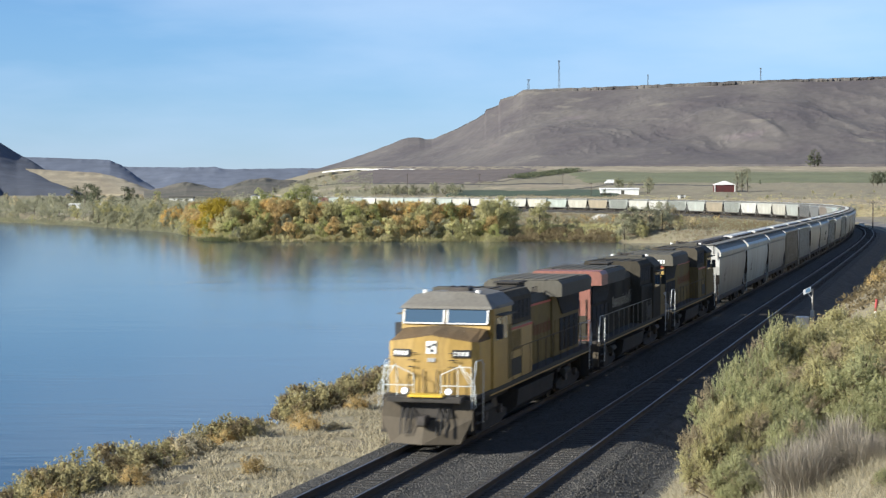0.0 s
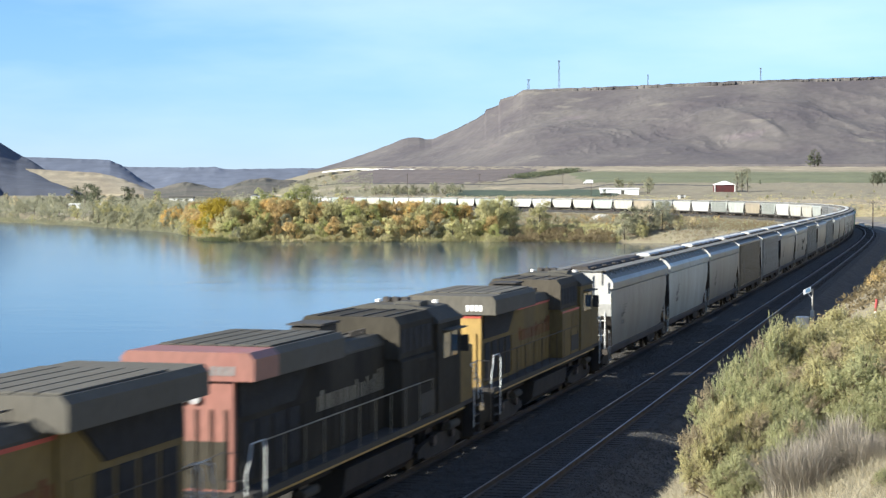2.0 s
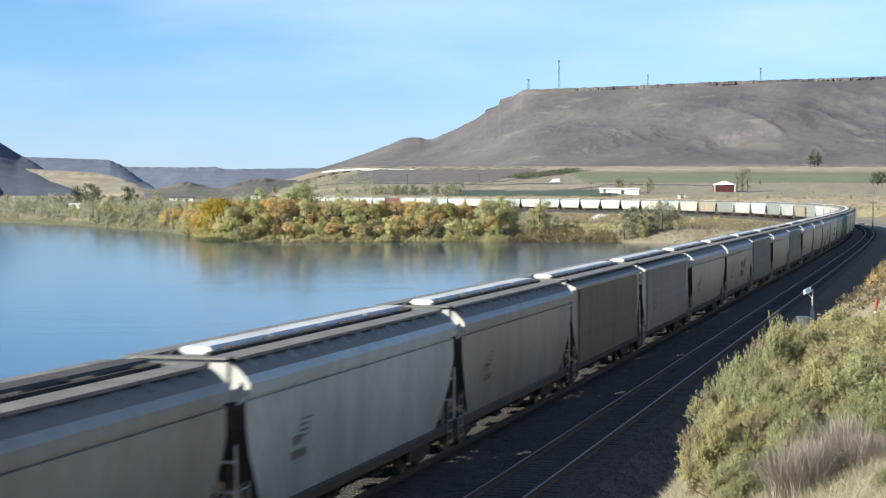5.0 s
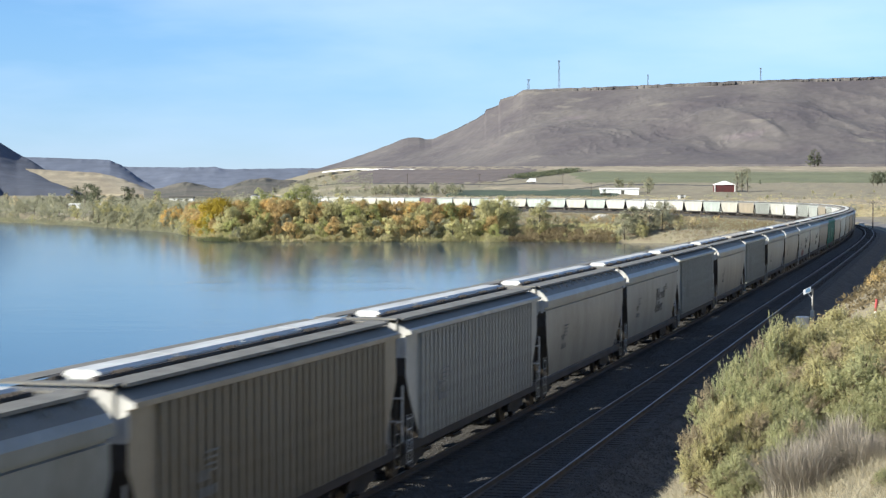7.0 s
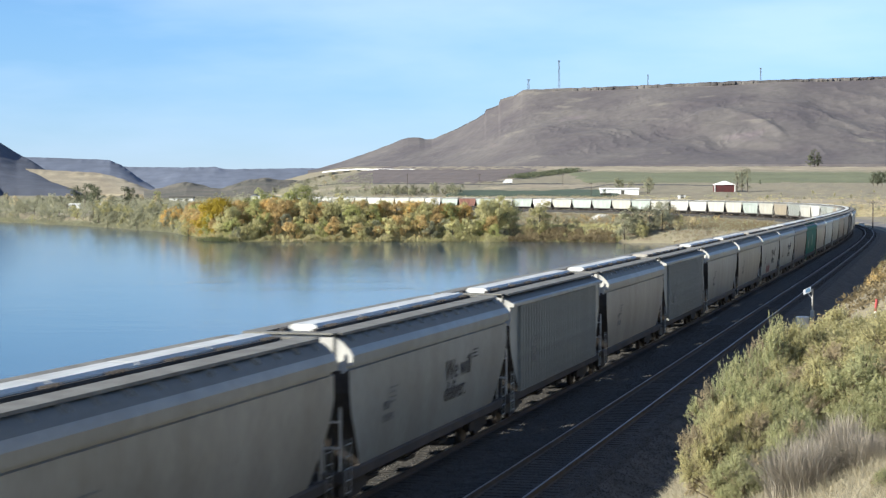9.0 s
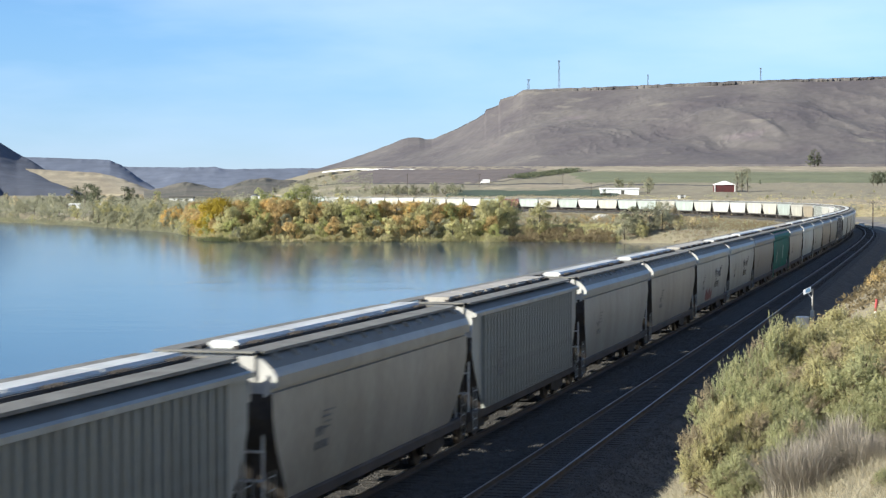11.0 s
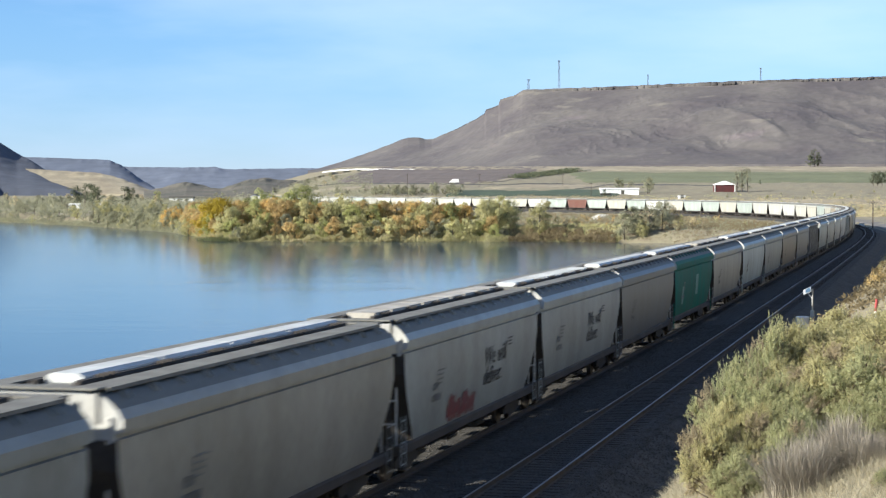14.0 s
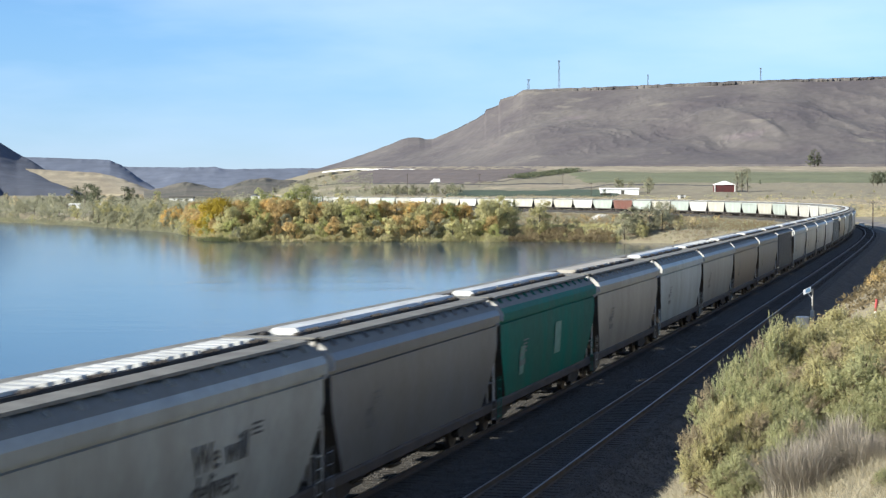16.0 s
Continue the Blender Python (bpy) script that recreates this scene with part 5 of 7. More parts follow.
def leaves(name, centres, size, mat, seed, longer=1.3, up=0.0, facing=None):
    """One mesh of small leaf-like faces at the given places."""
    r = np.random.RandomState(seed)
    n = len(centres)
    a = r.normal(size=(n, 3))
    a[:, 2] += up
    other = r.normal(size=(n, 3))
    if facing is not None:
        # most leaves turn their faces outwards
        out = facing / (np.linalg.norm(facing, axis=1)[:, None] + 1e-6) + 0.38 * r.normal(size=(n, 3))
        a = np.cross(out, a)
        other = out
    a /= np.linalg.norm(a, axis=1)[:, None]
    b = np.cross(a, other)
    b /= np.linalg.norm(b, axis=1)[:, None]
    s = size * r.uniform(0.6, 1.4, (n, 1))
    a, b = a * s * longer, b * s * 0.6
    v = np.stack([centres - a * 0.5, centres + b * 0.5, centres + a * 0.5, centres - b * 0.5], 1).reshape(-1, 3)
    f = np.arange(4 * n).reshape(n, 4)
    me = bpy.data.meshes.new(name)
    me.from_pydata(v.tolist(), [], f.tolist())
    me.materials.append(mat)
    return me


def tree(name, tall, wide, colour, seed, clumps=34, each=95, trunk=0.25, low=0.18, leaf=0.34):
    """A tapered trunk with limbs, and a crown of many leafy clumps with gaps."""
    r = np.random.RandomState(seed)
    ob = new(name)
    bm = B()
    rod(bm, (0, 0, -0.3), (0.1, 0, tall * 0.35), 0.035 * tall * 0.6, 7, 0.025 * tall * 0.55)
    rod(bm, (0.1, 0, tall * 0.35), (0.0, 0.1, tall * 0.8), 0.025 * tall * 0.55, 6, 0.03)
    cs = []
    lean = r.uniform(-0.12, 0.12, 2)
    for i in range(clumps):
        h = low + (0.97 - low) * r.uniform(0, 1) ** 0.8
        reach = wide * (0.35 + 0.75 * math.sin(math.pi * min(1.0, (h - low * 0.5) * 0.98) ** 0.8)) * r.uniform(0.15, 1.0) ** 0.6 * r.uniform(0.75, 1.2)
        an = r.uniform(0, 2 * np.pi)
        c = np.array([math.cos(an) * reach + lean[0] * h * tall, math.sin(an) * reach + lean[1] * h * tall, h * tall])
        cs.append(c)
        if i % 4 == 0:
            rod(bm, (0.05, 0, tall * max(0.1, h * 0.55)), tuple(c), 0.008 * tall, 5, 0.02)
    pts, outs = [], []
    for c in cs:
        k = each + r.randint(-20, 20)
        rad = tall * r.uniform(0.08, 0.15)
        q = r.normal(size=(k, 3))
        q *= (r.uniform(0.55, 1.08, (k, 1)) / np.linalg.norm(q, axis=1)[:, None]) * rad * np.array([1.0, 1.0, 0.82])
        pts.append(c + q)
        outs.append(q * 2.2 + (c - np.array([0, 0, tall * 0.35])) * 0.55)
    part("trunk", bm, M["bark"], ob)
    me = leaves("crown", np.concatenate(pts), leaf, LEAF[colour], seed + 1, facing=np.concatenate(outs))
    part("crown", me, None, ob)
    return ob


TREE_WORDS = {"olive": "olive-green", "grey": "grey-green", "green": "green", "rust": "rust-brown autumn", "orange": "orange autumn", "yellow": "bright yellow autumn", "tan": "tan autumn", "dark": "dark green"}
_protos = {}


def plant_tree(x, y, tall, colour, seed, name="riverside_tree", wide=0.42, group="trees along the far shore", sink=0.0, where="on the river bank"):
    key = (colour, seed % 3, name)
    z = height_at(x, y) - sink
    if key not in _protos:
        _protos[key] = tree(name, 10.0, 10.0 * wide, colour, 11 + hash_of(key), clumps=44 if name == "riverside_tree" else 15 if name == "poplar" else 30, each=34 if name == "poplar" else 78 if name == "riverside_tree" else 60 if name in ("farm_tree", "willow_shrub") else 34,
                            low=0.16 if name in ("poplar", "farm_tree") else 0.02, leaf=0.37 if name == "riverside_tree" else 0.34 if name in ("poplar", "farm_tree", "willow_shrub") else 0.5)
        ob = _protos[key]
        ob.matrix_basis = Matrix.LocRotScale((x, y, z), Euler((0, 0, seed * 1.7)), Vector((tall / 10,) * 3))
    else:
        src = _protos[key]
        ob = copy_thing(src, Matrix.Identity(4))
        ob.matrix_basis = Matrix.LocRotScale((x, y, z), Euler((0, 0, seed * 1.7)), Vector((tall / 10 * (0.92 + 0.05 * (seed % 4)), tall / 10, tall / 10)))
    kind = "tree" if tall > 4.6 else "shrub"
    tagged(ob, ("tall " if tall > 8.5 else "small " if tall < 4.6 else "") + TREE_WORDS[colour] + " leafy " + kind + " " + where, kind, group)
    return ob


def hash_of(key):
    return sum(ord(c) * (i + 3) for i, c in enumerate(str(key))) % 997


rt = random.Random(12)


def shore_d(x):
    """How far the far shore lies along a bearing."""
    k = (x - 784) / F
    d = np.arange(380, 900, 2.0)
    w = from_shore(k * d, d)
    i = np.nonzero((w[:-1] < 0) & (w[1:] >= 0))[0]
    return float(d[i[0]]) if len(i) else 449.0


# front fringe of willows, then the taller autumn trees behind
x = 172.0
n = 0
while x < 965:
    ds = shore_d(x)
    k = (x - 784) / F
    for row in range(3):
        if x > 826 and not (850 < x < 898 and row < 2):
            continue
        d = ds + (1.0, 12, 28)[row] + rt.uniform(-0.5, 5)
        xx = x + rt.uniform(-8, 8)
        if row == 0:
            tall = rt.uniform(3.4, 5.8)
            col = rt.choice(["olive", "grey", "rust", "olive", "rust", "green", "olive"] if x > 330 else ["grey", "grey", "grey", "olive"])
        else:
            tall = rt.uniform(5.6, 7.2) if row == 1 else rt.uniform(6.4, 7.9)
            col = rt.choice(["rust", "olive", "orange", "rust", "olive", "rust", "green"] if x > 330 else ["grey", "grey", "olive"])
            if x < 330:
                tall *= 0.74
            if 555 < x < 835:
                tall *= 0.86
            if x > 840:
                col = "olive"
        plant_tree((xx - 784) / F * d, d, tall, col, n)
        n += 1
    x += rt.uniform(9, 14)
for xx, dd, tall, col in [(385, 12, 10.0, "yellow"), (398, 16, 9.6, "yellow"), (372, 10, 8.6, "yellow"), (405, 8, 7.8, "olive"), (300, 10, 6.4, "orange"), (315, 14, 7.0, "orange"), (352, 5, 6.5, "rust"), (345, 8, 6.0, "orange"),
                          (525, 44, 10.4, "green"), (537, 46, 10.0, "green"), (606, 44, 8.0, "olive"), (955, 6, 7.8, "olive"), (862, 8, 7.6, "olive"), (884, 9, 8.2, "olive"), (468, 45, 9.6, "green"), (735, 40, 6.4, "grey")]:
    d = shore_d(xx) + dd
    plant_tree((xx - 784) / F * d, d, tall, col, n)
    n += 1
# low growth on the grassy shore towards the bend
for i in range(22):
    xx = rt.uniform(900, 1110)
    d = shore_d(xx) + rt.uniform(0.5, 14)
    plant_tree((xx - 784) / F * d, d, rt.uniform(1.0, 2.2), rt.choice(["rust", "tan", "olive", "rust", "tan"]), n, "shore_shrub", group="shrubs on the grassy shore", where="on the grassy shore")
    n += 1
for xx, dd, tall, col in [(1105, 4, 6.4, "grey"), (1120, 6, 6.6, "grey"), (1150, 5, 6.8, "grey"), (1172, 8, 6.6, "grey"), (1185, 12, 5.6, "tan"), (1135, 3, 4.4, "olive"), (1200, 25, 3.5, "olive"), (1225, 40, 3.0, "tan")]:
    d = 436 + dd
    plant_tree((xx - 784) / F * d, d, tall, col, n, group="shrubs on the grassy shore", where="on the grassy shore")
    n += 1
for i in range(60):
    xx, d = rt.uniform(900, 1330), rt.uniform(470, 590)
    o, s = off_line(np.array([(xx - 784) / F * d]), np.array([d]))
    if o[0] > -7:
        continue
    plant_tree((xx - 784) / F * d, d, rt.uniform(0.8, 2.0), rt.choice(["tan", "grey", "olive", "rust"]), n, "slope_shrub", group="shrubs on the grassy shore", where="on the dry slope below the railway")
    n += 1
# the left point and the valley floor behind it
for i in range(90):
    xx = rt.uniform(-40, 330)
    d = max(shore_d(max(xx, 0)), 700 if xx < 60 else 540) + rt.uniform(0, 34)
    plant_tree((xx - 784) / F * d, d, rt.uniform(2.6, 5.2), rt.choice(["grey", "grey", "grey", "grey", "olive", "grey"]), n, "willow_shrub", group="shrubs on the river point", where="on the low river point")
    n += 1
for i in range(120):
    xx, d = rt.uniform(-60, 640), rt.uniform(760, 1500)
    o, s = off_line(np.array([(xx - 784) / F * d]), np.array([d]))
    if abs(o[0]) < 12:
        continue
    plant_tree((xx - 784) / F * d, d, rt.uniform(3.0, 6.4), rt.choice(["grey", "grey", "grey", "tan", "grey"]), n, "valley_tree", group="trees on the valley floor", where="on the valley floor")
    n += 1
for xx, d, tall, col in [(135, 1050, 11, "dark"), (150, 1060, 12.5, "dark"), (165, 1050, 12, "dark"), (172, 1040, 10, "dark"), (220, 1120, 11, "dark"), (232, 1120, 10, "dark"), (275, 1150, 8, "green"), (110, 900, 7, "grey"), (75, 900, 7, "grey"), (95, 920, 8, "grey"), (190, 900, 6, "grey")]:
    plant_tree((xx - 784) / F * d, d, tall, col, n, "valley_tree", group="trees on the valley floor", where="on the valley floor")
    n += 1
for i in range(56):
    xx, d = rt.uniform(645, 815), rt.uniform(1045, 1100)
    plant_tree((xx - 784) / F * d, d, rt.uniform(3.5, 6.8), "grey", n, "valley_tree", group="grey-green trees beyond the railway", where="at the edge of a field")
    n += 1
for xx, d, tall, col in [(1096, 1100, 9.0, "grey"), (1099, 1103, 8.0, "olive"), (1117, 1100, 7.4, "grey"), (1146, 1095, 10.5, "grey"), (1149, 1097, 9, "grey"), (1441, 1790, 17, "dark"), (1448, 1792, 12, "dark"), (1434, 1788, 12, "dark"), (1545, 1235, 9, "dark"), (1553, 1235, 9.5, "dark"),
                         (1561, 1235, 9, "dark"), (1570, 1235, 9.5, "dark"), (1070, 1035, 4.5, "dark"), (1010, 930, 3.0, "dark"), (1345, 1250, 3, "dark")]:
    plant_tree((xx - 784) / F * d, d, tall, col, n, "farm_tree", wide=0.3, group="trees by the farm", where="by the farm")
    n += 1
for xx, tall in [(1304, 15.5), (1313, 16.5), (1323, 15)]:
    plant_tree((xx - 784) / F * 1120, 1120, tall, "grey", n, "poplar", wide=0.17, group="poplars by the barn", where="beside the red barn")
    n += 1
for i in range(60):
    xx, d = rt.uniform(1150, 1568), rt.uniform(700, 1100)
    o, s = off_line(np.array([(xx - 784) / F * d]), np.array([d]))
    if o[0] < 14:
        continue
    plant_tree((xx - 784) / F * d, d, rt.uniform(1.0, 2.6), rt.choice(["tan", "grey", "olive"]), n, "valley_tree", group="brush beyond the bend", where="on the dry flat beyond the bend")
    n += 1


# ---- sagebrush and dry grass near the camera ----
def brush(name, wide, tall, tips, each, mats, seed, leaf=0.045):
    """A many-stemmed bush: stems fan out from the root, tufts of small leaves sit at their tips."""
    r = np.random.RandomState(seed)
    ob = new(name)
    bm = B()
    pts, dry = [], []
    for i in range(tips):
        an = r.uniform(0, 2 * np.pi)
        el = math.acos(r.uniform(0.02, 1.0))
        rad = r.uniform(0.55, 1.0) ** 0.5
        rad *= 1.0 + 0.16 * math.sin(3 * an + seed) + 0.1 * math.sin(7 * an)
        way = Vector((math.cos(an) * math.sin(el), math.sin(an) * math.sin(el), math.cos(el)))
        rad *= 1.0 + 0.22 * noise.noise(way * 3.1 + Vector((seed, 0, 0))) + 0.10 * noise.noise(way * 7.0 + Vector((0, seed, 0)))
        tip = np.array([math.cos(an) * math.sin(el) * wide * rad, math.sin(an) * math.sin(el) * wide * rad, math.cos(el) * tall * rad + 0.05])
        if i % 3 == 0:
            mid = tip * np.array([0.45, 0.45, 0.55])
            rod(bm, (tip[0] * 0.05, tip[1] * 0.05, -0.1), tuple(mid), 0.018, 4, 0.012)
            rod(bm, tuple(mid), tuple(tip), 0.012, 4, 0.004)
        out = tip / (np.linalg.norm(tip) + 1e-6)
        t = r.uniform(-0.5, 1.0, (each, 1))
        q = tip + out * t * 0.15 + r.normal(size=(each, 3)) * 0.055 * (1.2 - 0.5 * t) + np.array([0, 0, 0.03])
        (dry if r.uniform() < 0.16 or el > 1.35 else pts).append(q)
    part("branchwork", bm, M["twig"], ob)
    part("foliage", leaves("foliage", np.concatenate(pts), leaf, LEAF[mats[0]], seed + 1, 1.6, 0.5, np.concatenate(pts) * np.array([1, 1, 0.8])), None, ob)
    if dry:
        part("dry_foliage", leaves("dry_foliage", np.concatenate(dry), leaf, LEAF[mats[1]], seed + 2, 2.2, 0.5), None, ob)
    return ob


def grass(name, centres, tall, mat, seed, thin=0.006, lean=0.35):
    """Many upright blades as one piece of stuff."""
    r = np.random.RandomState(seed)
    n = len(centres)
    an = r.uniform(0, 2 * np.pi, n)
    w = np.stack([np.cos(an), np.sin(an), np.zeros(n)], 1) * thin * r.uniform(0.7, 1.5, (n, 1))
    tip = np.stack([r.normal(size=n) * lean, r.normal(size=n) * lean, np.ones(n)], 1) * tall * r.uniform(0.45, 1.2, (n, 1))
    v = np.stack([centres - w, centres + w, centres + tip * 0.6 + w * 0.6, centres + tip], 1).reshape(-1, 3)
    f = np.arange(4 * n).reshape(n, 4)
    me = bpy.data.meshes.new(name)
    me.from_pydata(v.tolist(), [], f.tolist())
    me.materials.append(LEAF[mat])
    return new(name, me)


def spot(x, d):
    """Bearing and distance to a place on the ground."""
    X = (x - 784) / F * d
    return X, d


def sprig_bush(name, wide, tall, boughs, sprigs, each, mats, seed, leaf, dryness, reach=0.17):
    """A shrub of boughs that fork from the root, each ending in a lobe of leafy upturned sprigs with dark gaps between the lobes."""
    r = np.random.RandomState(seed)
    ob = new(name)
    bm = B()
    live, dry, live_out, dry_out = [], [], [], []
    for i in range(boughs):
        an = i * 2.39996 + r.uniform(-0.4, 0.4)
        up = 0.12 + 0.88 * ((i + 0.5) / boughs) ** 0.75
        el = math.acos(min(1.0, up))
        far = r.uniform(0.62, 1.0) if i % 4 else r.uniform(0.35, 0.7)
        c = np.array([math.cos(an) * math.sin(el) * wide * far, math.sin(an) * math.sin(el) * wide * far, 0.12 + math.cos(el) * tall * far * 0.86])
        way = c / np.linalg.norm(c)
        mid = c * np.array([0.42, 0.42, 0.5]) + r.normal(size=3) * 0.05
        rod(bm, (c[0] * 0.06, c[1] * 0.06, -0.1), tuple(mid), 0.022, 5, 0.014)
        rod(bm, tuple(mid), tuple(c), 0.014, 5, 0.006)
        lobe = r.uniform(0.2, 0.34) * (0.75 + 0.35 * wide)
        parched = r.uniform() < dryness or (el > 1.2 and r.uniform() < 0.45)
        for k in range(sprigs):
            d = r.normal(size=3) + way * 0.9 + np.array([0, 0, 0.3])
            d /= np.linalg.norm(d)
            a0 = c + d * lobe * r.uniform(0.25, 0.95)
            ln = reach * r.uniform(0.5, 1.35)
            t = d * 0.7 + np.array([0, 0, 0.3]) + r.normal(size=3) * 0.35
            t /= np.linalg.norm(t)
            if k % 5 == 0:
                rod(bm, tuple(c), tuple(a0), 0.006, 3, 0.004)
                rod(bm, tuple(a0), tuple(a0 + t * ln), 0.004, 3, 0.002)
            u = r.uniform(0, 1, (each, 1))
            q = a0 + t * u * ln + r.normal(size=(each, 3)) * 0.020 * (1.25 - u)
            (dry if parched else live).append(q)
            (dry_out if parched else live_out).append(np.tile(d * 0.8 + r.normal(size=3) * 0.5 + np.array([0, 0, 0.3]), (each, 1)))
    part("branchwork", bm, M["twig"], ob)
    top = 0.0
    for nm, pts, outs, mat, lg in (("foliage", live, live_out, mats[0], 1.7), ("dry_foliage", dry, dry_out, mats[1], 2.6)):
        if pts:
            q = np.concatenate(pts)
            top = max(top, float(np.percentile(q[:, 2], 99.6)))
            part(nm, leaves(nm, q, leaf, LEAF[mat], seed + 1, lg, 0.6, np.concatenate(outs)), None, ob)
    return ob, top


def dry_clump(name, wide, tall, stems, seed):
    """A tangle of fine dead stems that arch outwards."""
    r = np.random.RandomState(seed)
    ob = new(name)
    v, f = [], []
    for i in range(stems):
        an, lean_ = r.uniform(0, 2 * np.pi), r.uniform(0.1, 1.0)
        d = np.array([math.cos(an), math.sin(an), 0.0])
        root = np.array([r.normal() * 0.2 * wide, r.normal() * 0.2 * wide, 0.0])
        ln, side = tall * r.uniform(0.5, 1.1), np.array([-math.sin(an), math.cos(an), 0.0]) * r.uniform(0.003, 0.007)
        pts = [root + d * wide * lean_ * u ** 1.6 + np.array([0, 0, ln * (u - 0.45 * lean_ * u * u)]) + r.normal(size=3) * 0.02 for u in (0.0, 0.35, 0.7, 1.0)]
        n0 = len(v)
        for j, p in enumerate(pts):
            v += [tuple(p - side * (1 - 0.25 * j)), tuple(p + side * (1 - 0.25 * j))]
        f += [(n0 + 2 * j, n0 + 2 * j + 1, n0 + 2 * j + 3, n0 + 2 * j + 2) for j in range(3)]
    me = bpy.data.meshes.new("tangle")
    me.from_pydata(v, [], f)
    me.materials.append(LEAF["deadstem"])
    tagged(part("tangle", me, None, ob), kind="stuff")
    return ob, tall * 0.9


_made = [sprig_bush("sagebrush", 1.1, 1.6, 54, 88, 24, ("sage", "sagedry"), 61, 0.019, 0.12, 0.13), sprig_bush("sagebrush", 1.0, 1.3, 46, 84, 24, ("sagegreen", "sagedry"), 71, 0.019, 0.14, 0.13), dry_clump("dry_bush", 1.0, 0.75, 4200, 81)]
big = [ob for ob, top in _made]
TALL = [top for ob, top in _made]
# bearing, distance, height of the top above the eye's level, which bush, turn, width
BUSHES = [(1425, 25.5, -2.3, 0, 0, 0.9), (1486, 26.5, -1.96, 0, 100, 1), (1530, 27.5, -1.88, 0, 200, 1), (1572, 26.5, -1.95, 0, 20, 1), (1360, 26.4, -1.9, 1, 250, 0.6), (1392, 26.9, -1.94, 0, 190, 0.5), (1330, 25.6, -2.3, 1, 130, 0.6), (1276, 24.0, -2.34, 1, 310, 0.5), (1276, 22.6, -2.75, 0, 40, 0.6), (1318, 23.0, -2.6, 0, 140, 0.75), (1430, 23.5, -2.5, 1, 60, 1), (1490, 24.0, -2.15, 0, 10, 1), (1550, 23.5, -2.0, 1, 80, 1), (1420, 26.8, -1.98, 0, 70, 0.7),
          (1372, 24.0, -2.4, 1, 210, 0.85), (1415, 21.8, -2.6, 1, 33, 0.8), (1452, 21.6, -2.72, 1, 70, 1), (1530, 20.0, -2.6, 2, 10, 1), (1590, 20.5, -2.2, 1, 140, 1), (1630, 25.0, -1.6, 0, 290, 1), (1352, 25.4, -2.4, 1, 20, 0.6), (1512, 30.0, -1.92, 0, 160, 0.9), (1552, 31.0, -2.3, 1, 40, 0.8),
          (1478, 19.6, -3.0, 2, 200, 1), (1425, 19.8, -2.68, 2, 100, 0.7), (1500, 20.4, -2.5, 2, 320, 0.6), (1410, 20.8, -3.15, 2, 250, 1), (1320, 21.6, -3.0, 1, 95, 0.95), (1575, 18.2, -2.72, 1, 120, 1), (1530, 17.6, -3.25, 1, 10, 1)]
used = set()
for xx, d, top, which, turn, spread_ in BUSHES:
    X, Y = spot(xx, d)
    g = height_at(X, Y) - 0.08
    size = (EYE_Z + top - g) / TALL[which]
    wide_ = min(size, 1.0) * spread_
    m = Matrix.LocRotScale((X, Y, g), Euler((0, 0, radians(turn))), Vector((wide_, wide_, size)))
    if which in used:
        ob = copy_thing(big[which], Matrix.Identity(4))
    else:
        ob = big[which]
        used.add(which)
    ob.matrix_basis = m
    tagged(ob, ("dead grey-brown bush of fine stems" if which == 2 else "yellow-green leafy sagebrush bush") + " on the slope above the track", "bush", "sagebrush above the track")

# bank between the first track and the river
bank_bushes = [sprig_bush("bank_shrub", 1.0, 0.95, 22, 26, 9, ("banksage", "sagedark"), 91, 0.055, 0.15, 0.2)[0], brush("bank_shrub", 0.8, 0.85, 150, 24, ("rust", "tan"), 95, 0.055), brush("bank_shrub", 0.7, 0.6, 120, 24, ("straw", "tan"), 99, 0.055)]
rb = random.Random(5)
used = set()
for i in range(120):
    s = rb.uniform(-40, 62) if i < 92 else rb.uniform(62, 240)
    tall = i % 3
    lat = rb.uniform(-10.8, -9.2) if tall < 2 and i % 4 else rb.uniform(-9.6, -5.0)
    which = 0 if (lat < -9.3 and rb.random() < 0.75) else rb.choice([1, 2, 2])
    size = rb.uniform(0.85, 1.5) if lat < -9.3 else rb.uniform(0.3, 0.75)
    P = on_line(np.array([s]), lat)[0]
    m = Matrix.LocRotScale((P[0], P[1], height_at(P[0], P[1]) - 0.06), Euler((0, 0, rb.uniform(0, 6))), Vector((size,) * 3))
    if which in used:
        ob = copy_thing(bank_bushes[which], Matrix.Identity(4))
    else:
        ob = bank_bushes[which]
        used.add(which)
    ob.matrix_basis = m
    tagged(ob, ("dusty olive", "rust-brown", "pale straw")[which] + " shrub on the river bank beside the track", "shrub", "shrubs on the river bank")

for i in range(56):
    s, lat = rb.uniform(-36, 45), rb.uniform(-10.9, -9.1)
    which = rb.choice([0, 0, 0, 2])
    P = on_line(np.array([s]), lat)[0]
    size = rb.uniform(0.8, 1.35)
    ob = copy_thing(bank_bushes[which], Matrix.Identity(4))
    ob.matrix_basis = Matrix.LocRotScale((P[0], P[1], height_at(P[0], P[1]) - 0.06), Euler((0, 0, rb.uniform(0, 6))), Vector((size,) * 3))
    tagged(ob, ("dusty olive", "rust-brown", "pale straw")[which] + " shrub on the river bank beside the track", "shrub", "shrubs on the river bank")

rg = np.random.RandomState(8)
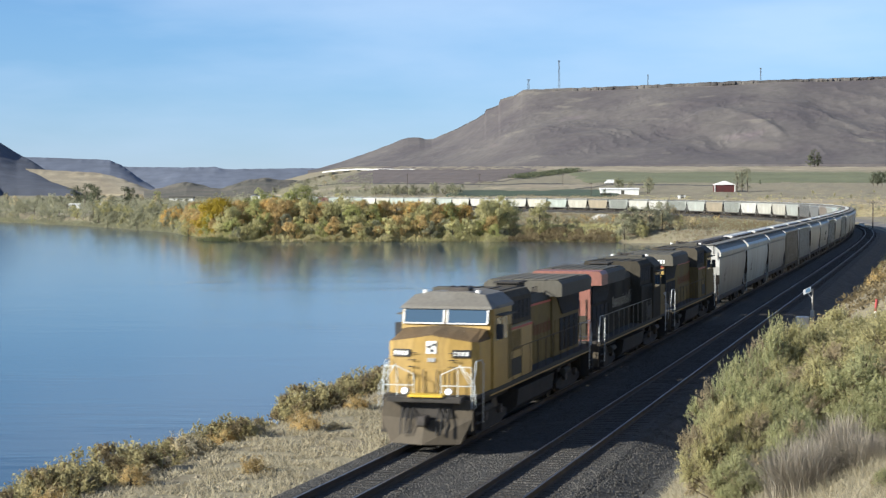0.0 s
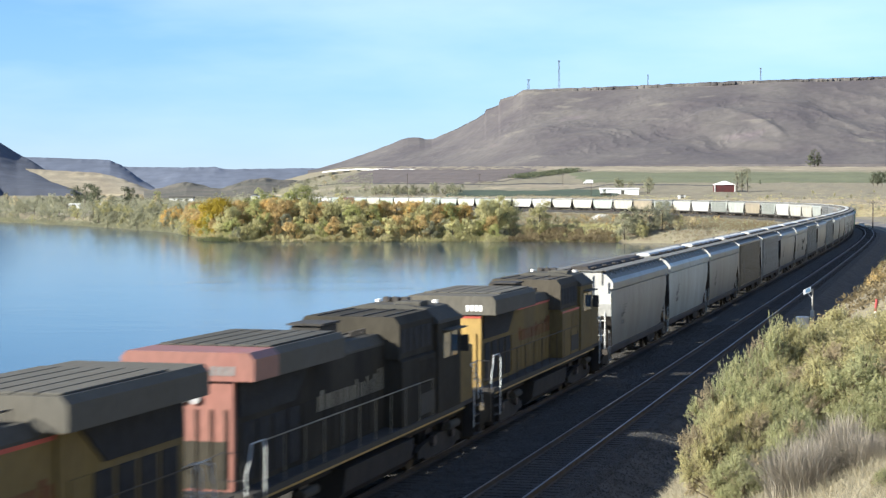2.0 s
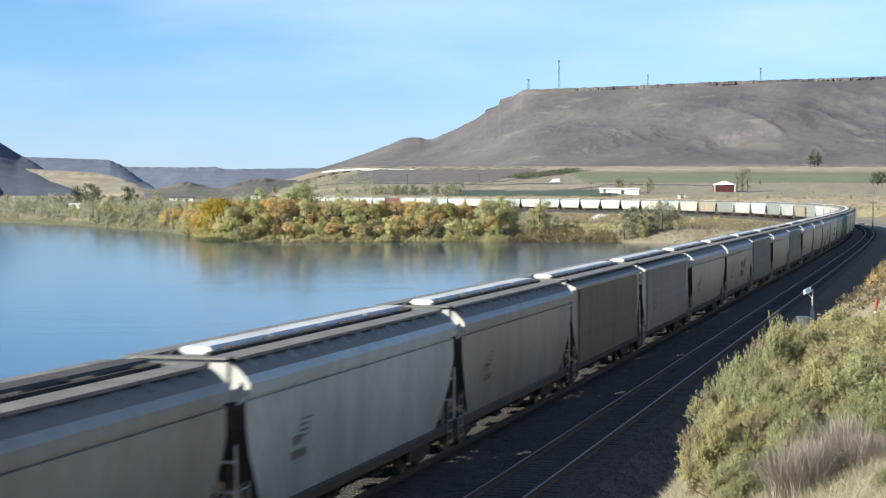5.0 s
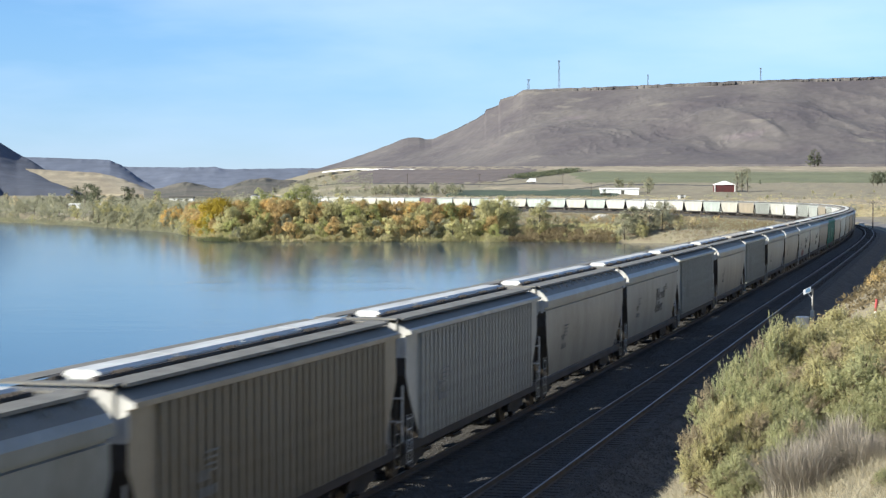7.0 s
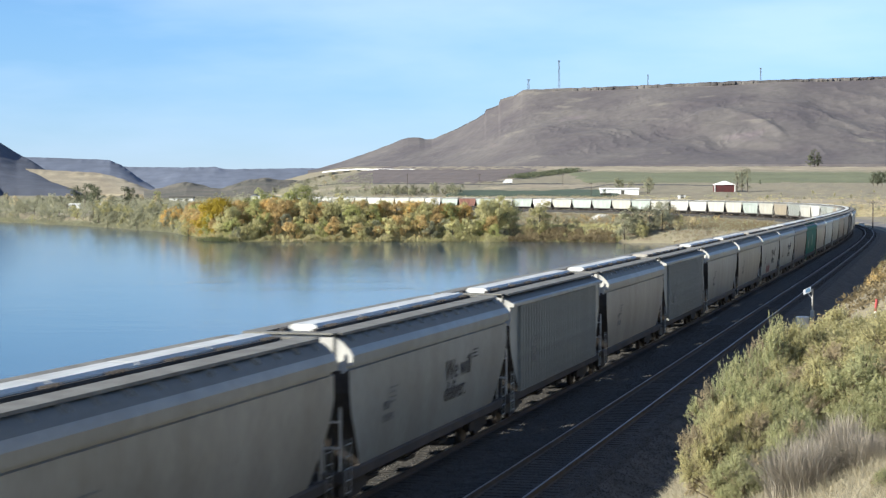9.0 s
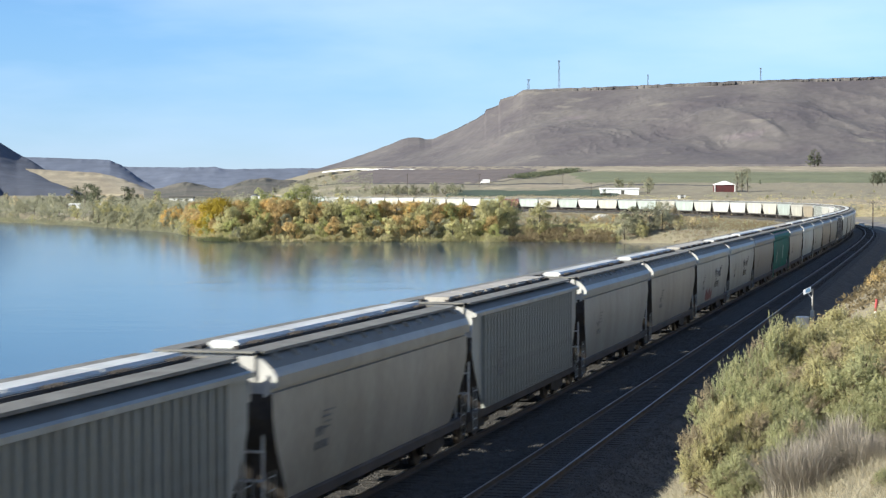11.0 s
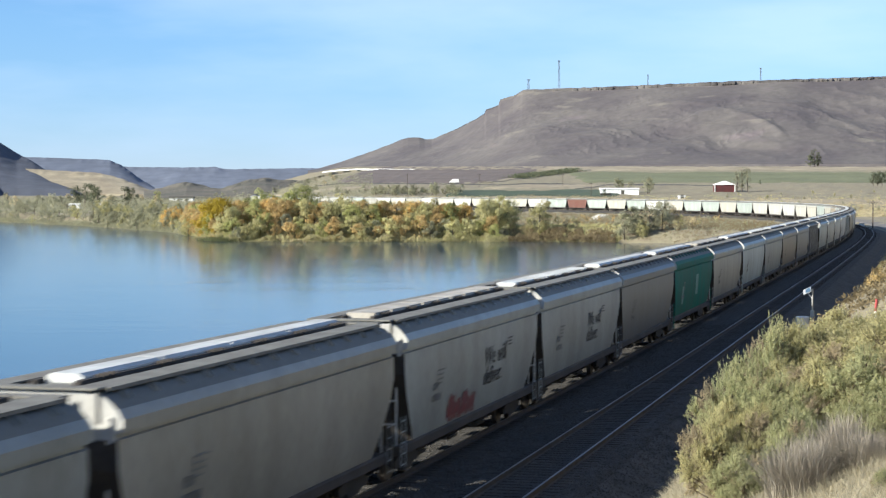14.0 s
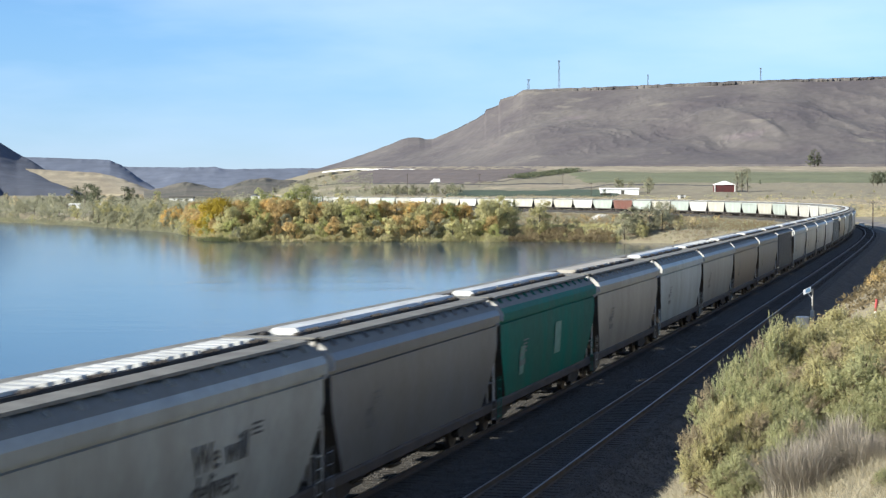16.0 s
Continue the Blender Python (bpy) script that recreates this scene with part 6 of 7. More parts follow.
# straw on the slope by the camera
gx = rg.uniform(1090, 1640, 90000)
gd = rg.uniform(15.0, 34, 90000)
GX, GY = (gx - 784) / F * gd, gd
GZ = height(GX, GY)
o_, s_ = off_line(GX, GY)
keep = (o_ > 9.0) & (rg.uniform(size=len(GX)) < 0.35 + 0.65 * (waves(GX, GY, 1.6, 77) > -0.2))
tagged(grass("dry_grass", np.stack([GX, GY, GZ - 0.02], 1)[keep], 0.15, "straw", 3, 0.004, 0.7), "pale dry straw grass on the slope above the track", "grass", kind="stuff")
# tufts on the farther cut slope
ss, ll = rg.uniform(20, 300, 16000), 8.6 + rg.uniform(0, 1, 16000) ** 1.4 * 10
P = on_line(ss, ll)
P[:, 2] = height(P[:, 0], P[:, 1]) - 0.02
tagged(grass("dry_grass", P[rg.uniform(size=len(P)) < 0.4 + 0.6 * (waves(P[:, 0], P[:, 1], 3, 78) > 0)], 0.42, "tan", 4, 0.02), "tan dry grass on the cut slope beside the railway", "grass", kind="stuff")
# brown shrubs on the farther cut slope
for i in range(34):
    s = rb.uniform(15, 190)
    P = on_line(np.array([s]), rb.uniform(9.2, 15))[0]
    ob = copy_thing(bank_bushes[rb.choice([0, 1, 1, 2])], Matrix.Identity(4))
    ob.matrix_basis = Matrix.LocRotScale((P[0], P[1], height_at(P[0], P[1]) - 0.05), Euler((0, 0, rb.uniform(0, 6))), Vector((rb.uniform(0.4, 0.9),) * 3))
    tagged(ob, "brown dry shrub on the cut slope beside the railway", "shrub", "shrubs on the cut slope")
ss, ll = rg.uniform(2, 170, 110000), 8.8 + rg.uniform(0, 1, 110000) ** 1.3 * 11
P = on_line(ss, ll)
cl = waves(P[:, 0], P[:, 1], 2.6, 88) + 0.5 * waves(P[:, 0], P[:, 1], 1.1, 89)
P[:, 2] = height(P[:, 0], P[:, 1]) + rg.uniform(0, 1, len(P)) * np.clip(cl, 0.05, 1) * 0.55
bearing = 784 + P[:, 0] / P[:, 1] * F
sel = (cl > -0.55) & ~((np.abs(bearing - 1549) < 16) & (P[:, 1] > 38) & (P[:, 1] < 54))
tagged(new("slope_scrub", leaves("slope_scrub", P[sel], 0.12, LEAF["sagedark"], 44, 1.5, 0.4)), "low brown scrub on the cut slope beside the railway", "brush", kind="stuff")
# tufts on the river bank
ss, ll = np.concatenate([rg.uniform(-45, 20, 80000), rg.uniform(20, 120, 30000)]), rg.uniform(-13, -2.8, 110000)
P = on_line(ss, ll)
P[:, 2] = height(P[:, 0], P[:, 1]) - 0.02
tagged(grass("bank_grass", P[(waves(P[:, 0], P[:, 1], 2.4, 79) > -0.15)], 0.2, "straw", 5, 0.022, 0.8), "straw-coloured grass tufts on the river bank", "grass", kind="stuff")
# low brush down to the water's edge
ux = np.concatenate([rg.uniform(-30, 345, 40000), rg.uniform(345, 1090, 60000)])
sd = np.array([shore_d(float(v)) if v > 0 else 745.0 for v in np.linspace(-30, 1090, 220)])
du = np.interp(ux, np.linspace(-30, 1090, 220), sd) + rg.uniform(-0.6, 7, len(ux))
P = np.stack([(ux - 784) / F * du, du, np.zeros(len(ux))], 1)
bulk = 0.6 + 0.5 * waves(P[:, 0], P[:, 1], 9, 83) + 0.35 * waves(P[:, 0], P[:, 1], 3.5, 84)
P[:, 2] = np.maximum(height(P[:, 0], P[:, 1]), WATER) + rg.uniform(0, 1, len(ux)) * np.clip(bulk, 0.08, 2) * 1.9
face = np.stack([rg.normal(size=len(ux)) * 0.5, -np.ones(len(ux)), 0.5 + rg.uniform(size=len(ux))], 1)
half = rg.uniform(size=len(ux)) < 0.72 + 0.3 * waves(P[:, 0], P[:, 1], 30, 85)
for nm, sel, col in (("point_brush", ux < 335, "grey"), ("shore_brush", half & (ux >= 335) & (ux < 900), "olive"), ("dry_shore_brush", ~half & (ux >= 335) & (ux < 900), "tan"), ("brown_shore_brush", ux >= 900, "sagedark")):
    tagged(new(nm, leaves(nm, P[sel], 0.26, LEAF[col], 33, 1.3, 0.3, face[sel])), "low " + {"olive": "olive-green", "grey": "grey-green", "tan": "dry tan", "sagedark": "rusty brown"}[col] + " brush along the far water's edge", "brush", kind="stuff")


def brushland(name, x0, x1, d0, d1, n, col, tall, size, seed, label, clear=8.0, cover=0.1, grain=6.0):
    """Low scattered brush over a stretch of open land, in clumps."""
    r = np.random.RandomState(seed)
    ux, du = r.uniform(x0, x1, n), d0 + (d1 - d0) * r.uniform(0, 1, n)
    P = np.stack([(ux - 784) / F * du, du, np.zeros(n)], 1)
    o, s = off_line(P[:, 0], P[:, 1])
    clump = waves(P[:, 0], P[:, 1], grain, seed) + 0.6 * waves(P[:, 0], P[:, 1], grain * 0.4, seed + 1)
    keep = (clump > cover) & ((o < -clear) | (o > clear + 5)) & (from_shore(P[:, 0], P[:, 1]) > 0.6)
    P, clump = P[keep], clump[keep]
    P[:, 2] = height(P[:, 0], P[:, 1]) + r.uniform(0, 1, len(P)) * np.clip(clump - cover, 0.05, 0.8) * tall
    face = np.stack([r.normal(size=len(P)) * 0.6, -np.ones(len(P)), 0.6 + r.uniform(size=len(P))], 1)
    return tagged(new(name, leaves(name, P, size, LEAF[col], seed + 2, 1.3, 0.3, face)), label, "brush", kind="stuff")


brushland("bend_brush", 1040, 1400, 300, 480, 60000, "sagedark", 1.5, 0.26, 141, "brown brush on the shore inside the bend", cover=-0.2, clear=4.6)
brushland("bend_sage", 1040, 1400, 300, 480, 40000, "grey", 1.7, 0.26, 151, "grey-green brush on the shore inside the bend", cover=0.25, clear=5.0)
brushland("slope_brush", 860, 1370, 455, 700, 60000, "sagedark", 1.7, 0.34, 101, "tan and rusty brush on the slope below the far track")
brushland("slope_sage", 860, 1370, 455, 700, 40000, "grey", 1.9, 0.36, 105, "grey-green sage on the slope below the far track", cover=0.35)
brushland("flat_brush", 1120, 1640, 640, 1000, 60000, "tan", 2.0, 0.5, 111, "low tan brush on the flat beyond the bend", grain=12, cover=0.0)
brushland("flat_sage", 1120, 1640, 640, 1060, 30000, "olive", 2.2, 0.55, 161, "olive and grey brush on the flat beyond the bend", grain=18, cover=0.5)
brushland("valley_brush", -60, 660, 760, 1500, 110000, "grey", 4.5, 0.6, 121, "grey-green brush over the valley floor", grain=22, cover=0.05)
brushland("meadow_brush", 640, 1130, 880, 1040, 24000, "tan", 1.6, 0.5, 131, "tan grass and brush beyond the far track", grain=14)
# dark brush on the bank beside the dirt track
u_ = rg.uniform(0, 1, 9000)
P = np.stack([(914 + 104 * u_ - 784) / F, 1395 + 245 * u_, np.zeros(9000)], 1)
P[:, 0] = P[:, 0] * P[:, 1] + rg.normal(size=9000) * 4.0
P[:, 2] = height(P[:, 0], P[:, 1]) + 0.3 + rg.uniform(0, 1, 9000) ** 1.6 * 3.0
tagged(new("track_brush", leaves("track_brush", P, 0.8, LEAF["dark"], 171, 1.3, 0.3)), "dark brush on the bank beside the dirt track", "brush", kind="stuff")
# reeds and grass on the far shore
ss = rg.uniform(330, 1100, 30000)
kx = (ss - 784) / F
dd = np.interp(ss, [330, 400, 1100], [shore_d(330), shore_d(400), 437]) + rg.uniform(2, 26, 30000)
P = np.stack([kx * dd, dd, height(kx * dd, dd)], 1)
tagged(grass("shore_grass", P[P[:, 2] > WATER - 0.2], 0.7, "olive", 6, 0.07, 0.3), "tan and rusty grass along the far shore", "grass", kind="stuff")
rx = 392 + 34 * np.clip(rg.normal(size=4200) * 0.5, -1.3, 1.3)
kx = (rx - 784) / F
dd = 452 + rg.uniform(-5, 3, 4200) + np.clip(-0.116 - kx, 0, 1) * 600
P = np.stack([kx * dd, dd, WATER - 0.05 - 0.5 * np.abs(rg.normal(size=4200)) - 0.35 * np.abs(np.sin(rx * 0.21))], 1)
tagged(grass("reeds", P, 1.5, "reed", 7, 0.05, 0.25), "green reeds standing in the water's edge", "reeds", kind="stuff")


# ---- fields, roads and farm beyond the railway ----
def px_ground(x, d):
    return (x - 784) / F * d, d


M["field"] = material("green_field", (0.134, 0.142, 0.0694), (0.104, 0.112, 0.0521), coarse=0.02, fine=0.3, rough=0.95, bump=0.3, depth=0.2)
M["crop"] = material("dark_crop", (0.0471, 0.0694, 0.0347), (0.0347, 0.0521, 0.0273), coarse=0.03, fine=0.4, rough=0.95, bump=0.3, depth=0.2)
M["strawfield"] = material("pale_straw_field", (0.307, 0.268, 0.183), (0.208, 0.174, 0.117), coarse=0.03, fine=0.3, rough=0.95, bump=0.3, depth=0.2)
M["plough"] = material("brown_tilled_field", (0.124, 0.0992, 0.084), (0.0944, 0.0744, 0.0645), coarse=0.02, fine=0.3, rough=0.95, bump=0.3, depth=0.2)
M["gravel"] = material("gravel_road", (0.149, 0.139, 0.129), (0.109, 0.102, 0.0944), coarse=0.3, fine=6.0, rough=0.95, bump=0.4)
M["asphalt"] = material("far_asphalt", (0.062, 0.062, 0.062), (0.0434, 0.0434, 0.0434), coarse=0.3, fine=5.0, rough=0.9, bump=0.2)


M["brushhill"] = material("brushy_hillside", (0.164, 0.139, 0.104), (0.0645, 0.062, 0.0471), coarse=0.035, fine=0.25, mix=0.6, rough=0.95, bump=0.8, depth=1.5, third=(0.109, 0.0968, 0.0744))


def field(name, x0, x1, d0, d1, mat, label, lift=0.5, lean=0.0, nx=90, nd=24):
    u, v = np.meshgrid(np.linspace(0, 1, nx), np.linspace(0, 1, nd))
    edge = 0.012 * np.sin(u * 23) + 0.01 * np.sin(u * 57 + 1)
    D = d0 + (d1 - d0) * v + (d1 - d0) * edge
    K = (x0 + (x1 - x0) * u + lean * v - 784) / F
    rim_ = smooth(0, 0.06, u) * smooth(0, 0.06, 1 - u) * smooth(0, 0.14, v) * smooth(0, 0.14, 1 - v)
    ob = new(name, grid_mesh(name, K * D, D, height(K * D, D) + (lift + 1.2) * rim_ - 1.2 + 0.15 * waves(K * D, D, 30, 17), mat))
    return tagged(ob, label, "field", kind="structure")


field("field_1", 1010, 1700, 1268, 1640, M["field"], "wide green field below the mesa", 0.5, -40)
field("field_2", 770, 1100, 1030, 1150, M["crop"], "dark green crop field beyond the railway", 0.6, 30)
field("field_3", 560, 880, 1230, 1900, M["plough"], "brown tilled field below the mesa", 0.6, 120)
field("field_4", 640, 1700, 1670, 1840, M["strawfield"], "pale straw strip at the foot of the mesa", 0.6)
field("field_5", 440, 760, 1150, 1215, M["strawfield"], "pale straw field on the valley floor", 0.6, 40)
field("field_6", 1290, 1700, 925, 980, M["strawfield"], "pale dry field beyond the bend", 0.6, -50)
field("field_7", 840, 1020, 1160, 1245, M["strawfield"], "straw-coloured verge below the green field", 0.6, 70)


def ribbon(name, pts, wide, mat, label, lift=0.25, crown=0.0, category="road"):
    P = np.array(pts, float)
    t = np.linspace(0, len(P) - 1, 12 * (len(P) - 1) + 1)
    X, Y = np.interp(t, np.arange(len(P)), P[:, 0]), np.interp(t, np.arange(len(P)), P[:, 1])
    dx, dy = np.gradient(X), np.gradient(Y)
    L = np.hypot(dx, dy)
    nx, ny = -dy / L, dx / L
    cols = []
    for a, z in ((-1.6, -1.0), (-1.0, crown), (1.0, crown), (1.6, -1.0)):
        x, y = X + nx * wide / 2 * a, Y + ny * wide / 2 * a
        cols.append((x, y, height(X, Y) + lift + z))
    A = [np.stack([c[i] for c in cols], 1) for i in range(3)]
    return tagged(new(name, grid_mesh(name, *A, mat, False)), label, category, kind="structure")


van_track = [px_ground(x, d) for x, d in ((1300, 1225), (1078, 1258), (940, 1262), (830, 1266), (700, 1275), (560, 1300))]
ribbon("road_1", van_track, 8, M["asphalt"], "far asphalt highway across the valley", 0.4)
ribbon("road_2", [px_ground(x, d) for x, d in ((860, 1300), (930, 1430), (1000, 1600), (1040, 1700))], 7, M["strawfield"], "pale dirt track climbing to the mesa", 0.5)
ribbon("road_3", [px_ground(x, d) for x, d in ((572, 1745), (640, 1712), (735, 1695))], 2.4, M["white"], "pale road cut along the foot of the mesa", 0.5, 0.35)
ribbon("road_4", [px_ground(x, d) for x, d in ((1600, 420), (1560, 500), (1510, 600), (1440, 740), (1350, 870), (1250, 960))], 7, M["gravel"], "gravel farm road beyond the bend", 0.15)
ridge("hill_low", [rim(255, 338, 1560, 1400, 352), rim(300, 329, 1560, 1400, 351), rim(330, 323, 1560, 1400, 350), rim(360, 328, 1560, 1400, 350), rim(392, 333, 1540, 1400, 350), rim(412, 330, 1520, 1400, 350), rim(440, 318, 1560, 1390, 349), rim(470, 315, 1580, 1390, 348), rim(500, 318, 1600, 1400, 347),
                   rim(545, 322, 1620, 1420, 345), rim(580, 330, 1600, 1420, 343), rim(625, 340, 1560, 1440, 341)], M["brushhill"], "low brushy grey-brown hills on the valley floor", 61, 160, 24, 0.05, 1.4)
ridge("hill_tan", [rim(-60, 301, 2300, 2100, 345), rim(60, 300, 2300, 2100, 345), rim(120, 303, 2300, 2100, 345), rim(180, 307, 2280, 2100, 346), rim(222, 318, 2250, 2090, 346), rim(270, 338, 2200, 2080, 347)], M["strawfield"], "pale tan hillside at the river's bend", 71, 120, 20, 0.05)


def gable_house(name, x, d, length, depth, wall, roof_h, wall_mat, roof_mat, label, turn=0.0, doors=2, windows=3, trim=None):
    X, Y = px_ground(x, d)
    h = new(name)
    h.matrix_basis = Matrix.Translation((X, Y, height_at(X, Y) - 0.1)) @ Matrix.Rotation(radians(turn), 4, "Z")
    part("wall", box(B(), -length / 2, length / 2, -depth / 2, depth / 2, -0.8, wall), wall_mat, h)
    bm = slab(B(), [(-length / 2 - 0.4, wall), (length / 2 + 0.4, wall), (length / 2 + 0.4, wall + 0.18), (0, wall + roof_h), (-length / 2 - 0.4, wall + 0.18)], -depth / 2 - 0.4, depth / 2 + 0.4) if turn == 90 or name == "barn" else \
        across(B(), [(-depth / 2 - 0.4, wall), (depth / 2 + 0.4, wall), (depth / 2 + 0.4, wall + 0.18), (0, wall + roof_h), (-depth / 2 - 0.4, wall + 0.18)], -length / 2 - 0.4, length / 2 + 0.4)
    part("roof", bm, roof_mat, h)
    for i in range(windows):
        wx = -length / 2 + (i + 0.7) * length / (windows + 0.4)
        w = part("window", box(B(), wx - 0.6, wx + 0.6, -depth / 2 - 0.06, -depth / 2 - 0.002, 1.0, 2.1), M["white"], h)
        part("pane", box(B(), wx - 0.5, wx + 0.5, -depth / 2 - 0.08, -depth / 2 - 0.062, 1.1, 2.0), M["glass"], w)
    for i in range(doors):
        wx = -length / 2 + (i + 1.15) * length / (doors + 1)
        part("door", box(B(), wx - 0.9, wx + 0.9, -depth / 2 - 0.08, -depth / 2 - 0.002, 0, 2.2), trim or M["roofgrey"], h)
    return tagged(h, label, "house" if name != "barn" else "barn")


gable_house("farmhouse", 1096, 1072, 22.0, 6, 2.7, 0.9, M["white"], M["white"], "long white single-storey farmhouse beyond the railway", 0, 1, 0)
gable_house("shed", 1072, 1050, 6.2, 3, 1.5, 0.4, M["roofgrey"], M["roofgrey"], "low grey shed in front of the white farmhouse", 0, 0, 0)
barn = gable_house("barn", 1281, 1124, 12.0, 8, 4.0, 2.4, M["barn_red"], M["white"], "red barn with a white gable roof and corner posts", 0, 0, 0)
for sx in (-1, 1):
    part("corner_post", box(B(), sx * 6.0 - 0.25, sx * 6.0 + 0.25, -4.3, -4.02, -0.8, 4.0), M["white"], barn)
gable_house("shed", 1206, 1010, 3.5, 3, 1.2, 0.5, M["white"], M["white"], "small pale shed near the barn", 0, 1, 0)
gable_house("farmhouse", 322, 1330, 17, 7, 2.6, 1.5, M["white"], M["roofgrey"], "low white house with a grey roof on the valley floor")
gable_house("trailer", 130, 900, 6.0, 3, 2.2, 0.5, M["white"], M["white"], "small white trailer among grey brush", 0, 1, 1)
gable_house("trailer", 183, 980, 5.0, 3, 1.8, 0.4, M["white"], M["white"], "small white trailer among grey brush", 0, 1, 1)
gable_house("trailer", 296, 800, 3.0, 2.5, 1.6, 0.3, M["white"], M["white"], "tiny white shed among riverside brush", 0, 0, 0)


def mast(x, d, tall, wide, base_px, label):
    X, Y = px_ground(x, d)
    z0 = EYE_Z + (HOR - base_px) / F * d - 3
    ob = new("radio_mast")
    ob.matrix_basis = Matrix.Translation((X, Y, z0))
    for i, (sx, sy) in enumerate(((-1, -0.6), (1, -0.6), (0, 1))):
        part("leg", rod(B(), (sx * wide / 2, sy * wide / 2, 0), (sx * wide * 0.3, sy * wide * 0.3, tall), 0.15, 5), M["roofgrey"], ob)
    n_ = max(4, int(tall / 3))
    for k in range(n_):
        z, z2 = tall * k / n_, tall * (k + 1) / n_
        w1, w2 = wide / 2 * (1 - 0.4 * k / n_), wide / 2 * (1 - 0.4 * (k + 1) / n_)
        bm = rod(B(), (-w1, -0.6 * w1, z), (w2, -0.6 * w2, z2), 0.08, 4)
        rod(bm, (w1, -0.6 * w1, z), (-w2, -0.6 * w2, z2), 0.08, 4)
        part("brace", bm, M["roofgrey"], ob)
    bm = box(B(), -wide * 0.6, wide * 0.6, -0.8, 0.8, tall - 1.2, tall)
    part("antenna_panel", bm, M["roofgrey"], ob)
    return tagged(ob, label, "radio mast", "masts on the mesa rim")


mast(989, 2390, 38, 2.4, 156, "tall grey lattice radio mast on the mesa rim")
mast(935, 2415, 16, 3.2, 159, "short double lattice mast on the mesa rim")
mast(1146, 2305, 16, 1.2, 151, "thin grey mast on the mesa rim")
mast(1345, 2240, 18, 1.6, 143, "thin grey mast on the mesa rim")


def pole(x, d, tall, label, arm=True, name="utility_pole"):
    X, Y = px_ground(x, d)
    ob = new(name)
    ob.matrix_basis = Matrix.Translation((X, Y, height_at(X, Y) - 0.3))
    part("post", rod(B(), (0, 0, 0), (0, 0, tall), 0.17, 8, 0.11), M["bark"], ob)
    if arm:
        part("crossarm", box(B(), -1.1, 1.1, -0.06, 0.06, tall - 0.9, tall - 0.75), M["bark"], ob)
        for k in (-1, -0.4, 0.4, 1):
            part("insulator", rod(B(), (k, 0, tall - 0.75), (k, 0, tall - 0.58), 0.05, 6), M["steel"], ob)
    return tagged(ob, label, "utility pole", "utility poles in the valley")


pole(1545, 448, 7.2, "weathered wooden utility pole beyond the bend")
for x, d in ((721, 1200), (848, 1210), (996, 1215), (1046, 1020)):
    pole(x, d, 9.0, "thin wooden utility pole along the far road")
X, Y = px_ground(1525, 452)
bm = box(B(), -0.6, 0.6, -0.4, 0.4, -0.2, 1.0, 0.04)
eb = new("equipment_box")
eb.matrix_basis = Matrix.Translation((X, Y, height_at(X, Y)))
part("case", bm, M["white"], eb)
part("lid", box(B(), -0.68, 0.68, -0.48, 0.48, 1.001, 1.1), M["galv"], eb)
tagged(eb, "small white equipment box beside the bend of the track", "equipment box")

# concrete culvert wall and pale riprap below the far line
M["palerock"] = material("pale_limestone", (0.62, 0.60, 0.54), (0.42, 0.40, 0.35), coarse=0.8, fine=6.0, rough=0.9, bump=0.3)
X, Y = px_ground(1175, 655)
cv = new("culvert_wall")
cv.matrix_basis = Matrix.Translation((X, Y, height_at(X, Y))) @ Matrix.Rotation(radians(18), 4, "Z")
part("headwall", box(B(), -3.0, 3.0, -0.3, 0.3, -0.6, 0.65, 0.03), M["white"], cv)
part("cap", box(B(), -3.2, 3.2, -0.4, 0.4, 0.652, 0.85), M["white"], cv)
tagged(cv, "pale concrete culvert headwall below the far track", "culvert")


def rocks(name, pts, size, mat, label, seed, squash=0.7):
    r = np.random.RandomState(seed)
    base = np.array([(1, 0, 0), (-1, 0, 0), (0, 1, 0), (0, -1, 0), (0, 0, 1), (0, 0, -1)], float)
    tri = np.array([(0, 2, 4), (2, 1, 4), (1, 3, 4), (3, 0, 4), (2, 0, 5), (1, 2, 5), (3, 1, 5), (0, 3, 5)])
    n_ = len(pts)
    s = size * r.uniform(0.5, 1.3, (n_, 1, 1))
    v = base[None] * r.uniform(0.6, 1.2, (n_, 6, 1)) * s
    v[..., 2] *= squash
    an = r.uniform(0, 6.3, n_)
    c, q = np.cos(an)[:, None], np.sin(an)[:, None]
    v = np.stack([v[..., 0] * c - v[..., 1] * q, v[..., 0] * q + v[..., 1] * c, v[..., 2]], -1) + pts[:, None]
    f = (tri[None] + 6 * np.arange(n_)[:, None, None]).reshape(-1, 3)
    me = bpy.data.meshes.new(name)
    me.from_pydata(v.reshape(-1, 3).tolist(), [], f.tolist())
    me.materials.append(mat)
    return tagged(new(name, me), label, "rocks", kind="stuff")


rr_ = np.random.RandomState(4)
ku = rr_.uniform(0, 1, 420)
kx, dd = (1047 + 24 * ku + rr_.uniform(-5, 5, 420) - 784) / F, 590 + 85 * ku + rr_.uniform(-14, 14, 420)
P = np.stack([kx * dd, dd, height(kx * dd, dd) + 0.25], 1)
rocks("riprap", P, 0.42, M["palerock"], "pale broken riprap below the far track", 5)
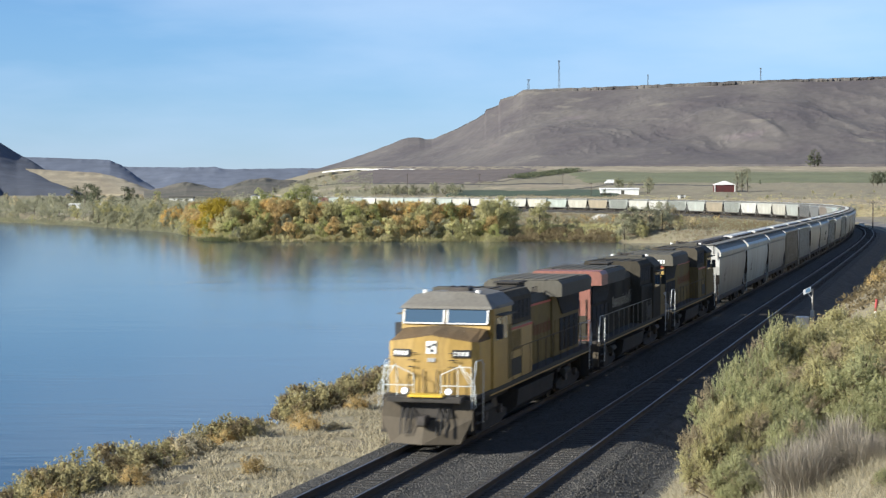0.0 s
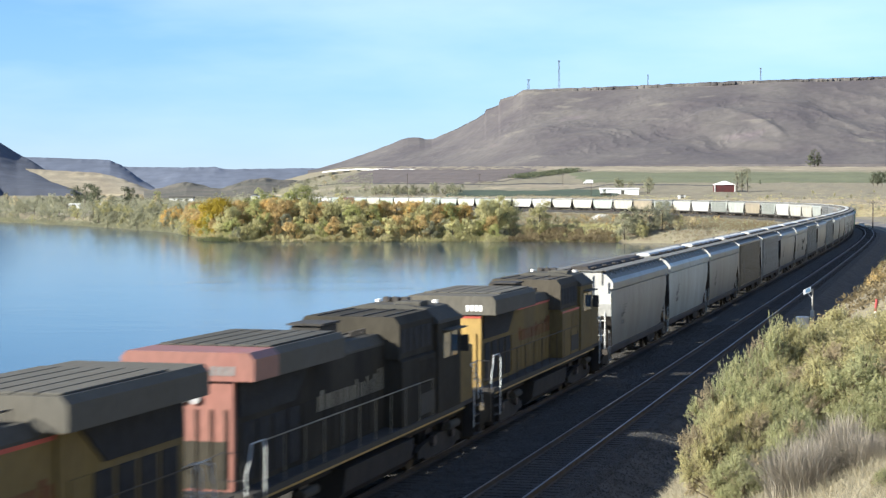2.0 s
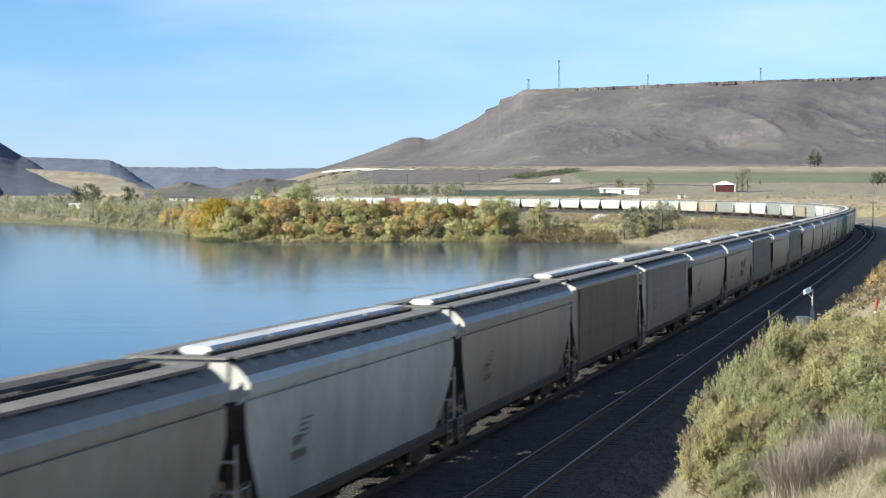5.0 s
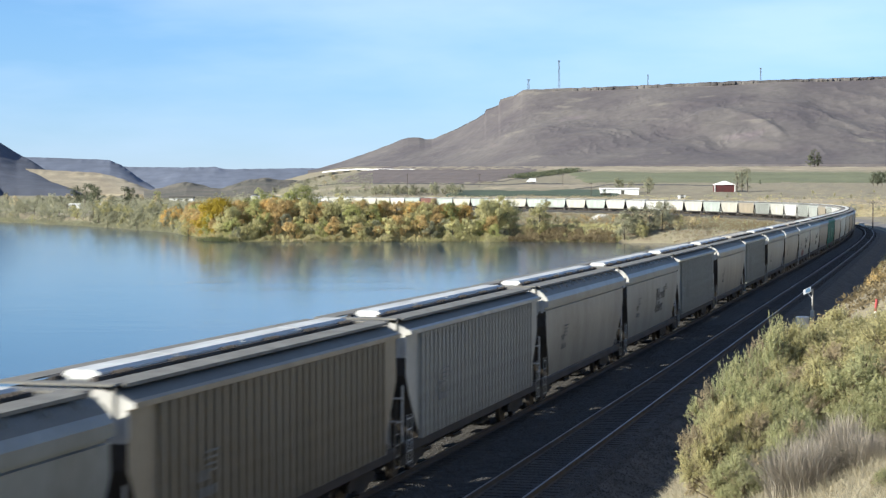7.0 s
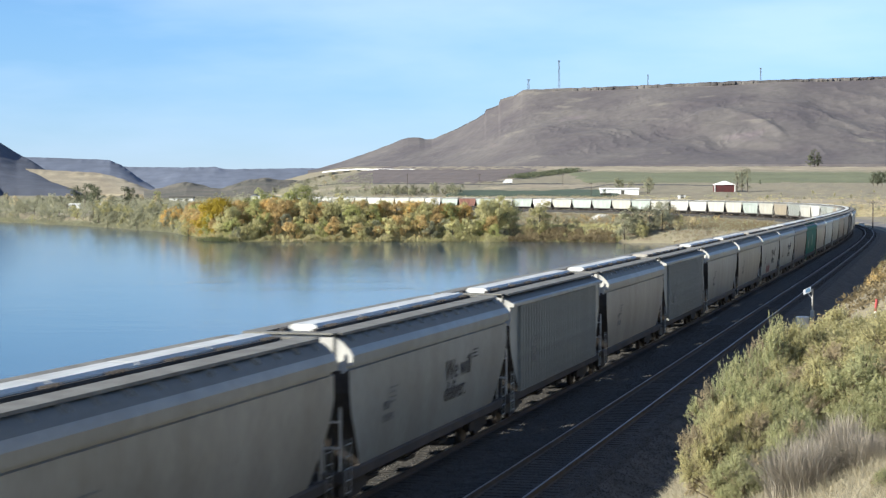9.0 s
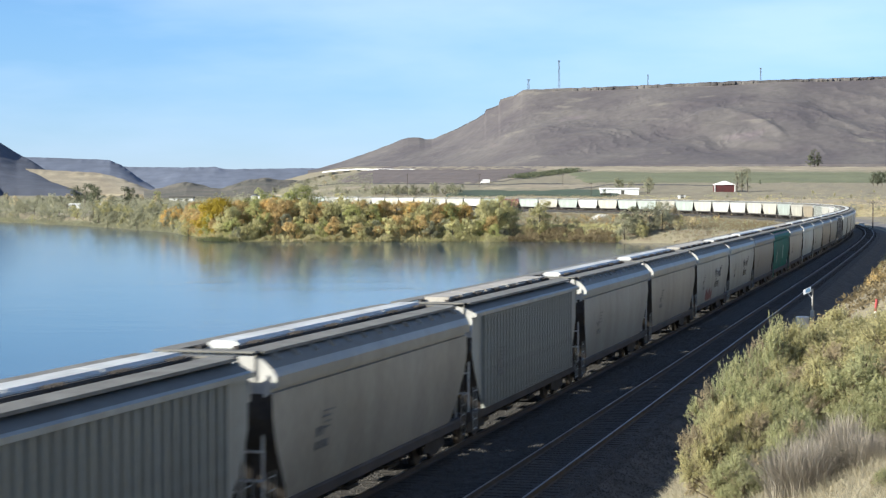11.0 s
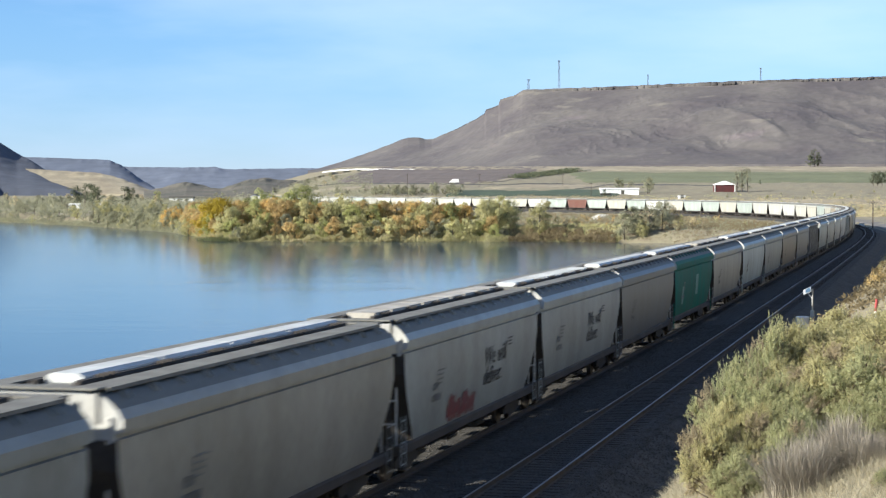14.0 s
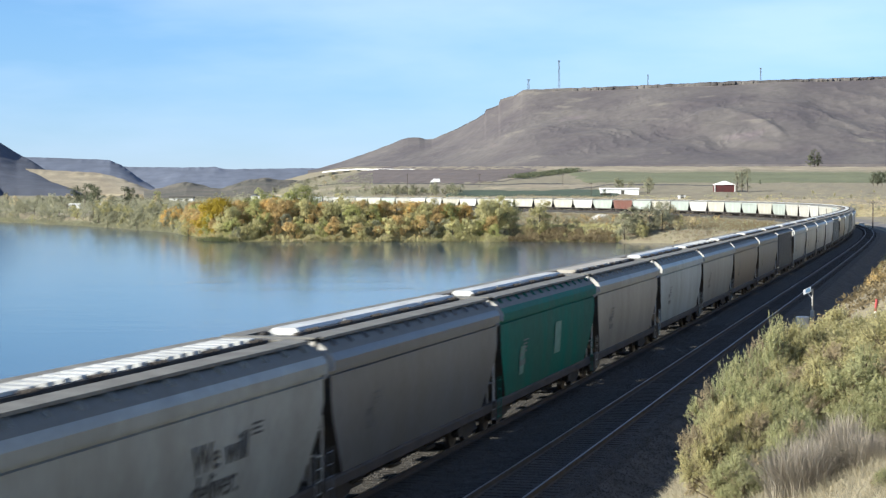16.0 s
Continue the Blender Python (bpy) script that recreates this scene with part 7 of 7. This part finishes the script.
# loose stones of the ballast, and rocks on the bank
ss = np.concatenate([rr_.uniform(-38, 2, 34000), rr_.uniform(2, 60, 22000)])
la = rr_.uniform(-2.7, SECOND + 2.4, 56000)
zz = np.interp(la, [a for a, b in sec], [b for a, b in sec])
gap = (np.abs(np.abs(la) - 0.755) > 0.09) & (np.abs(np.abs(la - SECOND) - 0.755) > 0.09)
P = on_line(ss, la)
P[:, 2] += zz + 0.0
rocks("ballast_stones", P[gap], 0.045, M["stone"], "loose grey crushed stones on the ballast", 6)
ss, la = rr_.uniform(-36, 40, 14000), rr_.uniform(SECOND + 1.5, SECOND + 4.6, 14000)
P = on_line(ss, la)
P[:, 2] = np.interp(la, [SECOND + 1.5, SECOND + 2.05, SECOND + 3.1, SECOND + 4.6], [-0.21, -0.31, -0.695, -0.80])
rocks("shoulder_stones", P, 0.05, M["shoulder"], "loose grey gravel on the shoulder beside the second track", 16)
ss, la = rr_.uniform(-40, 80, 320), rr_.uniform(-9.5, -3.6, 320)
P = on_line(ss, la)
P[:, 2] = height(P[:, 0], P[:, 1])
rocks("bank_rocks", P, 0.13, M["strawfield"], "scattered pale rocks on the river bank", 7)
for s, lat, size in ((-3, -8.9, 0.5), (-1.6, -8.6, 0.34), (1, -9.0, 0.42), (9, -9.2, 0.4)):
    P = on_line(np.array([s]), lat)[0]
    bm = B()
    bmesh.ops.create_icosphere(bm, subdivisions=3, radius=size)
    for v in bm.verts:
        v.co *= 1 + 0.35 * noise.noise(v.co * 2.4 + Vector((s, lat, 0)))
        v.co.z *= 0.6
    b_ = part("boulder", bm, M["strawfield"], None, shade=True, at=Matrix.Translation((P[0], P[1], height_at(P[0], P[1]) + 0.12)))
    tagged(b_, "pale rounded boulder on the river bank", "boulder", "boulders on the bank")

# ---- line-side equipment ----
P = on_line(np.array([63.0]), 7.75)[0]
lub = new("rail_lubricator")
lub.matrix_basis = Matrix.Translation((P[0], P[1], height_at(P[0], P[1]))) @ Matrix.Rotation(radians(-15), 4, "Z")
bm = rod(B(), (-0.42, -0.3, 0.0), (-0.42, -0.3, 0.95), 0.42, 24)
tk = part("tank", bm, M["white"], lub, "pale grey cylindrical grease tank")
part("tank_lid", rod(B(), (-0.42, -0.3, 0.952), (-0.42, -0.3, 1.02), 0.44, 24, 0.36), M["white"], tk)
part("mast", rod(B(), (0.18, 0, -0.2), (0.18, 0, 2.75), 0.05, 10), M["galv"], lub)
bm = B()
m = Matrix.Translation((-0.14, -0.1, 2.62)) @ Euler((radians(52), radians(-24), radians(-20))).to_matrix().to_4x4()
bmesh.ops.create_cube(bm, size=1, matrix=m @ Matrix.Diagonal((0.56, 0.4, 0.05, 1)))
pn = part("solar_panel", bm, M["galv"], lub, "tilted solar panel in a pale tray")
bm = B()
bmesh.ops.create_cube(bm, size=1, matrix=m @ Matrix.Translation((0.07, 0.0, 0.03)) @ Matrix.Diagonal((0.36, 0.34, 0.012, 1)))
part("cell_face", bm, M["glass"], pn)
bm = rod(B(), (0.18, 0, 2.1), (-0.12, -0.08, 2.5), 0.025, 6)
rod(bm, (0.18, 0, 2.7), (-0.05, -0.1, 2.56), 0.025, 6)
part("bracket", bm, M["galv"], lub)
part("control_box", box(B(), 0.06, 0.3, -0.17, -0.055, 1.0, 1.4, 0.01), M["galv"], lub)
tagged(lub, "grey rail lubricator with tank, mast and solar panel beside the track", "rail lubricator")

P = px_ground(1548, 52.0)
mk = new("marker_post")
mk.matrix_basis = Matrix.Translation((P[0], P[1], height_at(P[0], P[1]) - 0.1)) @ Euler((0, radians(5), 0)).to_matrix().to_4x4()
part("white_post", rod(B(), (0, 0, 0), (0, 0, 0.55), 0.036, 10), M["white"], mk)
part("red_top", rod(B(), (0, 0, 0.551), (0, 0, 0.88), 0.038, 10), M["red"], mk)
tagged(mk, "slim white marker post with a red top on the slope", "marker post")

# ---- white van on the far road ----
van = new("box_van")
part("box_body", box(B(), -1.4, 3.3, -1.15, 1.15, 0.75, 3.15, 0.05), M["white"], van)
cabm = slab(B(), [(-3.1, 0.55), (-1.45, 0.55), (-1.45, 2.3), (-2.2, 2.3), (-2.75, 1.55), (-3.1, 1.45)], -1.05, 1.05)
part("cab", cabm, M["white"], van)
part("windscreen", slab(B(), [(-2.78, 1.6), (-2.24, 2.28), (-2.28, 2.31), (-2.82, 1.62)], -0.95, 0.95), M["glass"], van)
part("chassis", box(B(), -3.0, 3.2, -0.9, 0.9, 0.5, 0.745), M["under"], van)
for x in (-2.3, 2.0):
    for y in (-0.95, 0.95):
        part("wheel", rod(B(), (x, y - 0.13, 0.45), (x, y + 0.13, 0.45), 0.45, 14), M["black"], van)
tagged(van, "white box van driving along the far road", "van")
van_rows = []
for t, x in ((0, 1078), (1.5, 1050), (3.5, 1012), (7, 940), (9, 898), (12.5, 830), (14.5, 795), (16, 770)):
    d = float(np.interp(-x, [-1300, -1078, -940, -830, -700], [1225, 1258, 1262, 1266, 1275]))
    X, Y = px_ground(x, d)
    van_rows.append((t, Matrix.Translation((X, Y, height_at(X, Y) + 0.42)) @ Matrix.Rotation(radians(2), 4, "Z")))
van.matrix_basis = van_rows[0][1]

# ---- ties, one by one near the camera ----
tie = as_mesh("tie", box(B(), -0.115, 0.115, -1.3, 1.3, -0.38, -0.179, 0.012), M["tie"])
plate = as_mesh("tie_plate", box(B(), -0.1, 0.1, -0.17, 0.17, -0.179, -0.172), M["rail"])
rt2 = random.Random(2)
for k, base in enumerate((0.0, SECOND)):
    tr = bpy.data.objects["track_%d" % (k + 1)]
    far_v, far_f = [], []
    for i in range(900):
        s = -36 + i * 0.5
        th = float(np.interp(s, LINE_S, LINE_TH))
        p = on_line(np.array([s + rt2.uniform(-0.03, 0.03)]), base + rt2.uniform(-0.04, 0.04))[0]
        m = Matrix.LocRotScale((p[0], p[1], p[2] + rt2.uniform(-0.012, 0.0)), Euler((0, 0, th + rt2.uniform(-0.012, 0.012))), None)
        if i < 290:
            o = part("tie", tie, None, tr, at=m)
        else:
            n0 = len(far_v)
            for sx in (-0.115, 0.115):
                for sy in (-1.3, 1.3):
                    for z in (-0.38, -0.179):
                        far_v.append(tuple(m @ Vector((sx, sy, z))))
            far_f += [tuple(n0 + j for j in q) for q in ((0, 1, 3, 2), (4, 6, 7, 5), (1, 5, 7, 3), (0, 4, 5, 1), (2, 3, 7, 6))]
    me = bpy.data.meshes.new("distant_ties")
    me.from_pydata(far_v, [], far_f)
    me.materials.append(M["tie"])
    tagged(part("distant_ties", me, None, tr), kind="stuff")


# ---- how the train moves ----
def motions():
    for ob, f, ln, turned in moving:
        walk(ob, [(t, train_pose(f, ln, t, turned)) for t in np.arange(0, SECONDS + 0.01, 1.0)])
    walk(van, van_rows)


motions()
